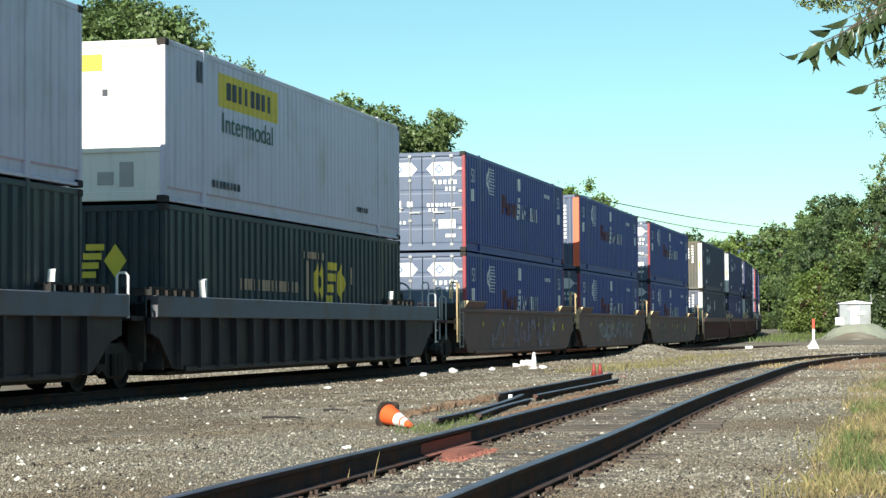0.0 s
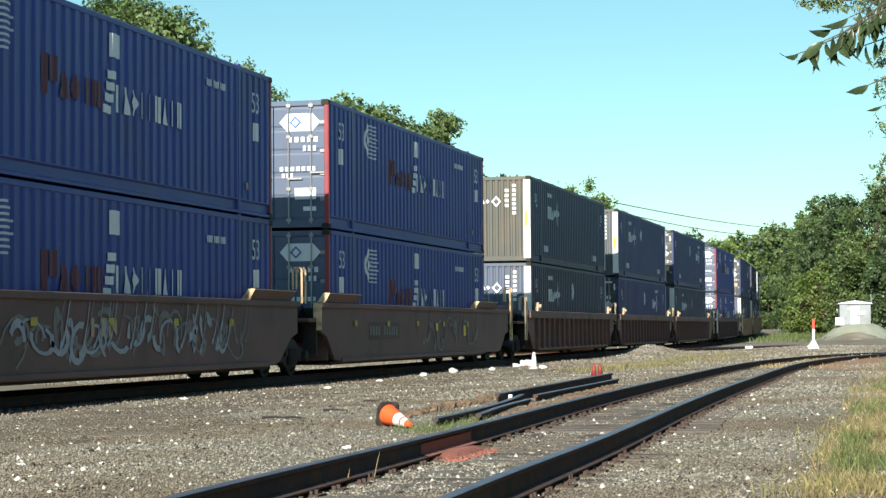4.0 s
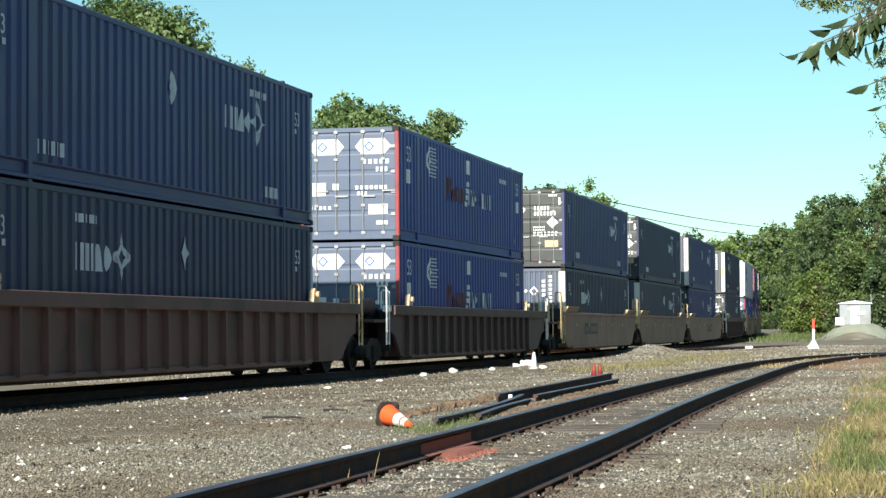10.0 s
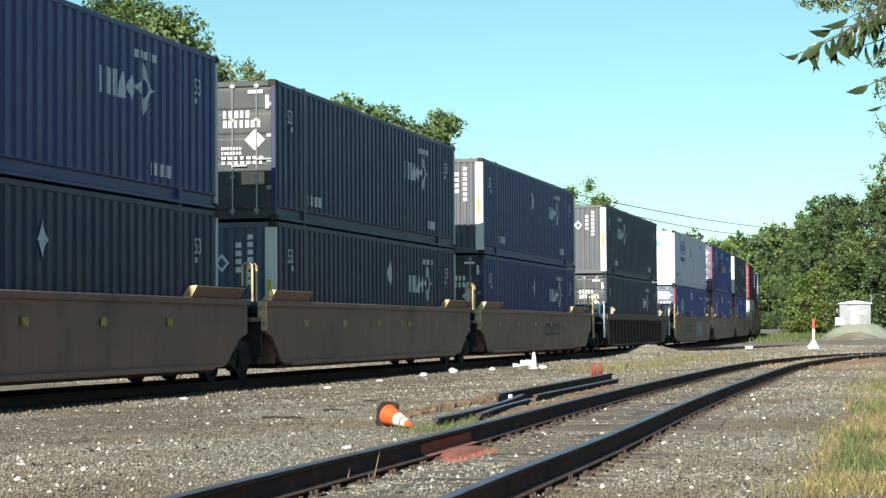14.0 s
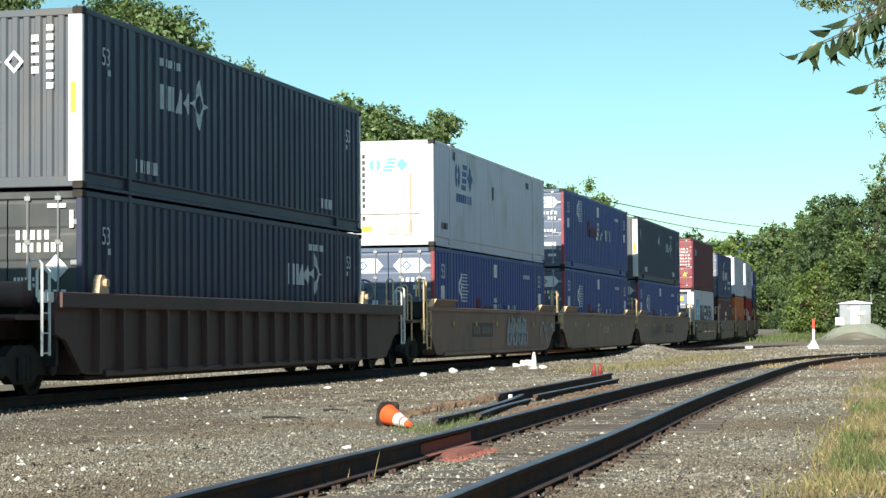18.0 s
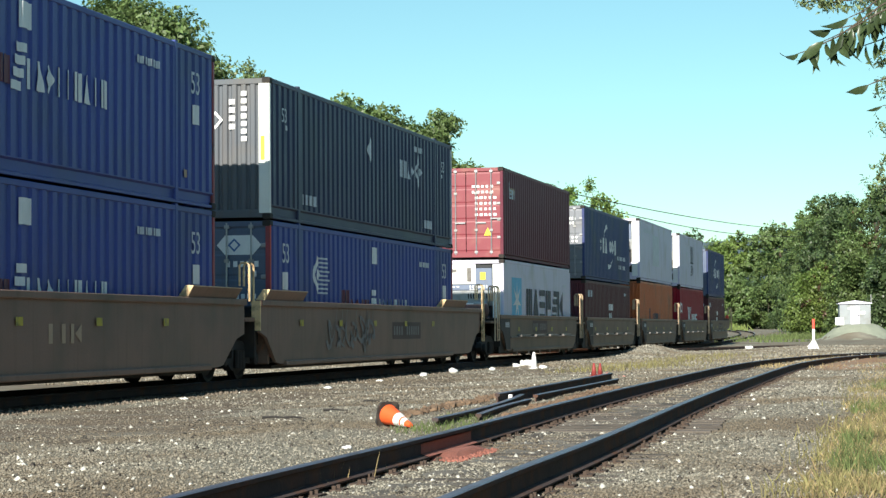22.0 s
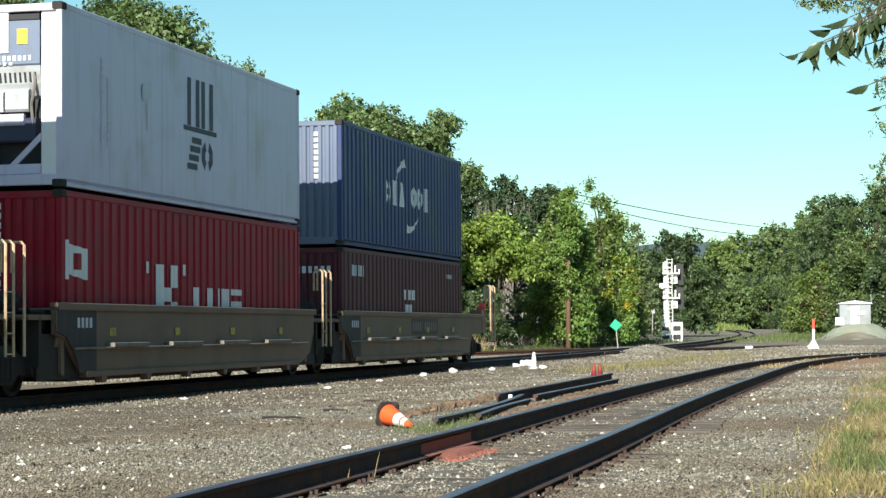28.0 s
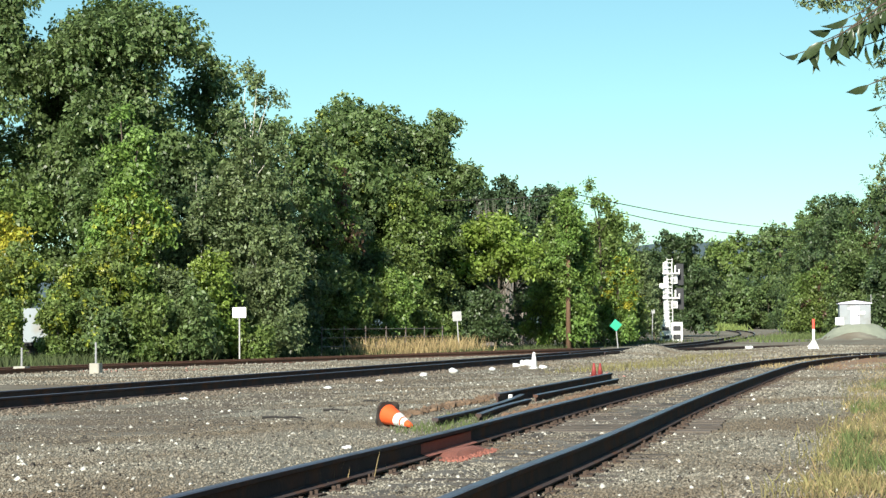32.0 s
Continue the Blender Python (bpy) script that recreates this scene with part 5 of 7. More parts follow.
    # added black sheets, no real part: they stand for shade in the truck openings
    if style == "forty":
        for y in (0.0, length):
            for sx in (-1, 1):
                part("truck_guard", cached(("shade_sheet", sx), lambda: Geo().box(*sorted((sx * (half - 0.12), sx * (half - 0.09))), -0.95, 0.95, 0.24, 0.95).mesh("truck_guard", M["black"])), None, car, at=(0, y, 0))
    part("well_floor", cached(("floor", length), lambda: Geo().box(-1.25, 1.25, 0.2, length - 0.2, 0.2, 0.27).mesh("well_floor", M["black"])), None, car)
    # end platforms over the trucks
    for y, d, jt in ((0.0, -1, joint_front), (length, 1, joint_rear)):
        reach = (2.4 if d < 0 else 3.05) if jt > 1.85 else jt - 0.25

        def plat():
            g = Geo()
            ya, yb = y + d * 0.12, y + d * reach
            for lo, hi, ex in ((0.86, 1.22, 0.62), (1.16, 1.24, 1.3)):
                g.box(-ex, ex, *sorted((ya, yb)), lo, hi, 0.03)
            g.box(-1.3, 1.3, *sorted((y + d * 0.08, y + d * 0.2)), 0.3, 1.35, 0.03)
            g.prism([(-1.32, 0.95), (1.32, 0.95), (1.2, 0.6), (-1.2, 0.6)], "y", *sorted((y + d * 0.2, y + d * 0.34)))
            return g.mesh("end_platform", p)
        part("end_platform", cached(("plat", paint, y, d, reach), plat), None, car)
        def gear():
            g = Geo()
            g.box(-1.15, 1.15, *sorted((y + d * 0.22, y + d * 0.5)), 0.7, top - 0.04, 0.03)
            g.lathe([(0.12, -0.45), (0.2, -0.4), (0.2, 0.4), (0.12, 0.45)], "x", (0.35, y + d * 0.72, 1.42), 12)
            g.box(-0.9, -0.35, *sorted((y + d * 0.55, y + d * 0.85)), 1.22, 1.6, 0.03)
            g.tube([(0.9, y + d * 0.5, 1.3), (0.95, y + d * 0.9, 1.5), (0.8, y + d * 1.2, 1.25), (0.7, y + d * 1.3, 0.9)], 0.03, 6)
            g.tube([(-0.2, y + d * 0.5, 1.4), (-0.1, y + d * 1.0, 1.45), (0.1, y + d * 1.35, 1.1)], 0.025, 6)
            g.prism([(1.0, 0.45), (1.3, 0.45), (1.3, 1.2), (1.0, 1.2)], "y", *sorted((y + d * 0.9, y + d * 1.0)))
            return g.mesh("end_gear", M["black"])
        part("end_gear", cached(("gear", y, d, top), gear), None, car)
        # grab irons and ladder at the near and far corners
        gm = M[rails]
        coup = jt > 1.85
        for sx in (-1, 1):
            if not coup and d < 0:
                continue
            yy = y + d * ((1.55 if d < 0 else 3.1) if coup else (1.5 if style != "forty" else 1.1))
            tall = {"plain": 2.3, "rib": 2.05, "forty": 2.3}[style] if paint != "slate" else 1.95

            x, hi = sx * (half + 0.05), tall if sx > 0 else 1.3
            lo_ = 0.62 if coup or style == "forty" else hi - 0.75
            key = (style, sx, y, d, rails, coup)
            for o in ((0.0, 0.26, 0.62) if style == "forty" else (0.0, 0.26) if paint != "slate" else (0.0,)):
                part("grab_iron", cached(("iron", o) + key, lambda: Geo().tube([(x, yy + d * o, lo_), (x, yy + d * o, hi - 0.05), (x - sx * 0.05, yy + d * o, hi), (x - sx * 0.16, yy + d * o, hi), (x - sx * 0.2, yy + d * o, hi - 0.05), (x - sx * 0.2, yy + d * o, hi - 0.45)], 0.024, 6).mesh("grab_iron", gm)), None, car)
            for k in range(3 if coup else 4 if style == "forty" else 0):
                part("rung", cached(("rung", k) + key, lambda: Geo().tube([(x, yy, 0.66 + 0.3 * k), (x, yy + d * 0.26, 0.66 + 0.3 * k)], 0.012, 5).mesh("rung", gm)), None, car)
            if style == "rib" and paint != "slate":
                part("iron_bracket", cached(("iron_bracket",) + key, lambda: Geo().box(*sorted((x - sx * 0.14, x + sx * 0.03)), *sorted((yy - d * 0.1, yy + d * 0.12)), 1.42, 1.58, 0.02).mesh("iron_bracket", gm)), None, car)
    if cf and style == "plain":
        # ladder, brake gear and posts on the leading platform
        lm = gm if rails == "yellow" and paint == "olive" else M["grey_metal"]
        def ladder():
            g = Geo()
            for o in (0.0, 0.4):
                g.tube([(half + 0.04, -1.0 - o, 0.45), (half + 0.04, -1.0 - o, 1.75), (half - 0.1, -1.0 - o, 1.8)], 0.022, 6)
            for k in range(4):
                g.tube([(half + 0.04, -1.0, 0.5 + 0.32 * k), (half + 0.04, -1.4, 0.5 + 0.32 * k)], 0.014, 5)
            return g.mesh("ladder", lm)
        part("ladder", cached(("ladder", lm.name), ladder), None, car)
        for x, y_, z0, z1 in ((1.05, -1.95, 1.2, 2.15), (0.72, -2.15, 0.9, 2.3), (1.25, -2.3, 0.7, 1.9)):
            part("handrail", cached(("handrail", x, lm.name), lambda: Geo().tube([(0, 0, z0), (0, 0, z1 - 0.06), (-0.05, 0, z1), (-0.14, 0, z1), (-0.18, 0, z1 - 0.06), (-0.18, 0, z0)], 0.024, 6).mesh("handrail", lm)), None, car, at=(x, y_, 0))
        part("bracket", cached("end_bracket", lambda: Geo().box(1.0, half + 0.06, -1.75, -1.55, 1.28, 1.72, 0.03).mesh("bracket", M["black"])), None, car)
    if style == "plain":
        for sx in (-1, 1):
            part("end_plate", cached(("end_plate", sx, e0), lambda: Geo().box(*sorted((sx * (half - 0.17), sx * (half + 0.02))), e0 - 0.03, e0 - 0.002, 0.98, top + 0.05, 0.005).mesh("end_plate", M["yellow"])), None, car)
    if cf:
        part("brake_cylinder", cached("brake_cylinder", lambda: Geo().lathe([(0.06, -0.42), (0.19, -0.4), (0.2, -0.3), (0.2, 0.3), (0.22, 0.31), (0.22, 0.36), (0.08, 0.42)], "x", n=16).mesh("brake_cylinder", M["umber"], True)), None, car, at=(0.55, -1.15, 1.56))
    if front_truck == "own":
        truck_parts(car, -1.7)
    truck_parts(car, length + (1.7 if cr else joint_rear))
    if "wheel" in sets:
        w = part("brake_wheel", cached("brake_wheel", lambda: Geo().add(*torus(0.28, 0.025)).tube([(0, 0, -0.28), (0, 0, 0.28)], 0.015, 5).tube([(-0.28, 0, 0), (0.28, 0, 0)], 0.015, 5).mesh("brake_wheel", M["steel"], True)), None, car, at=(0.6, length + 2.6, 1.95))
        part("brake_stand", cached("brake_stand", lambda: Geo().box(-0.06, 0.06, -0.05, 0.05, -0.75, 0.05, 0.01).mesh("brake_stand", M["black"])), None, car, at=(0.6, length + 2.68, 1.95))
    for on, y, d, a in ((cf, 0.0, -1, 2.2), (cr, length, 1, 3.0)):
        if on:
            def hook():
                return Geo().box(-0.1, 0.1, *sorted((y + d * a, y + d * 3.6)), 0.72, 0.98, 0.03).box(-0.17, 0.17, *sorted((y + d * 3.45, y + d * 3.82)), 0.66, 1.06, 0.05).mesh("coupler", M["black"])
            cp = part("coupler", cached(("coupler", y, d), hook), None, car)
            part("air_hose", cached(("hose", y, d), lambda: Geo().tube([(0.35, y + d * (a - 0.2), 0.9), (0.38, y + d * (a + 0.2), 0.75), (0.3, y + d * 3.5, 0.42), (0.22, y + d * 3.75, 0.5)], 0.03, 6).mesh("air_hose", M["rubber"])), None, cp)
    if style != "rib":
        marks = list(marks) + [("reflector", [rect(y, top - 0.45, 0.24, 0.13)], "reflector") for y in np.arange(1.6, length - 0.5, 2.9)]
    for i_, (m_, polys, n_) in enumerate(marks):
        i_ = min(i_, 4)
        g = Geo()
        for j_, poly in enumerate(polys):
            g.add([(half + 0.006 + 0.006 * i_ + 0.0014 * (j_ % 4), y, z) for y, z in poly], [tuple(range(len(poly)))])
        tagged(part(n_, g, M[m_], car), kind="stuff" if len(polys) > 1 else "")
    MOVERS.append((car, s0, length, 0.0))
    return car


def torus(R, r, n=20, m=6):
    vs = [((R + r * math.cos(b)) * math.cos(a), r * math.sin(b), (R + r * math.cos(b)) * math.sin(a)) for a in [2 * math.pi * k / n for k in range(n)] for b in [2 * math.pi * k / m for k in range(m)]]
    fs = [(i * m + j, ((i + 1) % n) * m + j, ((i + 1) % n) * m + (j + 1) % m, i * m + (j + 1) % m) for i in range(n) for j in range(m)]
    return vs, fs


def throw_up(y0, ink):
    """A chunky sprayed block mark."""
    rng = random.Random(4)
    out = []
    for k in range(7):
        y = y0 + 0.44 * k
        out += [[(py + 0.25 * (pz - 0.9), pz) for py, pz in disc(y, 0.92 + rng.uniform(-0.06, 0.06), 0.2, 0.46, 10)]]
        out += ring(y + 0.2, rng.choice((0.68, 1.12)), 0.3, 0.24, 0.12, 9)
    return (ink, out, "sprayed_block")


def plate_marks(y, z=0.85, w=2.6):
    return [("umber_dark", [rect(y - 0.12, z - 0.1, w + 0.24, 0.42)], "number_panel"), ("graffiti_faint", bars(y, z, w * 0.36, 0.22, 4, 3) + bars(y + w * 0.48, z, w * 0.52, 0.22, 6, 4), "number_stencil")]


def scrawl(y0, y1, seed, ink, heavy=1.0):
    """Sprayed strokes over a stretch of a side plate."""
    rng = random.Random(seed)
    out, y = [], y0
    while y < y1:
        ry, rz, t = rng.uniform(0.12, 0.5), rng.uniform(0.22, 0.46), heavy * rng.uniform(0.06, 0.14)
        z, a0, n = rng.uniform(0.78, 1.0), rng.uniform(0, 6.28), rng.randint(3, 9)
        sh = rng.uniform(-0.7, 0.7)
        # an open loop, leaning, and a bowed tail
        out += [[(py + sh * (pz - z), pz) for py, pz in q] for q in ring(y + ry, z, ry, rz, t, 12, a0)[:n]]
        if rng.random() < 0.6:
            e = rng.uniform(0.3, 0.6)
            out += [[(y + ry + e * f, z - rz * 0.7 + 0.8 * f * f), (y + ry + e * (f + 0.25), z - rz * 0.7 + 0.8 * (f + 0.25) ** 2), (y + ry + e * (f + 0.25), z - rz * 0.7 + t + 0.8 * (f + 0.25) ** 2), (y + ry + e * f, z - rz * 0.7 + t + 0.8 * f * f)] for f in (0.0, 0.25, 0.5, 0.75)]
        y += ry * rng.uniform(0.7, 1.8)
    return (ink, out, "sprayed_scrawl")


END = 3.2
well_car("A", "slate", "rib", joint_front=2.2, rails="paint_white")
well_car("B", "slate", "rib", front_truck="", joint_rear=2.2, rails="paint_white", sets=("wheel",))
well_car("C", "brown", "plain", joint_front=2.2, marks=[scrawl(3, 9, 1, "graffiti_violet"), scrawl(8.6, 13, 21, "graffiti_violet", 1.7), ("ink_yellow", [rect(13.2, 0.92, 0.3, 0.14), rect(15.0, 0.92, 0.22, 0.24)], "small_plate")])
well_car("D", "brown", "plain", front_truck="", marks=[scrawl(3.5, 14, 2, "graffiti_faint"), scrawl(3.8, 13, 12, "graffiti_grey"), ("ink_tan", blocks(6.6, 0.9, 1.2, 0.3, "iik"), "small_word")])
well_car("E", "brown", "plain", front_truck="", joint_rear=2.2, marks=plate_marks(3.0) + [scrawl(8, 14, 3, "graffiti_faint"), ("ink_yellow", [rect(9.5, 0.95, 0.25, 0.2), rect(12.8, 0.8, 0.3, 0.3)], "small_plate")], sets=("wheel",))
well_car("F", "umber", "rib", joint_front=2.2, rails="cream")
well_car("G", "umber", "rib", front_truck="", rails="yellow")
well_car("H", "umber", "rib", front_truck="", joint_rear=2.2, rails="yellow")
well_car("I", "umber_dark", "rib", joint_front=2.2, joint_rear=2.2, rails="paint_white")
well_car("J", "olive", "plain", joint_front=2.2, marks=plate_marks(3.75, 0.87, 2.8))
well_car("K", "olive", "plain", front_truck="")
well_car("L", "olive", "plain", front_truck="", joint_rear=2.2, marks=plate_marks(9.5))
well_car("M", "umber_dark", "rib", joint_front=2.2, joint_rear=2.2, rails="paint_white", sets=("wheel",))
well_car("N", "olive", "plain", joint_front=2.2, marks=plate_marks(4.3) + [throw_up(9.3, "graffiti_grey"), scrawl(14.6, 16.6, 6, "graffiti_grey")])
well_car("O", "tan_olive", "plain", front_truck="", marks=[("ink_tan", blocks(8.4, 0.8, 1.4, 0.3, "iik"), "small_word")])
well_car("P", "tan_olive", "plain", front_truck="", joint_rear=2.2, marks=plate_marks(9.3) + [scrawl(3.5, 7.2, 7, "graffiti_faint")])
for u in "QRSTU":
    well_car(u, "olive_dark", "forty", L40, "own" if u == "Q" else "", joint_front=2.2 if u == "Q" else 1.62, joint_rear=2.2 if u == "U" else 1.62, top=1.36, rails="cream", marks=plate_marks(4.2, 0.95, 2.4) if u == "Q" else plate_marks(6.0, 0.95, 2.6) if u == "U" else ())


# end-of-train marker on the last coupler
def tail_marker():
    ob = thing("tail_marker", (0, 0, 0), "red end-of-train marker with small lamp", "marker")
    part("housing", Geo().lathe([(0.05, 0.0), (0.1, 0.08), (0.085, 0.2), (0.12, 0.3), (0.13, 0.42), (0.08, 0.52), (0.03, 0.55)], "z", (1.16, 0, 0), 9), M["signal_red"], ob)
    part("equipment_box", Geo().box(0.95, 1.36, -0.85, -0.3, -0.35, 0.32, 0.03), M["olive"], ob)
    part("lamp", Geo().lathe([(0.07, 0.0), (0.08, 0.03), (0.05, 0.09)], "y", (1.16, 0.13, 0.38), 12), M["faded_red"], ob)
    part("mount", Geo().box(1.12, 1.2, -0.04, 0.04, -0.42, 0.02), M["black"], ob)
    MOVERS.append((ob, S["U"] + L40 + 2.95, 0.5, 1.24))


tail_marker()
# ---------- trees ----------
def unit_rows(a):
    return a / np.maximum(1e-9, np.linalg.norm(a, axis=1, keepdims=True))


def crown_quads(rng, lobes, n, size, clump=0.42, slim=0.58):
    """Leaves in sprays over a set of lobes (x, y, z, r, squash). The leaves of a spray face much the same way and droop from its twig."""
    lobes = np.array(lobes)
    w = lobes[:, 3] ** 2
    per = np.maximum(10, (n * w / w.sum()).astype(int))
    allq = []
    for (cx, cy, cz, r, sq), k in zip(lobes, per):
        kc = max(6, int(k / 24))
        d = unit_rows(rng.normal(size=(kc, 3)))
        d[:, 2] = np.where(d[:, 2] < -0.5, -d[:, 2], d[:, 2])
        cc = np.array([cx, cy, cz]) + d * r * rng.uniform(0.5, 1.02, (kc, 1)) * np.array([1, 1, sq])
        axis = unit_rows(d + rng.normal(size=(kc, 3)) * 0.55 + np.array([0, 0, -0.1]))
        face = unit_rows(d * 0.7 + rng.normal(size=(kc, 3)) * 0.6 + np.array([0, 0, 0.45]))
        big = rng.uniform(0.5, 1.35, (kc, 1))
        pick = rng.integers(0, kc, k)
        u = rng.uniform(-1, 1, (k, 1))
        pos = cc[pick] + axis[pick] * u * clump * 0.95 * big[pick] + rng.normal(size=(k, 3)) * clump * 0.36 * big[pick] * (1.15 - 0.5 * np.abs(u))
        nor = unit_rows(face[pick] + rng.normal(size=(k, 3)) * 0.42)
        t = axis[pick] * 0.6 + rng.normal(size=(k, 3)) * 0.55 + np.array([0, 0, -0.55])
        t = unit_rows(t - nor * (t * nor).sum(1, keepdims=True))
        b = np.cross(nor, t)
        ln = (size * rng.uniform(0.6, 1.4, k))[:, None]
        allq.append(np.stack([pos - t * ln * 0.5, pos + b * ln * slim * 0.5 - t * ln * 0.08, pos + t * ln * 0.5 - nor * ln * 0.14, pos - b * ln * slim * 0.5 - t * ln * 0.08], 1))
    return np.concatenate(allq)


def limb_geo(rng, h, base, lobes, r0):
    """A tapered trunk that leans a little, and limbs that run out to the lobes."""
    g, lg = Geo(), Geo()
    lean = rng.uniform(-0.03, 0.03, 2) * h
    top = h * 0.8
    trunk = [Vector((lean[0] * f ** 2 + rng.uniform(-0.04, 0.04) * h * 0.1, lean[1] * f ** 2, top * f)) for f in np.linspace(0, 1, 7)]
    trunk[0].x = trunk[0].y = 0.0
    g.tube(trunk, r0, 9, r0 * 0.2)
    g.tube([(0, 0, -0.25), (0, 0, 0.35)], r0 * 1.55, 9, r0 * 1.0)
    for cx, cy, cz, r, sq in lobes:
        f = min(0.95, max(0.2, (cz - r * 0.9) / top))
        a = trunk[min(6, int(f * 6))]
        mid = a.lerp(Vector((cx, cy, cz)), 0.55) + Vector((rng.uniform(-0.2, 0.2), rng.uniform(-0.2, 0.2), 0.15 * r))
        lg.tube([a, mid, Vector((cx, cy, cz + 0.3 * r))], r0 * 0.38, 6, r0 * 0.08)
    return g, lg


def lobes_round(rng, h, hw, base, k):
    out = [(0, 0, base + (h - base) * 0.55, hw * 0.62, 1.0)]
    for i in range(k):
        d = rng.normal(size=3)
        d /= np.linalg.norm(d)
        z = base + (h - base) * (0.52 + 0.36 * d[2])
        r = hw * rng.uniform(0.24, 0.48)
        e = hw * rng.uniform(0.6, 0.92) - r * 0.25
        out.append((d[0] * e, d[1] * e, min(z, h - r * 0.8), r, rng.uniform(0.75, 1.1)))
    out.append((rng.uniform(-0.2, 0.2) * hw, 0, h - hw * 0.36, hw * 0.36, 0.9))
    out.append((0, 0, base + (h - base) * 0.74, hw * 0.5, 0.9))
    if base < 0.1 * h:
        # leafy down to the ground
        for i in range(max(4, k // 2)):
            a = 2 * math.pi * (i + rng.uniform(0, 0.6)) / max(4, k // 2)
            r = hw * rng.uniform(0.36, 0.48)
            out.append((math.cos(a) * hw * 0.6, math.sin(a) * hw * 0.6, h * rng.uniform(0.08, 0.32), r, rng.uniform(0.9, 1.2)))
    return out


def lobes_tall(rng, h, hw, base, k):
    """A narrow crown that thins to its top."""
    out = []
    for i in range(k):
        f = (i + 0.5) / k
        w = hw * (1.0 - 0.72 * f ** 1.3)
        a = rng.uniform(0, 6.28)
        r = max(0.35, w * rng.uniform(0.45, 0.62))
        out.append((math.cos(a) * (w - r * 0.6), math.sin(a) * (w - r * 0.6), base + (h - base) * f * 0.96, r, rng.uniform(0.9, 1.3)))
        if f < 0.75:
            out.append((-math.cos(a) * (w - r * 0.6), -math.sin(a) * (w - r * 0.6), base + (h - base) * (f * 0.96 + 0.04), r * 0.9, 1.0))
    return out


def tree(name, x, y, h, hw, leaf, n, size, seed, label, shape="round", base=0.2, bark="bark", second=None, k=12, clump=0.42, r0=None, group="", category="tree"):
    rng = np.random.default_rng(seed)
    z = ground_z(x, y)
    ob = thing(name, (x, y, z), label, category, group)
    b = h * base
    lobes = (lobes_tall if shape == "tall" else lobes_round)(rng, h, hw, b, k)
    g, lg = limb_geo(rng, h, b, lobes, r0 or max(0.06, h * 0.014))
    part("trunk", g, M[bark], ob, smooth=True)
    tagged(part("limb_growth", lg, M[bark], ob, smooth=True), kind="stuff")
    n, size = int(n * 1.25), size * 1.08
    q = crown_quads(rng, lobes, n, size, clump)
    part("crown", quad_cloud("crown", q, M[leaf]), None, ob)
    if second:
        m2, share, zlo, zhi = second
        sub = [l for l in lobes if zlo * h <= l[2] <= zhi * h] or lobes
        part("turning_leaves", quad_cloud("turning_leaves", crown_quads(rng, sub, int(n * share), size, clump * 0.8), M[m2]), None, ob)
    return ob


W_EDGE = "trees along the line"
# the tall wood beside the line
tree("oak_tree", -40.3, 82, 17.6, 4.3, "leaf_oak", 40000, 0.2, 1, "tall dark green oak in a trackside wood", k=14, group=W_EDGE)
tree("oak_tree", -35.45, 85, 16.7, 4.4, "leaf_oak", 62000, 0.2, 2, "tall broad oak with dark glossy leaves", k=24, base=0.22, group=W_EDGE)
tree("oak_tree", -38.6, 88, 16.2, 3.6, "leaf_oak", 26000, 0.2, 3, "dark green oak deep in the wood", k=12, group=W_EDGE)
tree("maple_tree", -31.3, 76, 10.8, 1.9, "leaf_light", 19000, 0.17, 4, "light green young maple turning yellow low down", "tall", 0.1, second=("leaf_lime", 0.3, 0.1, 0.6), k=9, group=W_EDGE)
tree("birch_tree", -28.1, 82, 12.9, 2.6, "leaf_birch", 28000, 0.16, 5, "slender birch with pale trunk and grey-green leaves", "tall", 0.12, "birch", k=19, clump=0.36, r0=0.09, group=W_EDGE)
tree("birch_tree", -29.8, 80, 8.6, 2.0, "leaf_silver", 15000, 0.16, 6, "small leaning birch with silvery leaves", "tall", 0.1, "birch", k=9, r0=0.06, group=W_EDGE)
tree("oak_tree", -30.6, 109, 14.0, 4.6, "leaf_oak", 62000, 0.22, 7, "rounded oak with a few yellow sprigs", k=30, second=("leaf_lime", 0.04, 0.4, 0.9), group=W_EDGE)
tree("oak_tree", -28.2, 114, 14.0, 3.4, "leaf_oak", 26000, 0.22, 8, "rounded dark oak above the thicket", k=14, group=W_EDGE)
tree("maple_tree", -29.4, 97, 9.8, 2.9, "leaf_mid", 22000, 0.19, 9, "bushy green maple with reddish leaves at its heart", k=14, base=0.05, second=("leaf_brown", 0.16, 0.5, 0.95), group=W_EDGE)
tree("maple_tree", -27.8, 107, 9.6, 2.9, "leaf_mid", 22000, 0.19, 10, "bushy mid-green maple beside a dry meadow strip", k=14, base=0.04, group=W_EDGE)
tree("maple_tree", -27.6, 115, 8.6, 2.7, "leaf_dark", 18000, 0.2, 11, "dark green maple at the wood's edge", k=12, base=0.03, group=W_EDGE)
tree("maple_tree", -31.6, 92, 8.0, 2.5, "leaf_dark", 15000, 0.19, 12, "shaded dark maple among other trees", k=10, base=0.05, group=W_EDGE)
tree("ash_tree", -24.2, 114, 7.9, 2.6, "leaf_bright", 17000, 0.2, 13, "bright yellow-green young ash in the sun", k=12, base=0.3, group=W_EDGE)
tree("vine_covered_tree", -21.5, 121, 10.2, 2.2, "leaf_light", 20000, 0.21, 14, "tree smothered in bright green vines", "tall", 0.06, second=("leaf_mid", 0.3, 0.5, 1.0), k=10, group=W_EDGE)
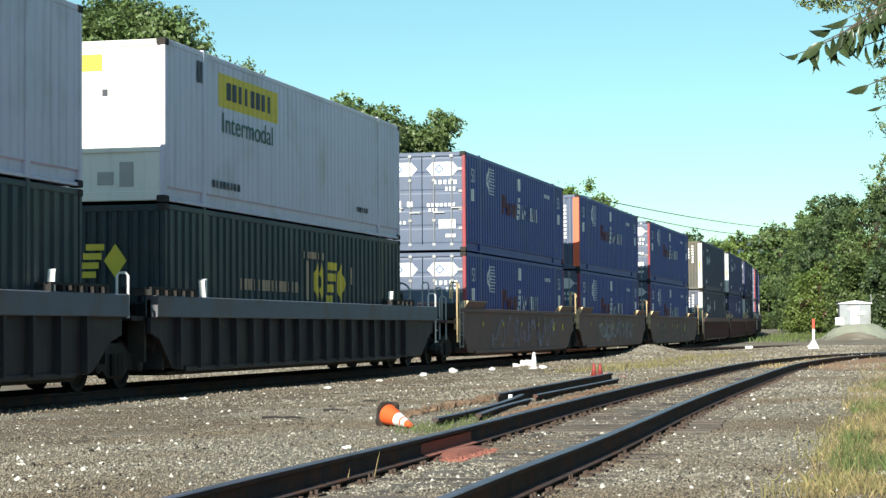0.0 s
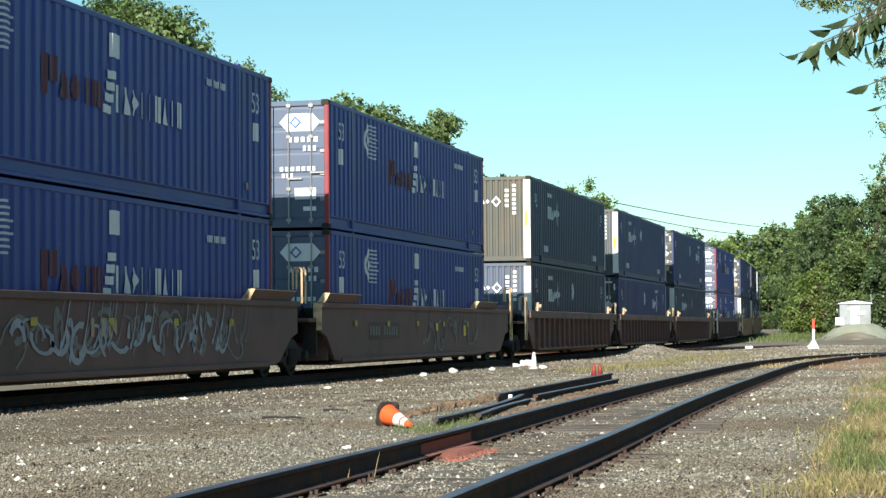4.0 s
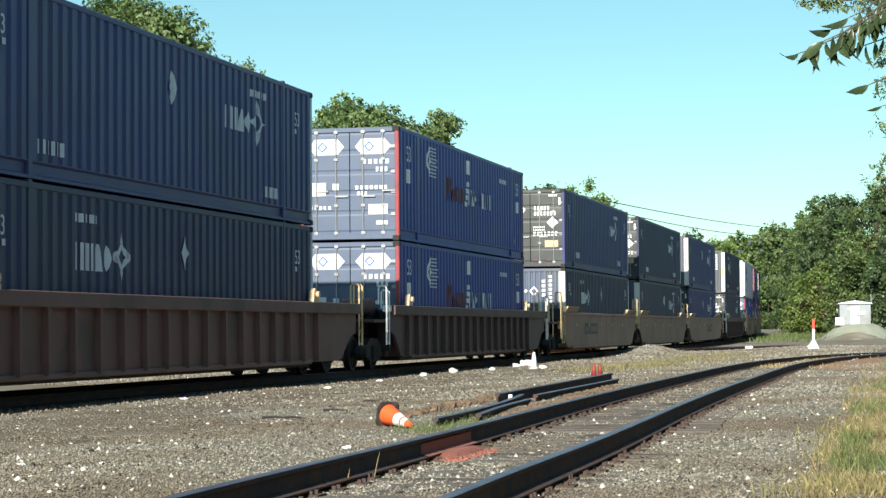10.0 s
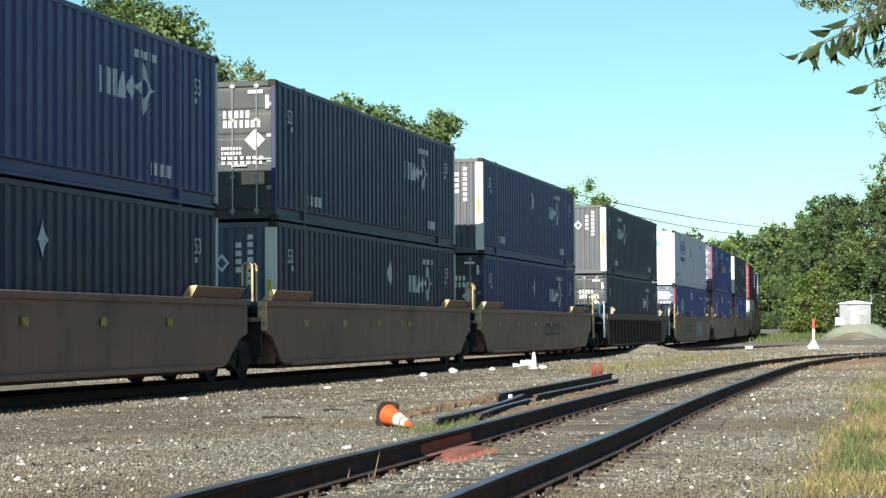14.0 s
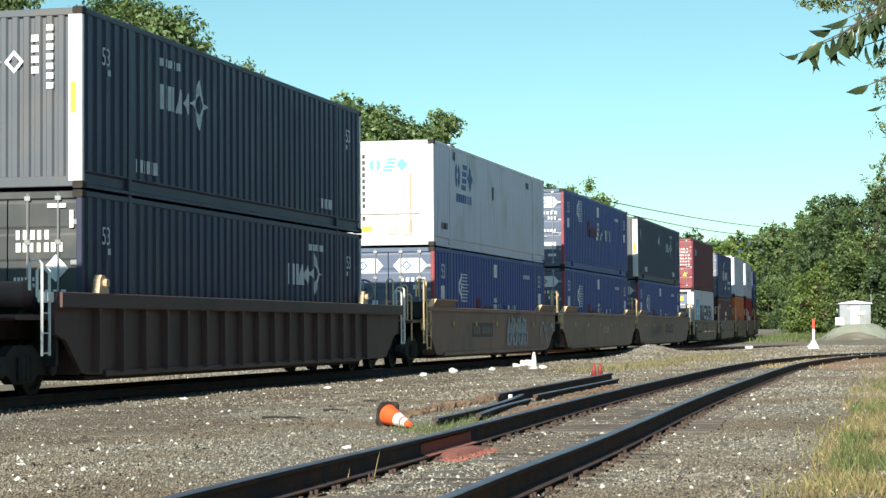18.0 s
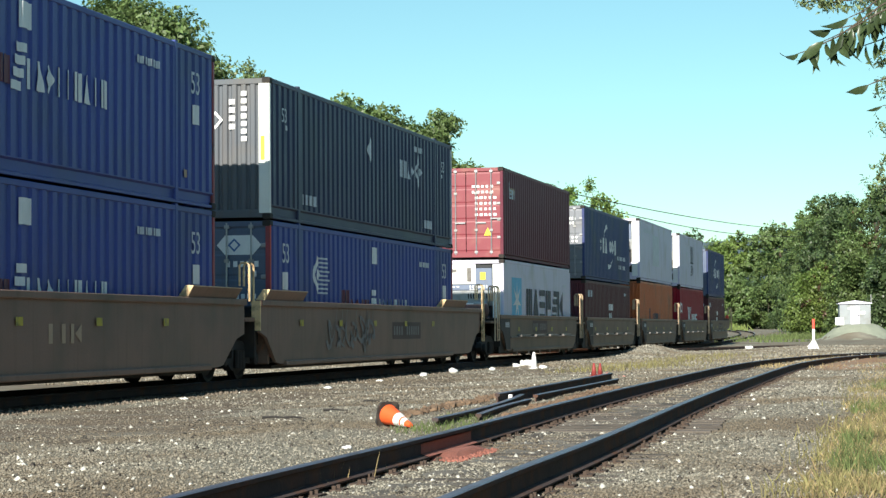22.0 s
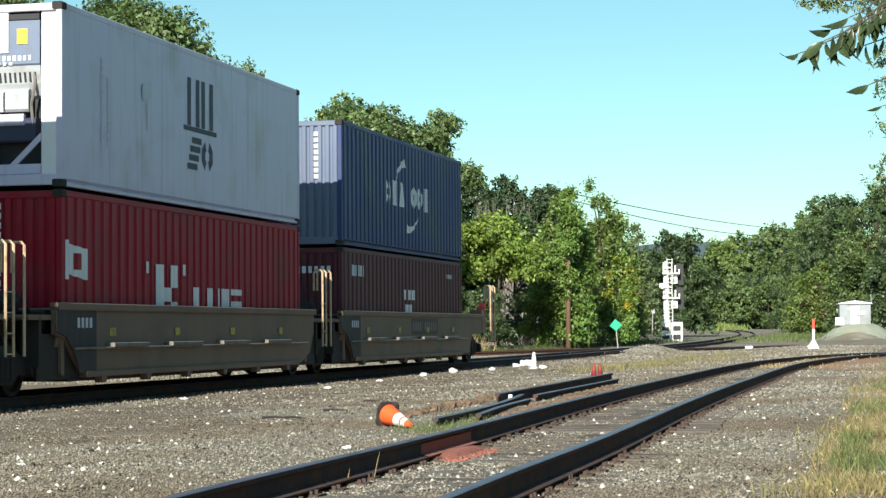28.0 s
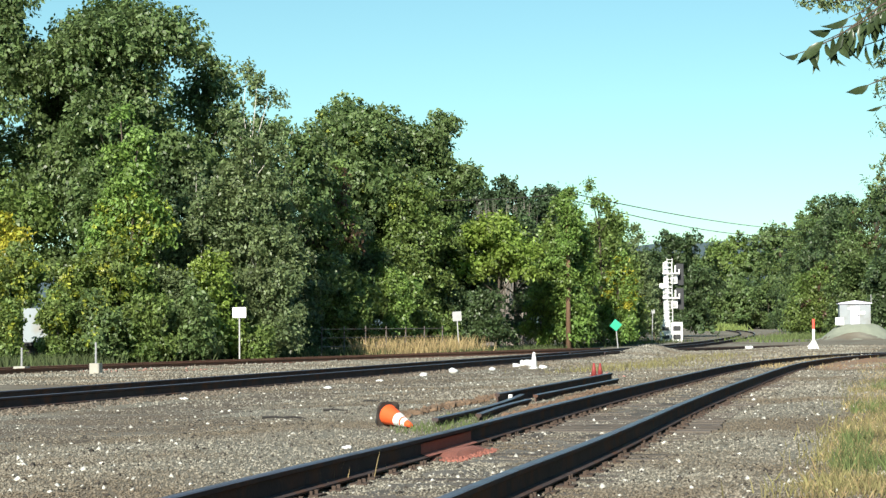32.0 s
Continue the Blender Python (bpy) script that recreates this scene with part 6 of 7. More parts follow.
tree("maple_tree", -21.3, 134, 11.4, 2.8, "leaf_mid", 16000, 0.21, 15, "narrow green maple near a signal", "tall", 0.05, k=10, group=W_EDGE)
tree("maple_tree", -24.3, 154, 9.6, 2.6, "leaf_mid", 12000, 0.24, 16, "mid-green maple behind a signal", k=10, base=0.1, group=W_EDGE)
tree("maple_tree", -21.9, 152, 9.4, 1.9, "leaf_silver", 14000, 0.2, 93, "slim grey-green maple near a signal", "tall", 0.08, k=10, group=W_EDGE)
tree("poplar_tree", -19.7, 131, 6.3, 1.3, "leaf_light", 8000, 0.2, 17, "small poplar turning yellow", "tall", 0.05, second=("leaf_yellow", 0.22, 0.4, 1.0), k=7, group=W_EDGE)
tree("maple_tree", -24.9, 205, 11.0, 4.2, "leaf_dark", 18000, 0.3, 18, "dark rounded maple past the signal", k=14, base=0.02, group=W_EDGE)
tree("maple_tree", -26.5, 165, 8.6, 2.8, "leaf_dark", 9000, 0.28, 19, "dark green maple at the bend", k=10, base=0.05, group=W_EDGE)
for k, (x, y, h) in enumerate(((-42.5, 188, 15.6), (-39.0, 186, 15.8), (-35.8, 190, 15.2), (-33.2, 182, 14.4))):
    tree("pine_tree", x, y, h - 0.4, 3.6, "pine", 11000, 0.3, 30 + k, "distant dark pine with a rounded top", "round", 0.15, k=14, group="pines on the rise")
for k, (x, y, h, hw) in enumerate(((-41.5, 80, 9.5, 3.0), (-38.2, 79, 8.0, 2.6), (-35.2, 81, 8.6, 2.6), (-32.6, 84, 9.0, 2.6), (-30.6, 88, 9.2, 2.4), (-33.2, 98, 10.0, 3.0), (-30.0, 103, 7.5, 2.6), (-28.2, 113, 8.6, 2.6), (-28.8, 120, 9.4, 3.0), (-25.6, 126, 8.6, 2.6), (-24.4, 138, 8.6, 2.6), (-26.0, 160, 8.6, 2.6), (-23.6, 178, 8.0, 3.0))):
    tree("understory_tree", x, y, h, hw, ("leaf_dark", "leaf_mid", "leaf_oak")[k % 3], 11000, 0.2, 60 + k, "leafy understory tree filling the wood", "round", 0.02, k=11, group="understory of the wood")
tree("oak_tree", -34.3, 91, 15.4, 3.3, "leaf_oak", 26000, 0.2, 91, "dark green oak deep in the wood", k=14, base=0.05, group=W_EDGE)
tree("oak_tree", -29.9, 92.5, 11.6, 2.7, "leaf_oak", 15000, 0.2, 92, "dark green oak behind a birch", k=14, base=0.05, group=W_EDGE)
# leafless grey thicket on the rise
def bare_thicket():
    rng = np.random.default_rng(77)
    g = Geo()
    for k in range(240):
        x, y = rng.uniform(-1.9, 1.9), rng.uniform(-1.2, 1.2)
        lean = rng.uniform(-0.6, 0.6, 2)
        h = rng.uniform(6.0, 10.6)
        g.tube([(x, y, 0), (x + lean[0] * 0.5, y + lean[1] * 0.5, h * 0.55), (x + lean[0] * 1.4, y + lean[1], h)], 0.035, 4, 0.006, cap=False)
    ob = mesh_thing("bare_saplings", g, M["twig_grey"], (-29.3, 140, ground_z(-29.3, 140)), "leafless grey saplings between green trees", "saplings", kind="stuff")


bare_thicket()
# shrubs at the foot of the wood
SH = (("leaf_mid", -34.4, 72, 4.6, 1.7, "green shrub at the wood's edge"), ("leaf_yellow", -35.3, 73, 5.8, 1.1, "shrub with bright yellow autumn leaves"), ("leaf_mid", -32.4, 73, 4.0, 1.5, "green shrub with a few yellow leaves"),
      ("leaf_mid", -31.2, 74, 4.9, 1.6, "green shrub below a maple"), ("leaf_silver", -29.5, 75.5, 3.8, 1.5, "grey-green willow shrub below tall oaks"), ("leaf_bright", -28.0, 76.5, 4.4, 1.5, "bright green shrub in the sun"),
      ("leaf_silver", -26.6, 79.5, 3.9, 1.6, "grey-green shrub beside a marker sign"), ("leaf_mid", -30.2, 76.5, 2.6, 1.5, "low green shrub at the wood's edge"), ("leaf_mid", -28.6, 78.5, 2.4, 1.4, "low green shrub at the wood's edge"), ("leaf_dark", -28.6, 88, 4.4, 1.8, "dark green shrub in shade"),
      ("leaf_dark", -30.0, 92, 4.6, 2.0, "dark green shrub in shade"), ("leaf_mid", -28.6, 99, 2.6, 1.3, "green shrub behind a fence"), ("leaf_dark", -24.2, 110.5, 3.4, 1.9, "dark green shrub under an ash"), ("leaf_dark", -26.2, 110, 4.0, 2.0, "dark green shrub in shade"), ("leaf_bright", -23.2, 122, 4.0, 1.6, "bright green shrub under vines"),
      ("leaf_mid", -21.6, 128, 3.4, 1.6, "green shrub beside a utility pole"), ("leaf_dark", -20.6, 136, 4.0, 1.8, "dark green shrub by the line"), ("leaf_mid", -21.6, 149, 3.2, 1.4, "green shrub by the line"), ("leaf_mid", -34.9, 72.0, 2.4, 1.4, "low green shrub at the wood's edge"),
      ("leaf_mid", -31.45, 69.4, 2.6, 0.6, "green shrub before a white trailer"), ("leaf_oak", -30.4, 70.2, 2.5, 1.1, "low dark green shrub at the wood's edge"), ("leaf_mid", -29.0, 72.0, 2.6, 1.1, "low green shrub at the wood's edge"), ("leaf_oak", -27.6, 73.6, 2.8, 1.1, "low dark green shrub at the wood's edge"), ("leaf_mid", -32.35, 67.0, 2.1, 0.4, "green shrub before a white trailer"), ("leaf_mid", -26.0, 76.4, 1.2, 0.6, "low green shrub beside a sign"),
      ("leaf_mid", -28.6, 95.5, 5.2, 1.9, "leafy green shrub behind a fence"), ("leaf_light", -27.4, 101.5, 4.6, 1.7, "light green shrub behind a fence"), ("leaf_mid", -29.3, 92.5, 4.2, 1.6, "leafy green shrub behind a fence"), ("leaf_oak", -27.4, 82.0, 2.4, 1.2, "low dark green shrub near a fence"), ("leaf_dark", -28.6, 87.5, 2.8, 1.3, "dark green shrub near a fence"))
for k, (lf, x, y, h, hw, lb) in enumerate(SH):
    tree("shrub", x, y, h, hw, lf, 6500, 0.15, 100 + k, lb, "round", 0.0, k=9, clump=0.34, r0=0.04, second=("leaf_lime", 0.16, 0.3, 1.0) if x < -30 else None, group="shrubs at the wood's edge", category="shrub")
# woods beyond the bend and on the other side
FAR = ((-36.5, 450, 22.0, 7), (-42.5, 455, 22.0, 7), (-47.0, 462, 20.0, 6), (-31.0, 440, 22.5, 7), (-25.0, 430, 23.5, 7), (-52.5, 470, 18.5, 6), (-59.0, 480, 18.0, 7), (-66.0, 490, 17.0, 7), (-20.0, 410, 24.0, 6.5))
for k, (x, y, h, hw) in enumerate(FAR):
    tree("broadleaf_tree", x, y, h + (-1.2 if x < -44 else -0.6 if x < -30 else 0.5), hw, ("leaf_oak", "leaf_mid", "leaf_oak")[k % 3], 9000, 0.62, 200 + k, "distant broadleaf tree in the far wood", "round", 0.02, k=16, clump=1.0, group="far wood")
RIGHT = ((-15.0, 262, 14.5, 4.2, "leaf_oak"), (-10.2, 232, 16.0, 4.0, "leaf_dark"), (-13.2, 246, 16.6, 3.8, "leaf_oak"), (-8.2, 212, 14.6, 3.8, "leaf_dark"), (-4.6, 200, 14.8, 3.8, "leaf_oak"), (-1.6, 188, 15.8, 3.8, "leaf_dark"),
         (1.6, 180, 16.6, 3.8, "leaf_dark"), (-6.8, 188, 9.0, 2.6, "leaf_oak"), (-10.6, 206, 7.4, 2.4, "leaf_mid"), (-3.0, 176, 7.6, 2.4, "leaf_dark"), (-13.8, 232, 6.4, 2.2, "leaf_mid"), (5.0, 172, 17.0, 4.0, "leaf_dark"), (-17.6, 280, 12.0, 4.0, "leaf_dark"))
for k, (x, y, h, hw, lf) in enumerate(RIGHT):
    tree("broadleaf_tree", x, y, h, hw, lf, 19000, 0.26, 300 + k, "broadleaf tree in the wood behind the hut", "round", 0.03, k=18, clump=0.5, group="wood behind the hut", second=("leaf_brown", 0.05, 0.3, 0.9) if k in (4, 8) else None)
for k in range(9):
    x, y = -19.0 + 2.6 * k + (k % 2), 292 - 14 * k
    if k < 8:
        tree("shrub", x + 3.5, y - 6, 3.2 + (k % 3), 2.0, ("leaf_mid", "leaf_oak", "leaf_mid")[k % 3], 3200, 0.3, 340 + k, "green shrub at the foot of the far wood", "round", 0.0, k=8, clump=0.4, r0=0.05, group="shrubs behind the hut", category="shrub")
for k in range(13):
    px = 0.12 + 0.0052 * k
    y = 372 - 9 * (k % 3)
    x = -y * math.tan(radians(13.553) - math.atan(px))
    tree("shrub", x, y, 7.0 + (k % 3), 4.2, ("leaf_oak", "leaf_dark", "leaf_oak")[k % 3], 5000, 0.5, 370 + k, "dense green undergrowth at the far wood", "round", 0.0, k=9, clump=0.8, r0=0.06, group="undergrowth of the far wood", category="shrub")
# unseen belt of trees beside and behind the camera, added to block sky light
SKY_BLOCK_TREES = [(9.5, 150, 13), (10.5, 128, 14), (9.0, 108, 13), (11.0, 90, 15), (9.5, 74, 14), (11.0, 58, 15), (9.0, 44, 13), (10.5, 31, 14), (9.5, 18, 13), (10.5, 6, 14), (11.5, -8, 13), (14.0, -24, 14), (16.0, 40, 16), (17.0, 70, 16), (17.0, 100, 16), (16.0, 12, 16)]
for k, (x, y, h) in enumerate(SKY_BLOCK_TREES):
    tree("broadleaf_tree", x, y, h * 0.6, 4.0, ("leaf_oak", "leaf_mid", "leaf_dark")[k % 3], 4500, 0.5, 400 + k, "unseen broadleaf tree added to block sky light beside the siding", "round", 0.05, k=12, clump=0.8, group="belt of trees")


# wooded ridge at the horizon, its blue haze put into the colour
def ridge():
    vs, n = [], 90
    for k in range(n):
        a = -1500 + 3000 * k / (n - 1)
        h = 77 + 18 * noise.noise((a * 0.004, 0, 5.0)) + 5 * noise.noise((a * 0.03, 0, 2.0)) + 10 * math.exp(-((a + 330) / 250) ** 2)
        vs += [(a, 1850, -2), (a, 2000, h)]
    ob = new("backdrop", mesh_of("backdrop", vs, [(2 * k, 2 * k + 2, 2 * k + 3, 2 * k + 1) for k in range(n - 1)], mat("hazy_ridge_wood", (0.06, 0.09, 0.105), 1.0, var=0.15, scale=0.02, fine=0.2), True))
    tagged(ob, "distant wooded ridge", "ridge", kind="structure")


ridge()
# ---------- things in the yard ----------
def on_ground(x, y, up=0.0, rz=0.0):
    return pose(x, y, ground_z(x, y) + up, 0, 0, rz)


def traffic_cone():
    """An orange cone that lies on its side, its tip towards the siding."""
    ob = thing("traffic_cone", on_ground(-5.88, 21.75) @ pose(0, 0, 0.135, 0, 104, -40), "orange traffic cone with white bands lying on gravel", "traffic cone")
    part("base_plate", Geo().prism([(-0.14, -0.1), (-0.1, -0.14), (0.1, -0.14), (0.14, -0.1), (0.14, 0.1), (0.1, 0.14), (-0.1, 0.14), (-0.14, 0.1)], "z", -0.03, 0.0), M["rubber"], ob, "black rubber base plate")
    rad = lambda h: 0.115 - 0.09 * h / 0.45
    for nm, a, b, m_, o in (("cone_body", 0.0, 0.2, "cone", 0), ("white_band", 0.2, 0.29, "paint_white", 0.002), ("cone_body", 0.29, 0.315, "cone", 0), ("white_band", 0.315, 0.37, "paint_white", 0.002), ("cone_tip", 0.37, 0.45, "cone", 0)):
        part(nm, Geo().lathe([(rad(a) + o, a), (rad(b) + o, b)], "z", n=24), M[m_], ob, smooth=False)


traffic_cone()


def loose_rail(x0, y0, x1, y1, up, roll=0.0, bend=0.0, label="loose dark rail lying beside the siding"):
    a, b = Vector((x0, y0, ground_z(x0, y0) + up + 0.105)), Vector((x1, y1, ground_z(x1, y1) + up + 0.105))
    pts = []
    for k in range(9):
        f = k / 8
        p = a.lerp(b, f)
        p.x += bend * math.sin(math.pi * f)
        pts.append(p)
    ob = new("loose_rail", rail_mesh(pts, M["rail"], M["rail_head"]))
    tagged(ob, label, "rail", "rails lying beside the siding")
    return ob


loose_rail(-5.5, 22.4, -6.05, 30.2, 0.0, bend=0.12)
loose_rail(-5.35, 24.0, -5.7, 29.0, -0.02, bend=-0.05)
loose_rail(-6.05, 28.4, -6.42, 41.5, 0.06)
loose_rail(-5.8, 30.0, -6.0, 39.6, 0.0)
loose_rail(-6.25, 33.0, -6.62, 42.4, 0.02)


def rusty_anchors(x0, y0, x1, y1, n, seed, label):
    """A row of heaped rusty rail anchors and plates."""
    rng = random.Random(seed)
    g = Geo()
    for k in range(n):
        f = rng.random()
        x, y = x0 + (x1 - x0) * f + rng.uniform(-0.12, 0.12), y0 + (y1 - y0) * f
        z = ground_z(x, y) + rng.uniform(0.0, 0.035)
        a = rng.uniform(0, 3.14)
        w, l, h = 0.035, rng.uniform(0.05, 0.11), rng.uniform(0.008, 0.02)
        c, s = math.cos(a), math.sin(a)
        vs = [(x + c * u - s * v, y + s * u + c * v, z + e + (0.03 if u > 0 else 0)) for u in (-l / 2, l / 2) for v in (-w / 2, w / 2) for e in (-0.02, h)]
        g.add(vs, [(0, 1, 3, 2), (4, 6, 7, 5), (0, 4, 5, 1), (2, 3, 7, 6), (0, 2, 6, 4), (1, 5, 7, 3)])
    ob = new("rusty_anchors", g.mesh("rusty_anchors", mat("rusty_tan_iron", (0.17, 0.112, 0.072), 0.9, var=0.3, island=0.4, scale=6)))
    tagged(ob, label, "rail anchors", kind="stuff")


rusty_anchors(-5.15, 25.0, -5.6, 36.5, 420, 1, "row of rusty rail anchors on gravel")
rusty_anchors(-6.35, 24.0, -6.7, 33.0, 260, 2, "scattered rusty rail anchors on gravel")


def dark_stick(x, y, rz, l):
    mesh_thing("broken_stick", Geo().tube([(-l / 2, 0, 0.02), (-l * 0.1, 0.02, 0.03), (l / 2, -0.02, 0.015)], 0.02, 6, 0.01), M["rubber"], on_ground(x, y, 0.0, rz), "dark broken stick lying on gravel", "stick", "sticks on the gravel")


for x, y, rz, l in ((-8.05, 24.4, 4, 0.4), (-7.75, 24.2, -8, 0.3), (-7.85, 26.3, 12, 0.34), (-8.5, 30.5, -5, 0.3)):
    dark_stick(x, y, rz, l)
mesh_thing("marker_stake", Geo().box(-0.03, 0.03, -0.02, 0.02, 0, 0.26, 0.01), M["paint_white"], on_ground(-5.98, 29.0, -0.12), "short white stake on loose rails", "stake")


def small_cone(name, x, y, h, m_, label):
    ob = thing(name, on_ground(x, y), label, "traffic cone")
    part("base_plate", Geo().box(-h * 0.28, h * 0.28, -h * 0.28, h * 0.28, 0, 0.03, 0.01), M[m_], ob)
    part("cone_body", Geo().lathe([(h * 0.22, 0.03), (h * 0.07, h)], "z", n=18), M[m_], ob, smooth=True)


small_cone("traffic_cone", -7.45, 45.6, 0.32, "faded_red", "small faded red cone beside loose rails")
small_cone("traffic_cone", -7.42, 46.3, 0.29, "faded_red", "small faded red cone beside loose rails")
small_cone("white_cone", -11.54, 59.5, 0.5, "paint_white", "white plastic cone beside the main line")


def lump(name, x, y, r, sq, m_, label, seed, category):
    """A crumpled bag: a ball pushed about by noise."""
    g = Geo().lathe([(r * math.sin(math.pi * (k + 0.5) / 8), r * (1 - math.cos(math.pi * (k + 0.5) / 8))) for k in range(8)], n=14)
    v = []
    for a, b, c in g.v:
        f = 1 + 0.45 * noise.noise((a / r * 1.4 + seed, b / r * 1.4, c / r * 1.4))
        v.append((a * f, b * f, max(0, c * sq * f)))
    g.v = v
    mesh_thing(name, g, M[m_], on_ground(x, y, -0.02), label, category, "white litter along the line", smooth=True)


for k, (x, y, r, sq) in enumerate(((-12.5, 63.0, 0.23, 0.55), (-12.2, 62.4, 0.19, 0.7), (-12.5, 61.6, 0.16, 0.5), (-11.2, 59.2, 0.17, 0.45), (-12.35, 52.4, 0.16, 0.6), (-12.3, 48.9, 0.12, 0.5), (-12.2, 56.6, 0.13, 0.5), (-12.25, 44.6, 0.1, 0.4), (-11.8, 39.0, 0.1, 0.4), (-12.4, 32.5, 0.09, 0.4), (-5.35, 18.3, 0.055, 0.6), (-9.1, 106, 0.3, 0.4))):
    lump("plastic_bag", x, y, r * 0.82, sq, "paint_white", "crumpled white plastic bag on the ballast", k * 3.1, "bag")


def concrete_block(x, y, w, h, stake):
    ob = thing("marker_block", on_ground(x, y), "pale concrete block with a thin stake", "concrete block", "concrete blocks")
    part("block", Geo().box(-w / 2, w / 2, -w / 2, w / 2, -0.05, h, 0.03), M["concrete"], ob)
    part("stake", Geo().tube([(0, 0, h), (0, 0, h + stake)], 0.03, 6), M["grey_metal"], ob)


concrete_block(-25.84, 54.5, 0.36, 0.2, 0.55)
concrete_block(-23.12, 53.6, 0.3, 0.3, 0.6)
mesh_thing("concrete_slab", Geo().box(-0.9, 0.9, -0.3, 0.3, -0.05, 0.06, 0.02), M["concrete"], on_ground(-26.7, 54.6), "low pale concrete slab in dirt", "slab")


def sign_post(name, x, y, h, plate, m_, label, lean=0.0, back="grey_metal"):
    ob = thing(name, on_ground(x, y) @ pose(0, 0, 0, 0, lean, 13), label, "sign")
    part("post", Geo().box(-0.03, 0.03, -0.02, 0.02, -0.2, h, 0.008), M["grey_metal"], ob)
    g = Geo()
    g.prism(plate, "y", -0.035, -0.021)
    part("plate", g, M[m_], ob)
    return ob


sq = lambda w, z0, z1: [(-w / 2 + 0.03, z0), (w / 2 - 0.03, z0), (w / 2, z0 + 0.03), (w / 2, z1 - 0.03), (w / 2 - 0.03, z1), (-w / 2 + 0.03, z1), (-w / 2, z1 - 0.03), (-w / 2, z0 + 0.03)]
sign_post("marker_sign", -26.3, 75.0, 2.1, sq(0.54, 1.72, 2.14), "paint_white", "blank white square sign on a grey post")
sign_post("marker_sign", -24.2, 104, 2.1, sq(0.48, 1.65, 2.15), "grey_metal", "grey square sign back on a leaning post", -3.0)
sign_post("marker_post", -20.1, 150, 2.5, sq(0.3, 2.2, 2.5), "grey_metal", "weathered grey post with a small plate", 2.0)
sign_post("diamond_sign", -17.6, 116.5, 1.7, [(-0.36, 1.38), (0.0, 1.02), (0.36, 1.38), (0.0, 1.74)], "sign_green", "green diamond sign on a leaning grey post", -5.0)


def pipe_fence():
    ob = thing("fence", (0, 0, 0), "grey pipe fence in tall dry grass", "fence")
    a, b = Vector((-26.75, 87.5, 0)), Vector((-24.5, 101.5, 0))
    n = 6
    for k in range(n + 1):
        p = a.lerp(b, k / n)
        z = ground_z(p.x, p.y)
        part("post", cached("fence_post", lambda: Geo().tube([(0, 0, -0.2), (0, 0, 1.38)], 0.03, 7).mesh("post", M["dark_pipe"])), None, ob, at=(p.x, p.y, z))
    for h in (0.45, 0.85, 1.25):
        part("rail", Geo().tube([(a.x, a.y, ground_z(a.x, a.y) + h), (b.x, b.y, ground_z(b.x, b.y) + h)], 0.02, 6), M["dark_pipe"], ob)


pipe_fence()


def block_signal():
    """A white colour-light signal seen from behind, on a caged base."""
    x, y = -19.85, 160.0
    W = M["paint_white"]
    ob = thing("railway_signal", on_ground(x, y, 0, 8), "tall white railway signal with two heads and ladder", "signal")
    cab = part("base_cabinet", Geo().box(-0.92, -0.08, -0.5, 0.5, 0, 1.5, 0.03), W, ob)
    for z in (0.2, 0.86):
        part("cabinet_opening", Geo().box(-0.78, -0.2, -0.515, -0.49, z, z + 0.3), M["dark"], cab)
    cab2 = part("base_cabinet", Geo().box(-0.04, 0.86, -0.45, 0.5, 0, 1.54, 0.03), W, ob)
    for z in (0.16, 0.84):
        part("cabinet_opening", Geo().box(0.1, 0.7, -0.465, -0.44, z, z + 0.4), M["dark"], cab2)
    part("mast", Geo().lathe([(0.34, 1.5), (0.34, 1.62), (0.24, 1.75), (0.24, 4.0), (0.2, 6.2), (0.08, 6.4)], n=14, at=(-0.4, 0, 0)), W, ob, smooth=True)
    part("ladder", cached("sig_ladder", lambda: ladder_geo(5.1).mesh("ladder", W)), None, ob, at=(-0.12, -0.4, 1.5))
    part("junction_box", Geo().box(-0.95, -0.35, -0.3, 0.1, 4.2, 4.62, 0.03), W, ob)
    for z in (2.95, 4.9):
        pl = part("platform", Geo().box(-0.7, 0.6, -0.5, 0.3, z + 0.45, z + 0.56, 0.01), W, ob)
        part("guard_rail", Geo().tube([(-0.62, -0.45, z + 0.5), (-0.62, -0.45, z + 1.35), (0.05, -0.45, z + 1.35), (0.05, -0.45, z + 0.5)], 0.06, 6).tube([(-0.62, -0.45, z + 0.95), (0.05, -0.45, z + 0.95)], 0.05, 6), W, pl)
        part("bracket", Geo().tube([(0.32, -0.2, z + 0.5), (0.32, -0.2, z + 1.15)], 0.07, 6).tube([(0.62, -0.2, z + 0.4), (0.62, -0.2, z + 0.85)], 0.06, 6), W, pl)
        hd = part("signal_head", Geo().box(-0.05, 0.5, -0.1, 0.4, z - 0.3, z + 0.42, 0.05), W, ob)
        part("back_box", Geo().box(0.04, 0.4, -0.16, -0.1, z - 0.2, z + 0.1, 0.03), M["grey_metal"], hd)
        for zz in (z - 0.12, z + 0.22):
            part("hood", Geo().lathe([(0.13, 0.0), (0.15, 0.3)], "y", (0.22, 0.38, zz), 12), M["dark"], hd)
        part("face_plate", Geo().box(0.35, 1.0, 0.4, 0.44, z - 0.4, z + 1.3, 0.02), M["dark"], hd)


def ladder_geo(h):
    g = Geo()
    for x in (-0.2, 0.2):
        g.box(x - 0.025, x + 0.025, -0.02, 0.02, 0, h)
    for k in range(int(h / 0.3)):
        g.tube([(-0.2, 0, 0.2 + 0.3 * k), (0.2, 0, 0.2 + 0.3 * k)], 0.02, 5)
    return g


block_signal()


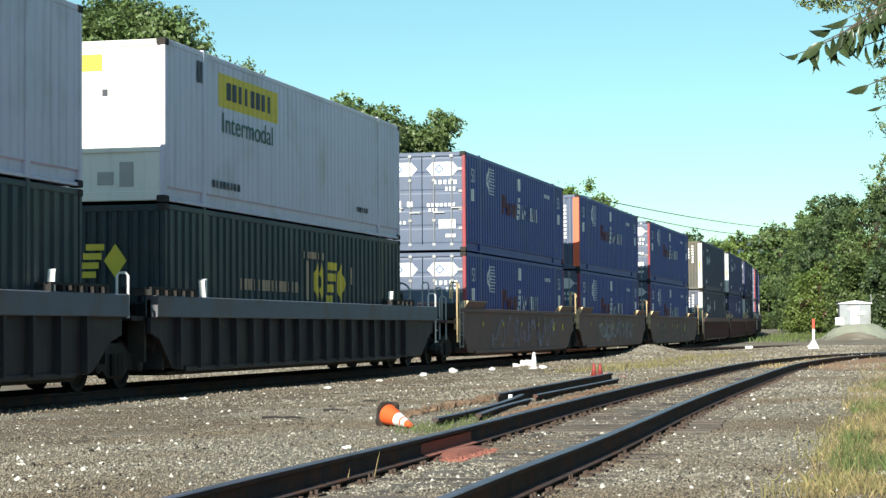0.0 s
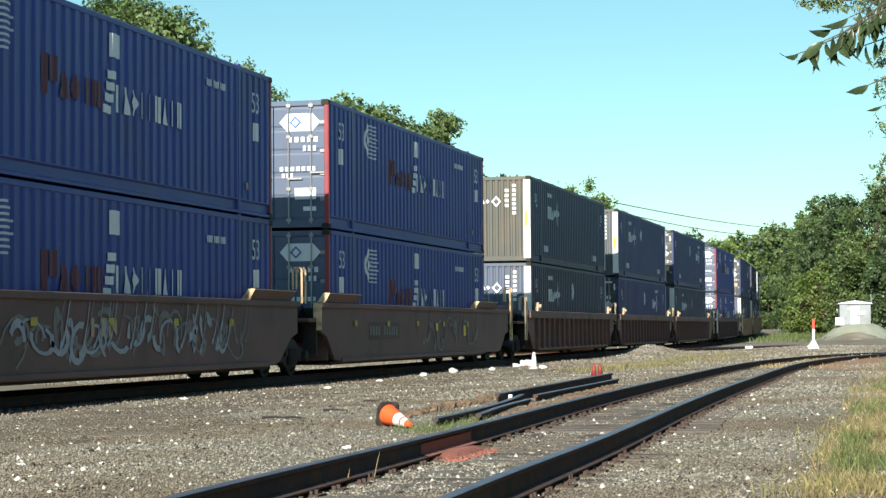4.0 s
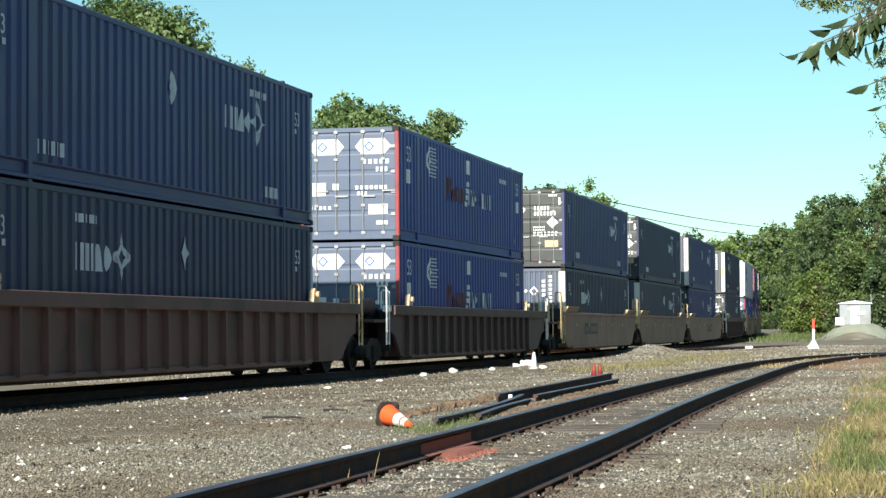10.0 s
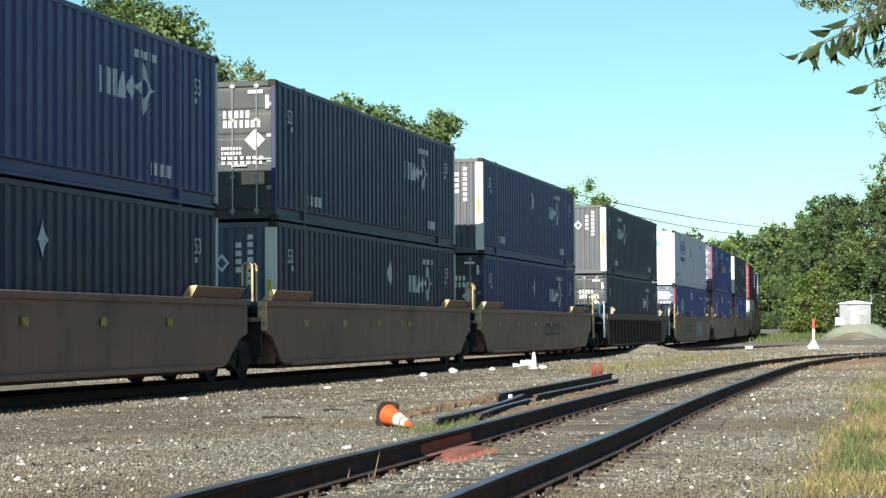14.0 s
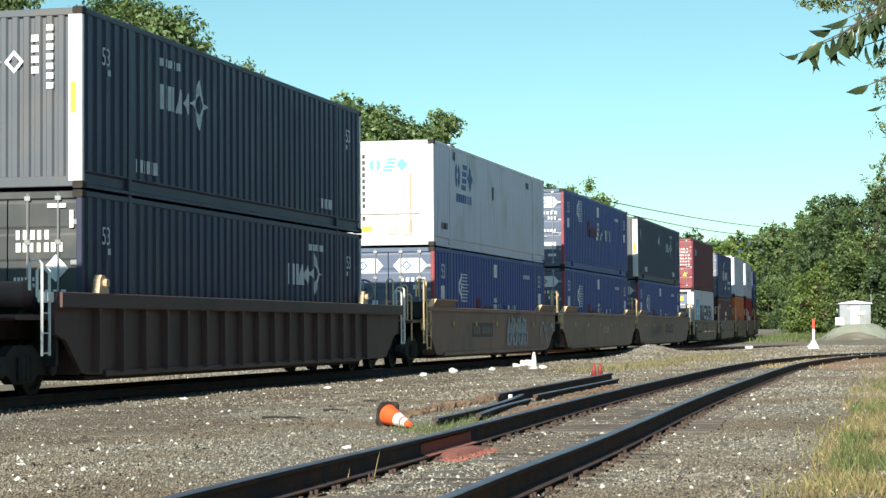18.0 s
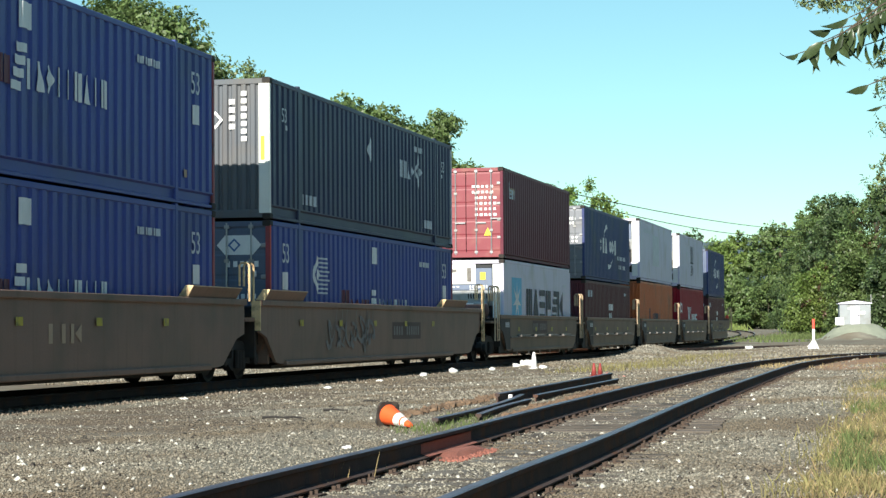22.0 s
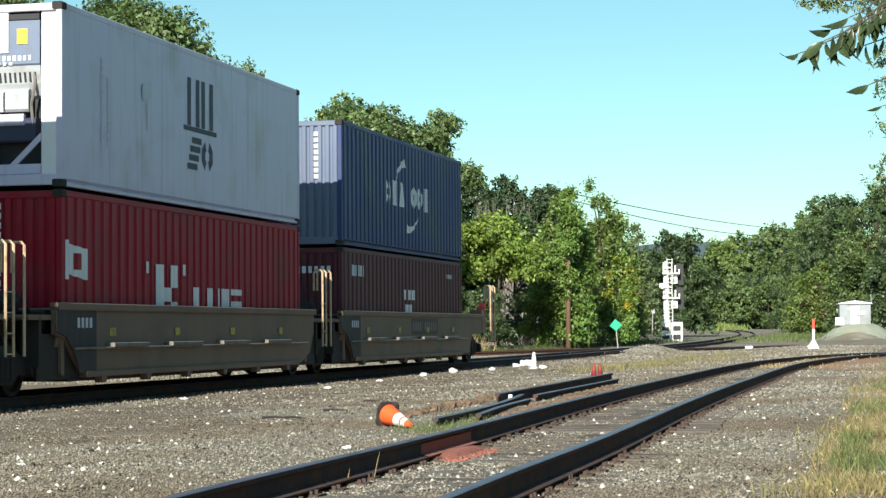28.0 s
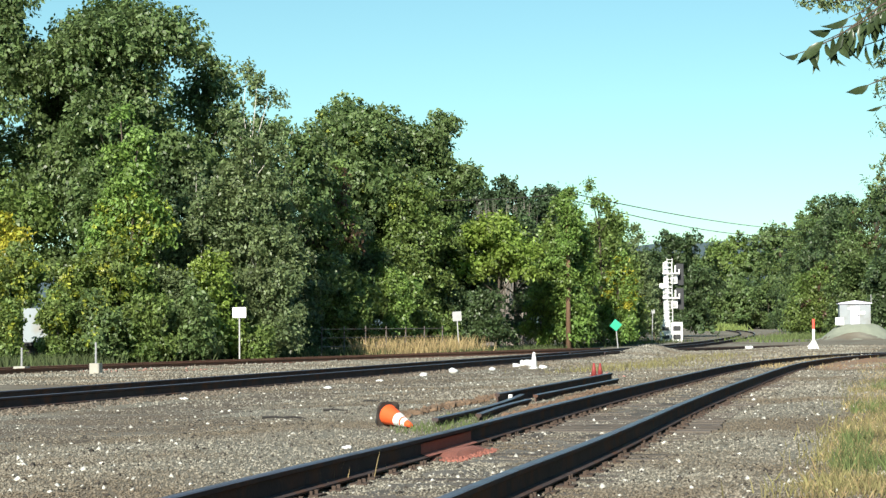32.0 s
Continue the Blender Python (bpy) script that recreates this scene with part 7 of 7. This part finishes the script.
def switch_stand():
    ob = thing("switch_stand", on_ground(-5.55, 101.5), "white switch stand with a tall red target", "switch stand")
    part("base", Geo().prism([(-0.28, 0), (0.28, 0), (0.2, 0.18), (0.1, 0.42), (-0.1, 0.42), (-0.2, 0.18)], "y", -0.2, 0.2), M["paint_white"], ob)
    part("lever", Geo().tube([(-0.12, -0.1, 0.3), (-0.3, -0.15, 0.12)], 0.03, 6), M["paint_white"], ob)
    part("post", Geo().tube([(0, 0, 0.4), (0, 0, 1.0)], 0.07, 8), M["paint_white"], ob)
    part("target", Geo().box(-0.06, 0.06, -0.03, 0.03, 0.9, 1.5, 0.01), M["signal_red"], ob)


switch_stand()


def equipment_hut():
    x, y = -5.62, 160.5
    z = ground_z(x, y) - 0.05
    ob = thing("equipment_hut", pose(x, y, z, 0, 0, 6), "grey metal equipment hut on a gravel mound", "hut")
    w, d, h = 1.18, 1.0, 1.66
    part("wall", Geo().box(-w, w, -d, d, 0, h, 0.02), M["hut_metal"], ob)
    part("roof", Geo().prism([(-w - 0.12, h), (w + 0.12, h), (w + 0.12, h + 0.08), (0, h + 0.28), (-w - 0.12, h + 0.08)], "y", -d - 0.12, d + 0.12), M["grey_white"], ob)
    dr = part("door", Geo().box(-0.35, 0.35, -d - 0.03, -d, 0.05, 1.5, 0.01), M["grey_white"], ob)
    part("door_handle", Geo().box(0.22, 0.3, -d - 0.07, -d - 0.03, 0.7, 0.8), M["dark"], dr)
    part("side_box", Geo().box(-w - 0.35, -w + 0.3, -d - 0.3, -d + 0.2, 0.0, 0.62, 0.04), M["paint_white"], ob)
    part("vent", Geo().box(0.35, 0.75, -d - 0.025, -d, 0.85, 1.1, 0.01), M["paint_white"], ob)
    part("notice", Geo().box(-0.55, -0.05, -d - 0.04, -d - 0.03, 1.22, 1.42), M["paint_white"], ob)
    part("antenna", Geo().tube([(w + 0.05, -d, h), (w + 0.05, -d, h + 0.75)], 0.03, 6), M["grey_metal"], ob)


equipment_hut()


def utility_pole():
    x, y = -20.9, 118.6
    ob = thing("utility_pole", on_ground(x, y), "brown wooden utility pole wrapped in vines", "utility pole")
    part("pole", Geo().tube([(0, 0, -0.3), (0.05, 0, 8.9)], 0.16, 10, 0.11), mat("pole_wood", (0.2, 0.12, 0.075), 0.9, var=0.3, scale=3, stretch=(5, 5, 0.6), bump=0.5), ob, smooth=True)

    rng = np.random.default_rng(88)
    lobes = [(rng.uniform(-0.35, 0.35), rng.uniform(-0.3, 0.1), 3.5 + 0.62 * k, rng.uniform(0.5, 0.85), 1.1) for k in range(9)]
    tagged(part("vine_growth", quad_cloud("vine_growth", crown_quads(rng, lobes, 6500, 0.17, 0.34), M["leaf_light"]), None, ob, "green vines climbing the pole"), kind="stuff")


utility_pole()


def wire(a, b, sag, label):
    pts = []
    for k in range(25):
        f = k / 24
        p = Vector(a).lerp(Vector(b), f)
        p.z -= sag * 4 * f * (1 - f)
        pts.append(p)
    mesh_thing("overhead_wire", Geo().tube(pts, 0.03, 5), M["rubber"], (0, 0, 0), label, "wire", "overhead wires")


wire((-21.6, 117.5, 8.95), (-14.6, 250, 12.2), 0.9, "dark overhead wire strung between poles")
wire((-20.2, 117.5, 8.95), (-13.6, 250, 12.9), 0.5, "thin overhead wire strung between poles")
wire((-21.6, 117.5, 8.95), (-34.0, 106, 8.9), 0.5, "dark overhead wire strung between poles")


def white_trailer():
    ob = thing("white_trailer", pose(-32.4, 70.6, ground_z(-32.4, 70.6), 0, 0, 20), "white box trailer half hidden by shrubs", "trailer")
    part("box_body", Geo().box(-0.85, 0.4, -0.8, 1.6, 0.78, 2.05, 0.04), M["trailer_white"], ob)
    part("frame", Geo().box(-0.85, 0.4, -0.8, 1.7, 0.64, 0.78, 0.02), M["black"], ob)
    for x in (-0.55, 0.15):
        for y in (-0.4, 1.1):
            part("wheel", Geo().lathe([(0.1, -0.1), (0.33, -0.1), (0.36, -0.06), (0.36, 0.06), (0.33, 0.1), (0.1, 0.1)], "y", (x, y, 0.36), 18), M["rubber"], ob, smooth=True)


white_trailer()


# red marking paint across the siding's rail and ballast
def red_mark():
    pts = [p for p in offset_path(siding_pts, -G)]
    seg = [Vector((p.x, p.y, p.z + 0.003)) for p in smooth_path(pts, 0.4) if 16.3 <= p.y <= 18.9]
    g = Geo()
    for a, b in zip(seg[:-1], seg[1:]):
        for (u0, w0), (u1, w1) in (((0.0405, -0.05), (0.016, -0.06)), ((0.016, -0.06), (0.016, -0.14)), ((0.016, -0.14), (0.08, -0.163))):
            g.add([(a.x + u0, a.y, a.z + w0), (b.x + u0, b.y, b.z + w0), (b.x + u1, b.y, b.z + w1), (a.x + u1, a.y, a.z + w1)], [(0, 1, 2, 3)])
    part("paint_mark", g, M["red_soil"], siding, "sprayed red paint on the rail")


red_mark()


def ballast_strip():
    """Dark ballast that half buries the ties between the siding's rails."""
    rows = [p for p in siding_pts if p.y < 70]
    fine = smooth_path(rows[::2], 0.16)
    offs = [0.64 * (k / 8 - 1) for k in range(17)]
    vs = []
    for o in offs:
        vs += [(p.x, p.y, ground_z(p.x, p.y) + 0.002 + 0.036 * noise.noise((p.x * 3.1, p.y * 2.3, 4.0)) - 0.02 * (abs(o) / 0.64) ** 3) for p in offset_path(fine, o)]
    n = len(fine)
    fs = [(j * n + i, j * n + i + 1, (j + 1) * n + i + 1, (j + 1) * n + i) for j in range(len(offs) - 1) for i in range(n - 1)]
    tagged(new("ballast_strip", mesh_of("ballast_strip", vs, fs, M["oily_ballast"], True)), "dark oily ballast between the siding rails", "ground", kind="structure")


ballast_strip()

# ---------- foliage at the camera's side ----------
def big_leaf(l, w, droop):
    """A pointed leaf, folded along its rib and curling down."""
    g = Geo()
    prof = ((0, 0.02), (0.18, 0.32), (0.42, 0.5), (0.68, 0.36), (0.88, 0.14), (1.0, 0.0))
    vs = []
    for f, q in prof:
        z = -droop * f * f * l
        vs += [(f * l * (1 - 0.15 * droop * f), -q * w, z + q * w * 0.35), (f * l * (1 - 0.15 * droop * f), 0, z), (f * l * (1 - 0.15 * droop * f), q * w, z + q * w * 0.35)]
    fs = []
    for k in range(len(prof) - 1):
        fs += [(3 * k, 3 * k + 3, 3 * k + 4, 3 * k + 1), (3 * k + 1, 3 * k + 4, 3 * k + 5, 3 * k + 2)]
    return g.add(vs, fs)


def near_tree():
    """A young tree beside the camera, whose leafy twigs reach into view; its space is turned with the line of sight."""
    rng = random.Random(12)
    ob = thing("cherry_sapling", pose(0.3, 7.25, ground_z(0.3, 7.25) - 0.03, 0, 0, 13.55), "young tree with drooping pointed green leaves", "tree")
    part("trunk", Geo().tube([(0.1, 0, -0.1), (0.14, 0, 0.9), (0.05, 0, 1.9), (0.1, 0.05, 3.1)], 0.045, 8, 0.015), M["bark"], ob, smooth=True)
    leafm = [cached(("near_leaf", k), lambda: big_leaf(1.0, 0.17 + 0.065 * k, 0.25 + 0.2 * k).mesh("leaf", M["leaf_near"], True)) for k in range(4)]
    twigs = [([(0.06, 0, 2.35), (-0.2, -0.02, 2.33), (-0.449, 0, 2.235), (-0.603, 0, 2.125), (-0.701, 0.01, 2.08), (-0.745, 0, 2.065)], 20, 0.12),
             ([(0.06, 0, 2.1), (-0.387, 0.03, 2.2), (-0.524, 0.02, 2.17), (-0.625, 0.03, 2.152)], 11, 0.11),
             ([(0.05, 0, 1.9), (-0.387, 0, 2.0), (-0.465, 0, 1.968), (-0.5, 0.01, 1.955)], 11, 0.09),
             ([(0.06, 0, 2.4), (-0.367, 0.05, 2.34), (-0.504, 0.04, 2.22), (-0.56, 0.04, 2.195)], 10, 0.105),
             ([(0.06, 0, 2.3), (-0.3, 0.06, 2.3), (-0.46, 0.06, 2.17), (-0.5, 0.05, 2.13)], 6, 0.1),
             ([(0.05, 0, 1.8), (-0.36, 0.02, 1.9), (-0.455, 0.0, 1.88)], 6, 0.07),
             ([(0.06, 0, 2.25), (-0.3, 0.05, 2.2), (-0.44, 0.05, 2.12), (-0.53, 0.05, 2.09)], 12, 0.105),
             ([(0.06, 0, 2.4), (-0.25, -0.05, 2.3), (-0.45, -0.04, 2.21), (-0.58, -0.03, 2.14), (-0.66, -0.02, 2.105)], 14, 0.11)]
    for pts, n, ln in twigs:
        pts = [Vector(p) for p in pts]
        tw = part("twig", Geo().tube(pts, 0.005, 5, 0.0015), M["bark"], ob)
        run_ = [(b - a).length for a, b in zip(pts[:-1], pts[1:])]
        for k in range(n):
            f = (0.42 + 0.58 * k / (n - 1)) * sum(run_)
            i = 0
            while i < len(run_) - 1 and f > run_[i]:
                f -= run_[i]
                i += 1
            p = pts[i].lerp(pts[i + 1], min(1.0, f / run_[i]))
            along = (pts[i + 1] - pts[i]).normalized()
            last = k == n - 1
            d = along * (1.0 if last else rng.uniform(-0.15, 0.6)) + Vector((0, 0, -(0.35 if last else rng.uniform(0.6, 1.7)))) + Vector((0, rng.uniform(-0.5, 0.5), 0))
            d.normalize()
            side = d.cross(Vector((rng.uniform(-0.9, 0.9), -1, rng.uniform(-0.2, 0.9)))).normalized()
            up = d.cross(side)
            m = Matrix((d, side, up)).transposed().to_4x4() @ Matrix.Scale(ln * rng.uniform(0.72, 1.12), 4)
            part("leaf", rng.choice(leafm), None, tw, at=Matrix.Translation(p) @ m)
    # a second, small-leaved tree behind it
    ob2 = thing("locust_sapling", pose(0.2, 13.4, ground_z(0.2, 13.4), 0, 0, 13.55), "slender tree with small pale grey-green leaves", "tree")
    lobes = [(-0.5, 0, 3.18, 0.19, 1.0), (-0.7, 0, 3.19, 0.15, 1.0), (-0.88, 0, 3.17, 0.1, 0.8), (-1.0, 0, 3.18, 0.06, 0.8), (-0.45, 0, 3.02, 0.1, 1.2), (-0.45, 0, 2.8, 0.08, 1.4), (-0.44, 0, 2.55, 0.09, 1.3), (-0.46, 0, 2.35, 0.07, 1.3), (-0.42, 0, 2.12, 0.12, 1.0), (-0.49, 0, 1.96, 0.12, 1.0), (-0.3, 0, 2.6, 0.2, 2.0), (-0.2, 0, 3.3, 0.4, 0.8)]
    part("trunk", Geo().tube([(0.1, 0, -0.1), (0.0, 0, 1.6), (-0.15, 0, 3.6)], 0.05, 8, 0.02), M["bark"], ob2, smooth=True)
    lg = Geo()
    for x, y, z, r, q in lobes:
        lg.tube([(-0.05, 0, z - 0.3), (x * 0.6, 0, z + 0.05), (x, y, z)], 0.012, 5, 0.004)
    tagged(part("limb_growth", lg, M["bark"], ob2), kind="stuff")
    part("crown", quad_cloud("crown", crown_quads(np.random.default_rng(40), lobes, 5200, 0.034, 0.06, 0.4), M["leaf_silver"]), None, ob2)


M["leaf_near"] = mat("near_leaf", (0.075, 0.11, 0.045), 0.33, var=0.35, scale=6, fine=40, rand=0.4, trans=0.4)
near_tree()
# bush with red leaves at the right edge, farther off
tree("sumac_bush", 0.5, 25.0, 3.6, 0.9, "leaf_dark", 5200, 0.1, 501, "sumac bush with some red leaves", "round", 0.05, k=12, clump=0.2, r0=0.04, second=("leaf_red", 0.05, 0.6, 1.0), category="shrub")


# ---------- grass ----------
def blades(name, spots, h0, h1, width, m_, label, seed, lean=0.35):
    """Grass: a narrow pointed blade at every spot."""
    rng = np.random.default_rng(seed)
    p = np.array([(x, y, ground_z(x, y) - 0.01) for x, y in spots])
    n = len(p)
    a = rng.uniform(0, math.pi, n)
    side = np.stack([np.cos(a), np.sin(a), np.zeros(n)], 1)
    h = rng.uniform(h0, h1, n)[:, None]
    tip = p + np.concatenate([rng.normal(size=(n, 2)) * lean * h, h], 1)
    mid = p + (tip - p) * 0.55 + np.array([0, 0, 0.06]) * h
    w = width * rng.uniform(0.6, 1.3, n)[:, None]
    q = np.stack([p - side * w, p + side * w, mid + side * w * 0.6, tip], 1)
    ob = new(name, quad_cloud(name, q, M[m_]))
    return tagged(ob, label, "grass", kind="stuff")


def edge_x(y):
    return -0.62 - 0.023 * y


R = np.random.default_rng(5)


def spread(n, y0, y1, f, keep=None):
    out = []
    while len(out) < n:
        y = y0 * (y1 / y0) ** R.random()
        x = f(y)
        if keep is None or keep(x, y):
            out.append((x, y))
    return out


clumpy = lambda x, y: noise.noise((x * 1.2, y * 0.5, 7.0)) > R.uniform(-0.5, 0.35)
blades("verge_grass", spread(10500, 12.5, 75, lambda y: edge_x(y) + 0.06 * y * R.random() ** 0.7 + R.normal() * 0.12, lambda x, y: clumpy(x, y) and (y < 42 or R.random() < 0.2)), 0.03, 0.15, 0.006, "olive_grass", "yellowish-olive grass on the verge", 1)
blades("verge_grass", spread(2300, 15, 60, lambda y: edge_x(y) + 0.25 + 0.05 * y * R.random(), lambda x, y: noise.noise((x * 0.9, y * 0.25, 2.0)) > 0.22), 0.05, 0.17, 0.007, "grass", "tufts of fresh green verge grass", 2)
blades("verge_grass", spread(5200, 12.5, 60, lambda y: edge_x(y) + 0.1 + 0.05 * y * R.random() ** 0.8, clumpy), 0.03, 0.12, 0.006, "dry", "dry straw among the verge grass", 12, 0.6)
blades("far_grass", spread(1400, 300, 345, lambda y: -0.1 * y + R.normal() * 1.6), 0.3, 1.3, 0.12, "lime_grass", "sunlit yellow-green grass at the far wood", 13, 0.3)
blades("weeds", [(x, y) for x, y in spread(800, 20.6, 24.5, lambda y: -5.35 - 0.03 * (y - 20.6) + R.normal() * 0.16)], 0.03, 0.11, 0.005, "grass", "short green weeds by a fallen cone", 3)
blades("weeds", spread(2600, 52, 84, lambda y: -8.2 + R.normal() * 1.0, clumpy), 0.06, 0.2, 0.012, "olive_grass", "thin olive weeds between tracks", 4)
blades("weeds", spread(1800, 55, 80, lambda y: -4.0 + R.normal() * 0.8, clumpy), 0.03, 0.12, 0.012, "dry", "dry weeds along the siding", 5)
blades("dry_grass", spread(2500, 90, 104, lambda y: -25.9 + 0.19 * (y - 90) + R.normal() * 0.5, lambda x, y: noise.noise((y * 0.2, 0, 1.0)) > R.uniform(-0.9, 0.1)), 0.1, 1.05, 0.014, "dry", "tall dry straw-coloured grass along a fence", 6, 0.2)
blades("wood_edge_weeds", spread(11000, 58, 92, lambda y: -33.5 + 0.19 * (y - 58) + R.normal() * 1.3), 0.1, 0.5, 0.022, "weed_shaded", "rank green weeds with painted shade at the foot of the wood", 7, 0.3)
blades("wood_edge_weeds", spread(5000, 97, 160, lambda y: -24.2 + 0.06 * (y - 95) + R.normal() * 1.2), 0.08, 0.35, 0.025, "weed_shaded", "weeds with painted shade at the foot of the wood", 8, 0.3)
blades("far_grass", spread(9000, 150, 330, lambda y: -10.0 + R.normal() * 2.6, lambda x, y: math.hypot(x + 5.35, y - 160.5) > 9 and not (-8.5 < x < -2 and y < 162)), 0.1, 0.45, 0.05, "grass", "rough green grass before the far wood", 9, 0.3)
blades("siding_stalks", [(-4.25 + R.normal() * 0.1, 13.2 + R.random() * 1.6) for k in range(60)], 0.08, 0.28, 0.004, "dry", "dry stalks beside the rail", 10, 0.25)


# ---------- gravel ----------
M["red_litter"] = mat("red_litter", (0.42, 0.2, 0.16), 0.9, var=0.3, scale=6, island=0.5)
def gravel(name, spots, s0, s1, m_, label, seed):
    rng = np.random.default_rng(seed)
    n = len(spots)
    c = np.array([(x, y, ground_z(x, y)) for x, y in spots])
    base = np.array([(1, 0, 0), (-1, 0, 0), (0, 1, 0), (0, -1, 0), (0, 0, 0.75), (0, 0, -0.6)], float)
    s = s0 + (s1 - s0) * rng.random((n, 1, 1)) ** 2
    v = base[None] * s * rng.uniform(0.6, 1.35, (n, 6, 1)) + rng.normal(size=(n, 6, 3)) * s * 0.18
    a = rng.uniform(0, 6.28, n)
    ca, sa = np.cos(a)[:, None], np.sin(a)[:, None]
    v = np.stack([v[..., 0] * ca - v[..., 1] * sa, v[..., 0] * sa + v[..., 1] * ca, v[..., 2]], -1) + c[:, None] + np.array([0, 0, 0.006])
    tri = np.array([(0, 2, 4), (2, 1, 4), (1, 3, 4), (3, 0, 4), (2, 0, 5), (1, 2, 5), (3, 1, 5), (0, 3, 5)])
    f = (np.arange(n)[:, None, None] * 6 + tri[None]).reshape(-1)
    me = bpy.data.meshes.new(name)
    me.vertices.add(n * 6)
    me.vertices.foreach_set("co", v.astype(np.float32).ravel())
    me.loops.add(len(f))
    me.loops.foreach_set("vertex_index", f.astype(np.int32))
    me.polygons.add(n * 8)
    me.polygons.foreach_set("loop_start", np.arange(0, n * 24, 3, dtype=np.int32))
    me.materials.append(M[m_])
    me.update(calc_edges=True)
    return tagged(new(name, me), label, "gravel", kind="stuff")


def yard_x(y):
    lo = max(-12.7, -0.51 * y)
    return lo + (0.1 - lo) * R.random()


fewer = lambda x, y: x > -8.2 or R.random() < 0.5
gravel("gravel_stones", spread(80000, 11.5, 30, yard_x, fewer), 0.004, 0.018, "stone", "loose grey ballast stones", 1)
gravel("gravel_stones", spread(40000, 30, 62, yard_x, fewer), 0.009, 0.03, "stone", "loose grey ballast stones", 2)
gravel("gravel_stones", spread(15000, 62, 120, lambda y: max(-12.7, -0.45 * y) + 10.5 * R.random()), 0.03, 0.075, "stone", "loose grey ballast stones", 8)
gravel("ballast_stones", spread(13000, 26, 100, lambda y: XC + R.uniform(-1, 1) * 1.9), 0.018, 0.045, "ballast_dark", "dirty brown ballast stones between the rails", 3)
gravel("ballast_stones", spread(17000, 42, 95, lambda y: XC - 2.0 - 10 * R.random()), 0.02, 0.055, "stone", "grey ballast beyond the main line", 9)
gravel("red_litter", [(-24.5 + R.normal() * 2.2 + 0.0, 58.5 + R.normal() * 1.6) for k in range(160)] + [(-7.0 + R.normal() * 0.18, 45.0 + R.normal() * 0.8) for k in range(14)], 0.02, 0.07, "red_litter", "faded red and pink litter on the ballast", 11)
gravel("dark_stones", spread(3000, 12, 62, yard_x), 0.008, 0.03, "dark_stone", "scattered dark stones and cinders on the gravel", 14)
gravel("pale_stones", spread(1500, 12, 62, yard_x), 0.005, 0.036, "white_stone", "scattered white stones on the gravel", 4)
gravel("pale_stones", spread(70, 45, 80, lambda y: XC - 4 + R.normal() * 2.0), 0.012, 0.04, "white_stone", "pale stones beyond the main line", 5)
gravel("ballast_heap", spread(3500, 84, 102, lambda y: -12.6 + R.normal() * 0.8), 0.03, 0.09, "stone", "heap of spilled grey ballast", 6)
gravel("painted_stones", [(-4.16 + 0.3 * R.random(), 16.6 + 1.6 * R.random()) for k in range(1100)], 0.012, 0.034, "red_stone", "ballast stones sprayed with red paint", 7)

# ---------- ties, plates and spikes ----------
def lay_ties(tr, pts, y0, y1, step, m_, drop, plates):
    tie = cached(("tie", m_), lambda: Geo().box(-1.3, 1.3, -0.11, 0.11, -0.17, 0.0, 0.012).mesh("tie", M[m_]))

    def plate():
        g = Geo().box(-0.17, 0.17, -0.1, 0.1, 0.0, 0.014)
        for sx in (-0.11, 0.11):
            for sy in (-0.06, 0.06):
                g.box(sx - 0.014, sx + 0.014, sy - 0.014, sy + 0.014, 0.01, 0.04)
        return g.mesh("tie_plate", M["spike"])
    rng = random.Random(9)
    acc, last = 0.0, pts[0]
    for p, q in zip(pts[:-1], pts[1:]):
        d = q - p
        n = d.length
        while acc < n:
            c = p + d * (acc / n)
            if y0 <= c.y <= y1:
                rz = math.degrees(math.atan2(d.y, d.x)) - 90 + rng.uniform(-1.5, 1.5)
                m = pose(c.x + rng.uniform(-0.04, 0.04), c.y, c.z - 0.178 - drop - (0.016 if plates else 0.0) + rng.uniform(-0.008, 0.004), 0, 0, rz)
                t = part("tie", tie, None, tr, at=m)
                if plates and c.y < plates:
                    for o in (-G, G):
                        part("tie_plate", cached("tie_plate", plate), None, t, at=(o, 0, 0.0))
            acc += step
        acc -= n


lay_ties(siding, siding_pts, -14.0, 80.0, 0.52, "tie", 0.014, 60)
lay_ties(main_track, main_pts, 0.0, 165.0, 0.55, "old_tie", 0.014, 0)
lay_ties(back_track, back_pts, 45.0, 92.0, 0.6, "old_tie", 0.014, 0)


# ---------- what moves ----------
def motions():
    """The whole train rolls along the line; every unit is keyed by itself."""
    times = [0.0] + [float(k) for k in range(1, 32)] + [32.0]
    for ob, s0, length, zb in MOVERS:
        rows = []
        for t in times:
            m = unit_pose(s0 - run(t), length)
            rows.append((t, Matrix.Translation((0, 0, zb)) @ m))
        walk(ob, rows)
    # the wheels turn as they roll
    for ob in WHEELS:
        y, z = ob.matrix_basis.translation.yz
        walk(ob, [(k / FPS, pose(0, y, z, math.degrees(run(k / FPS) / 0.418) % 360.0)) for k in range(32 * FPS + 1)])


motions()
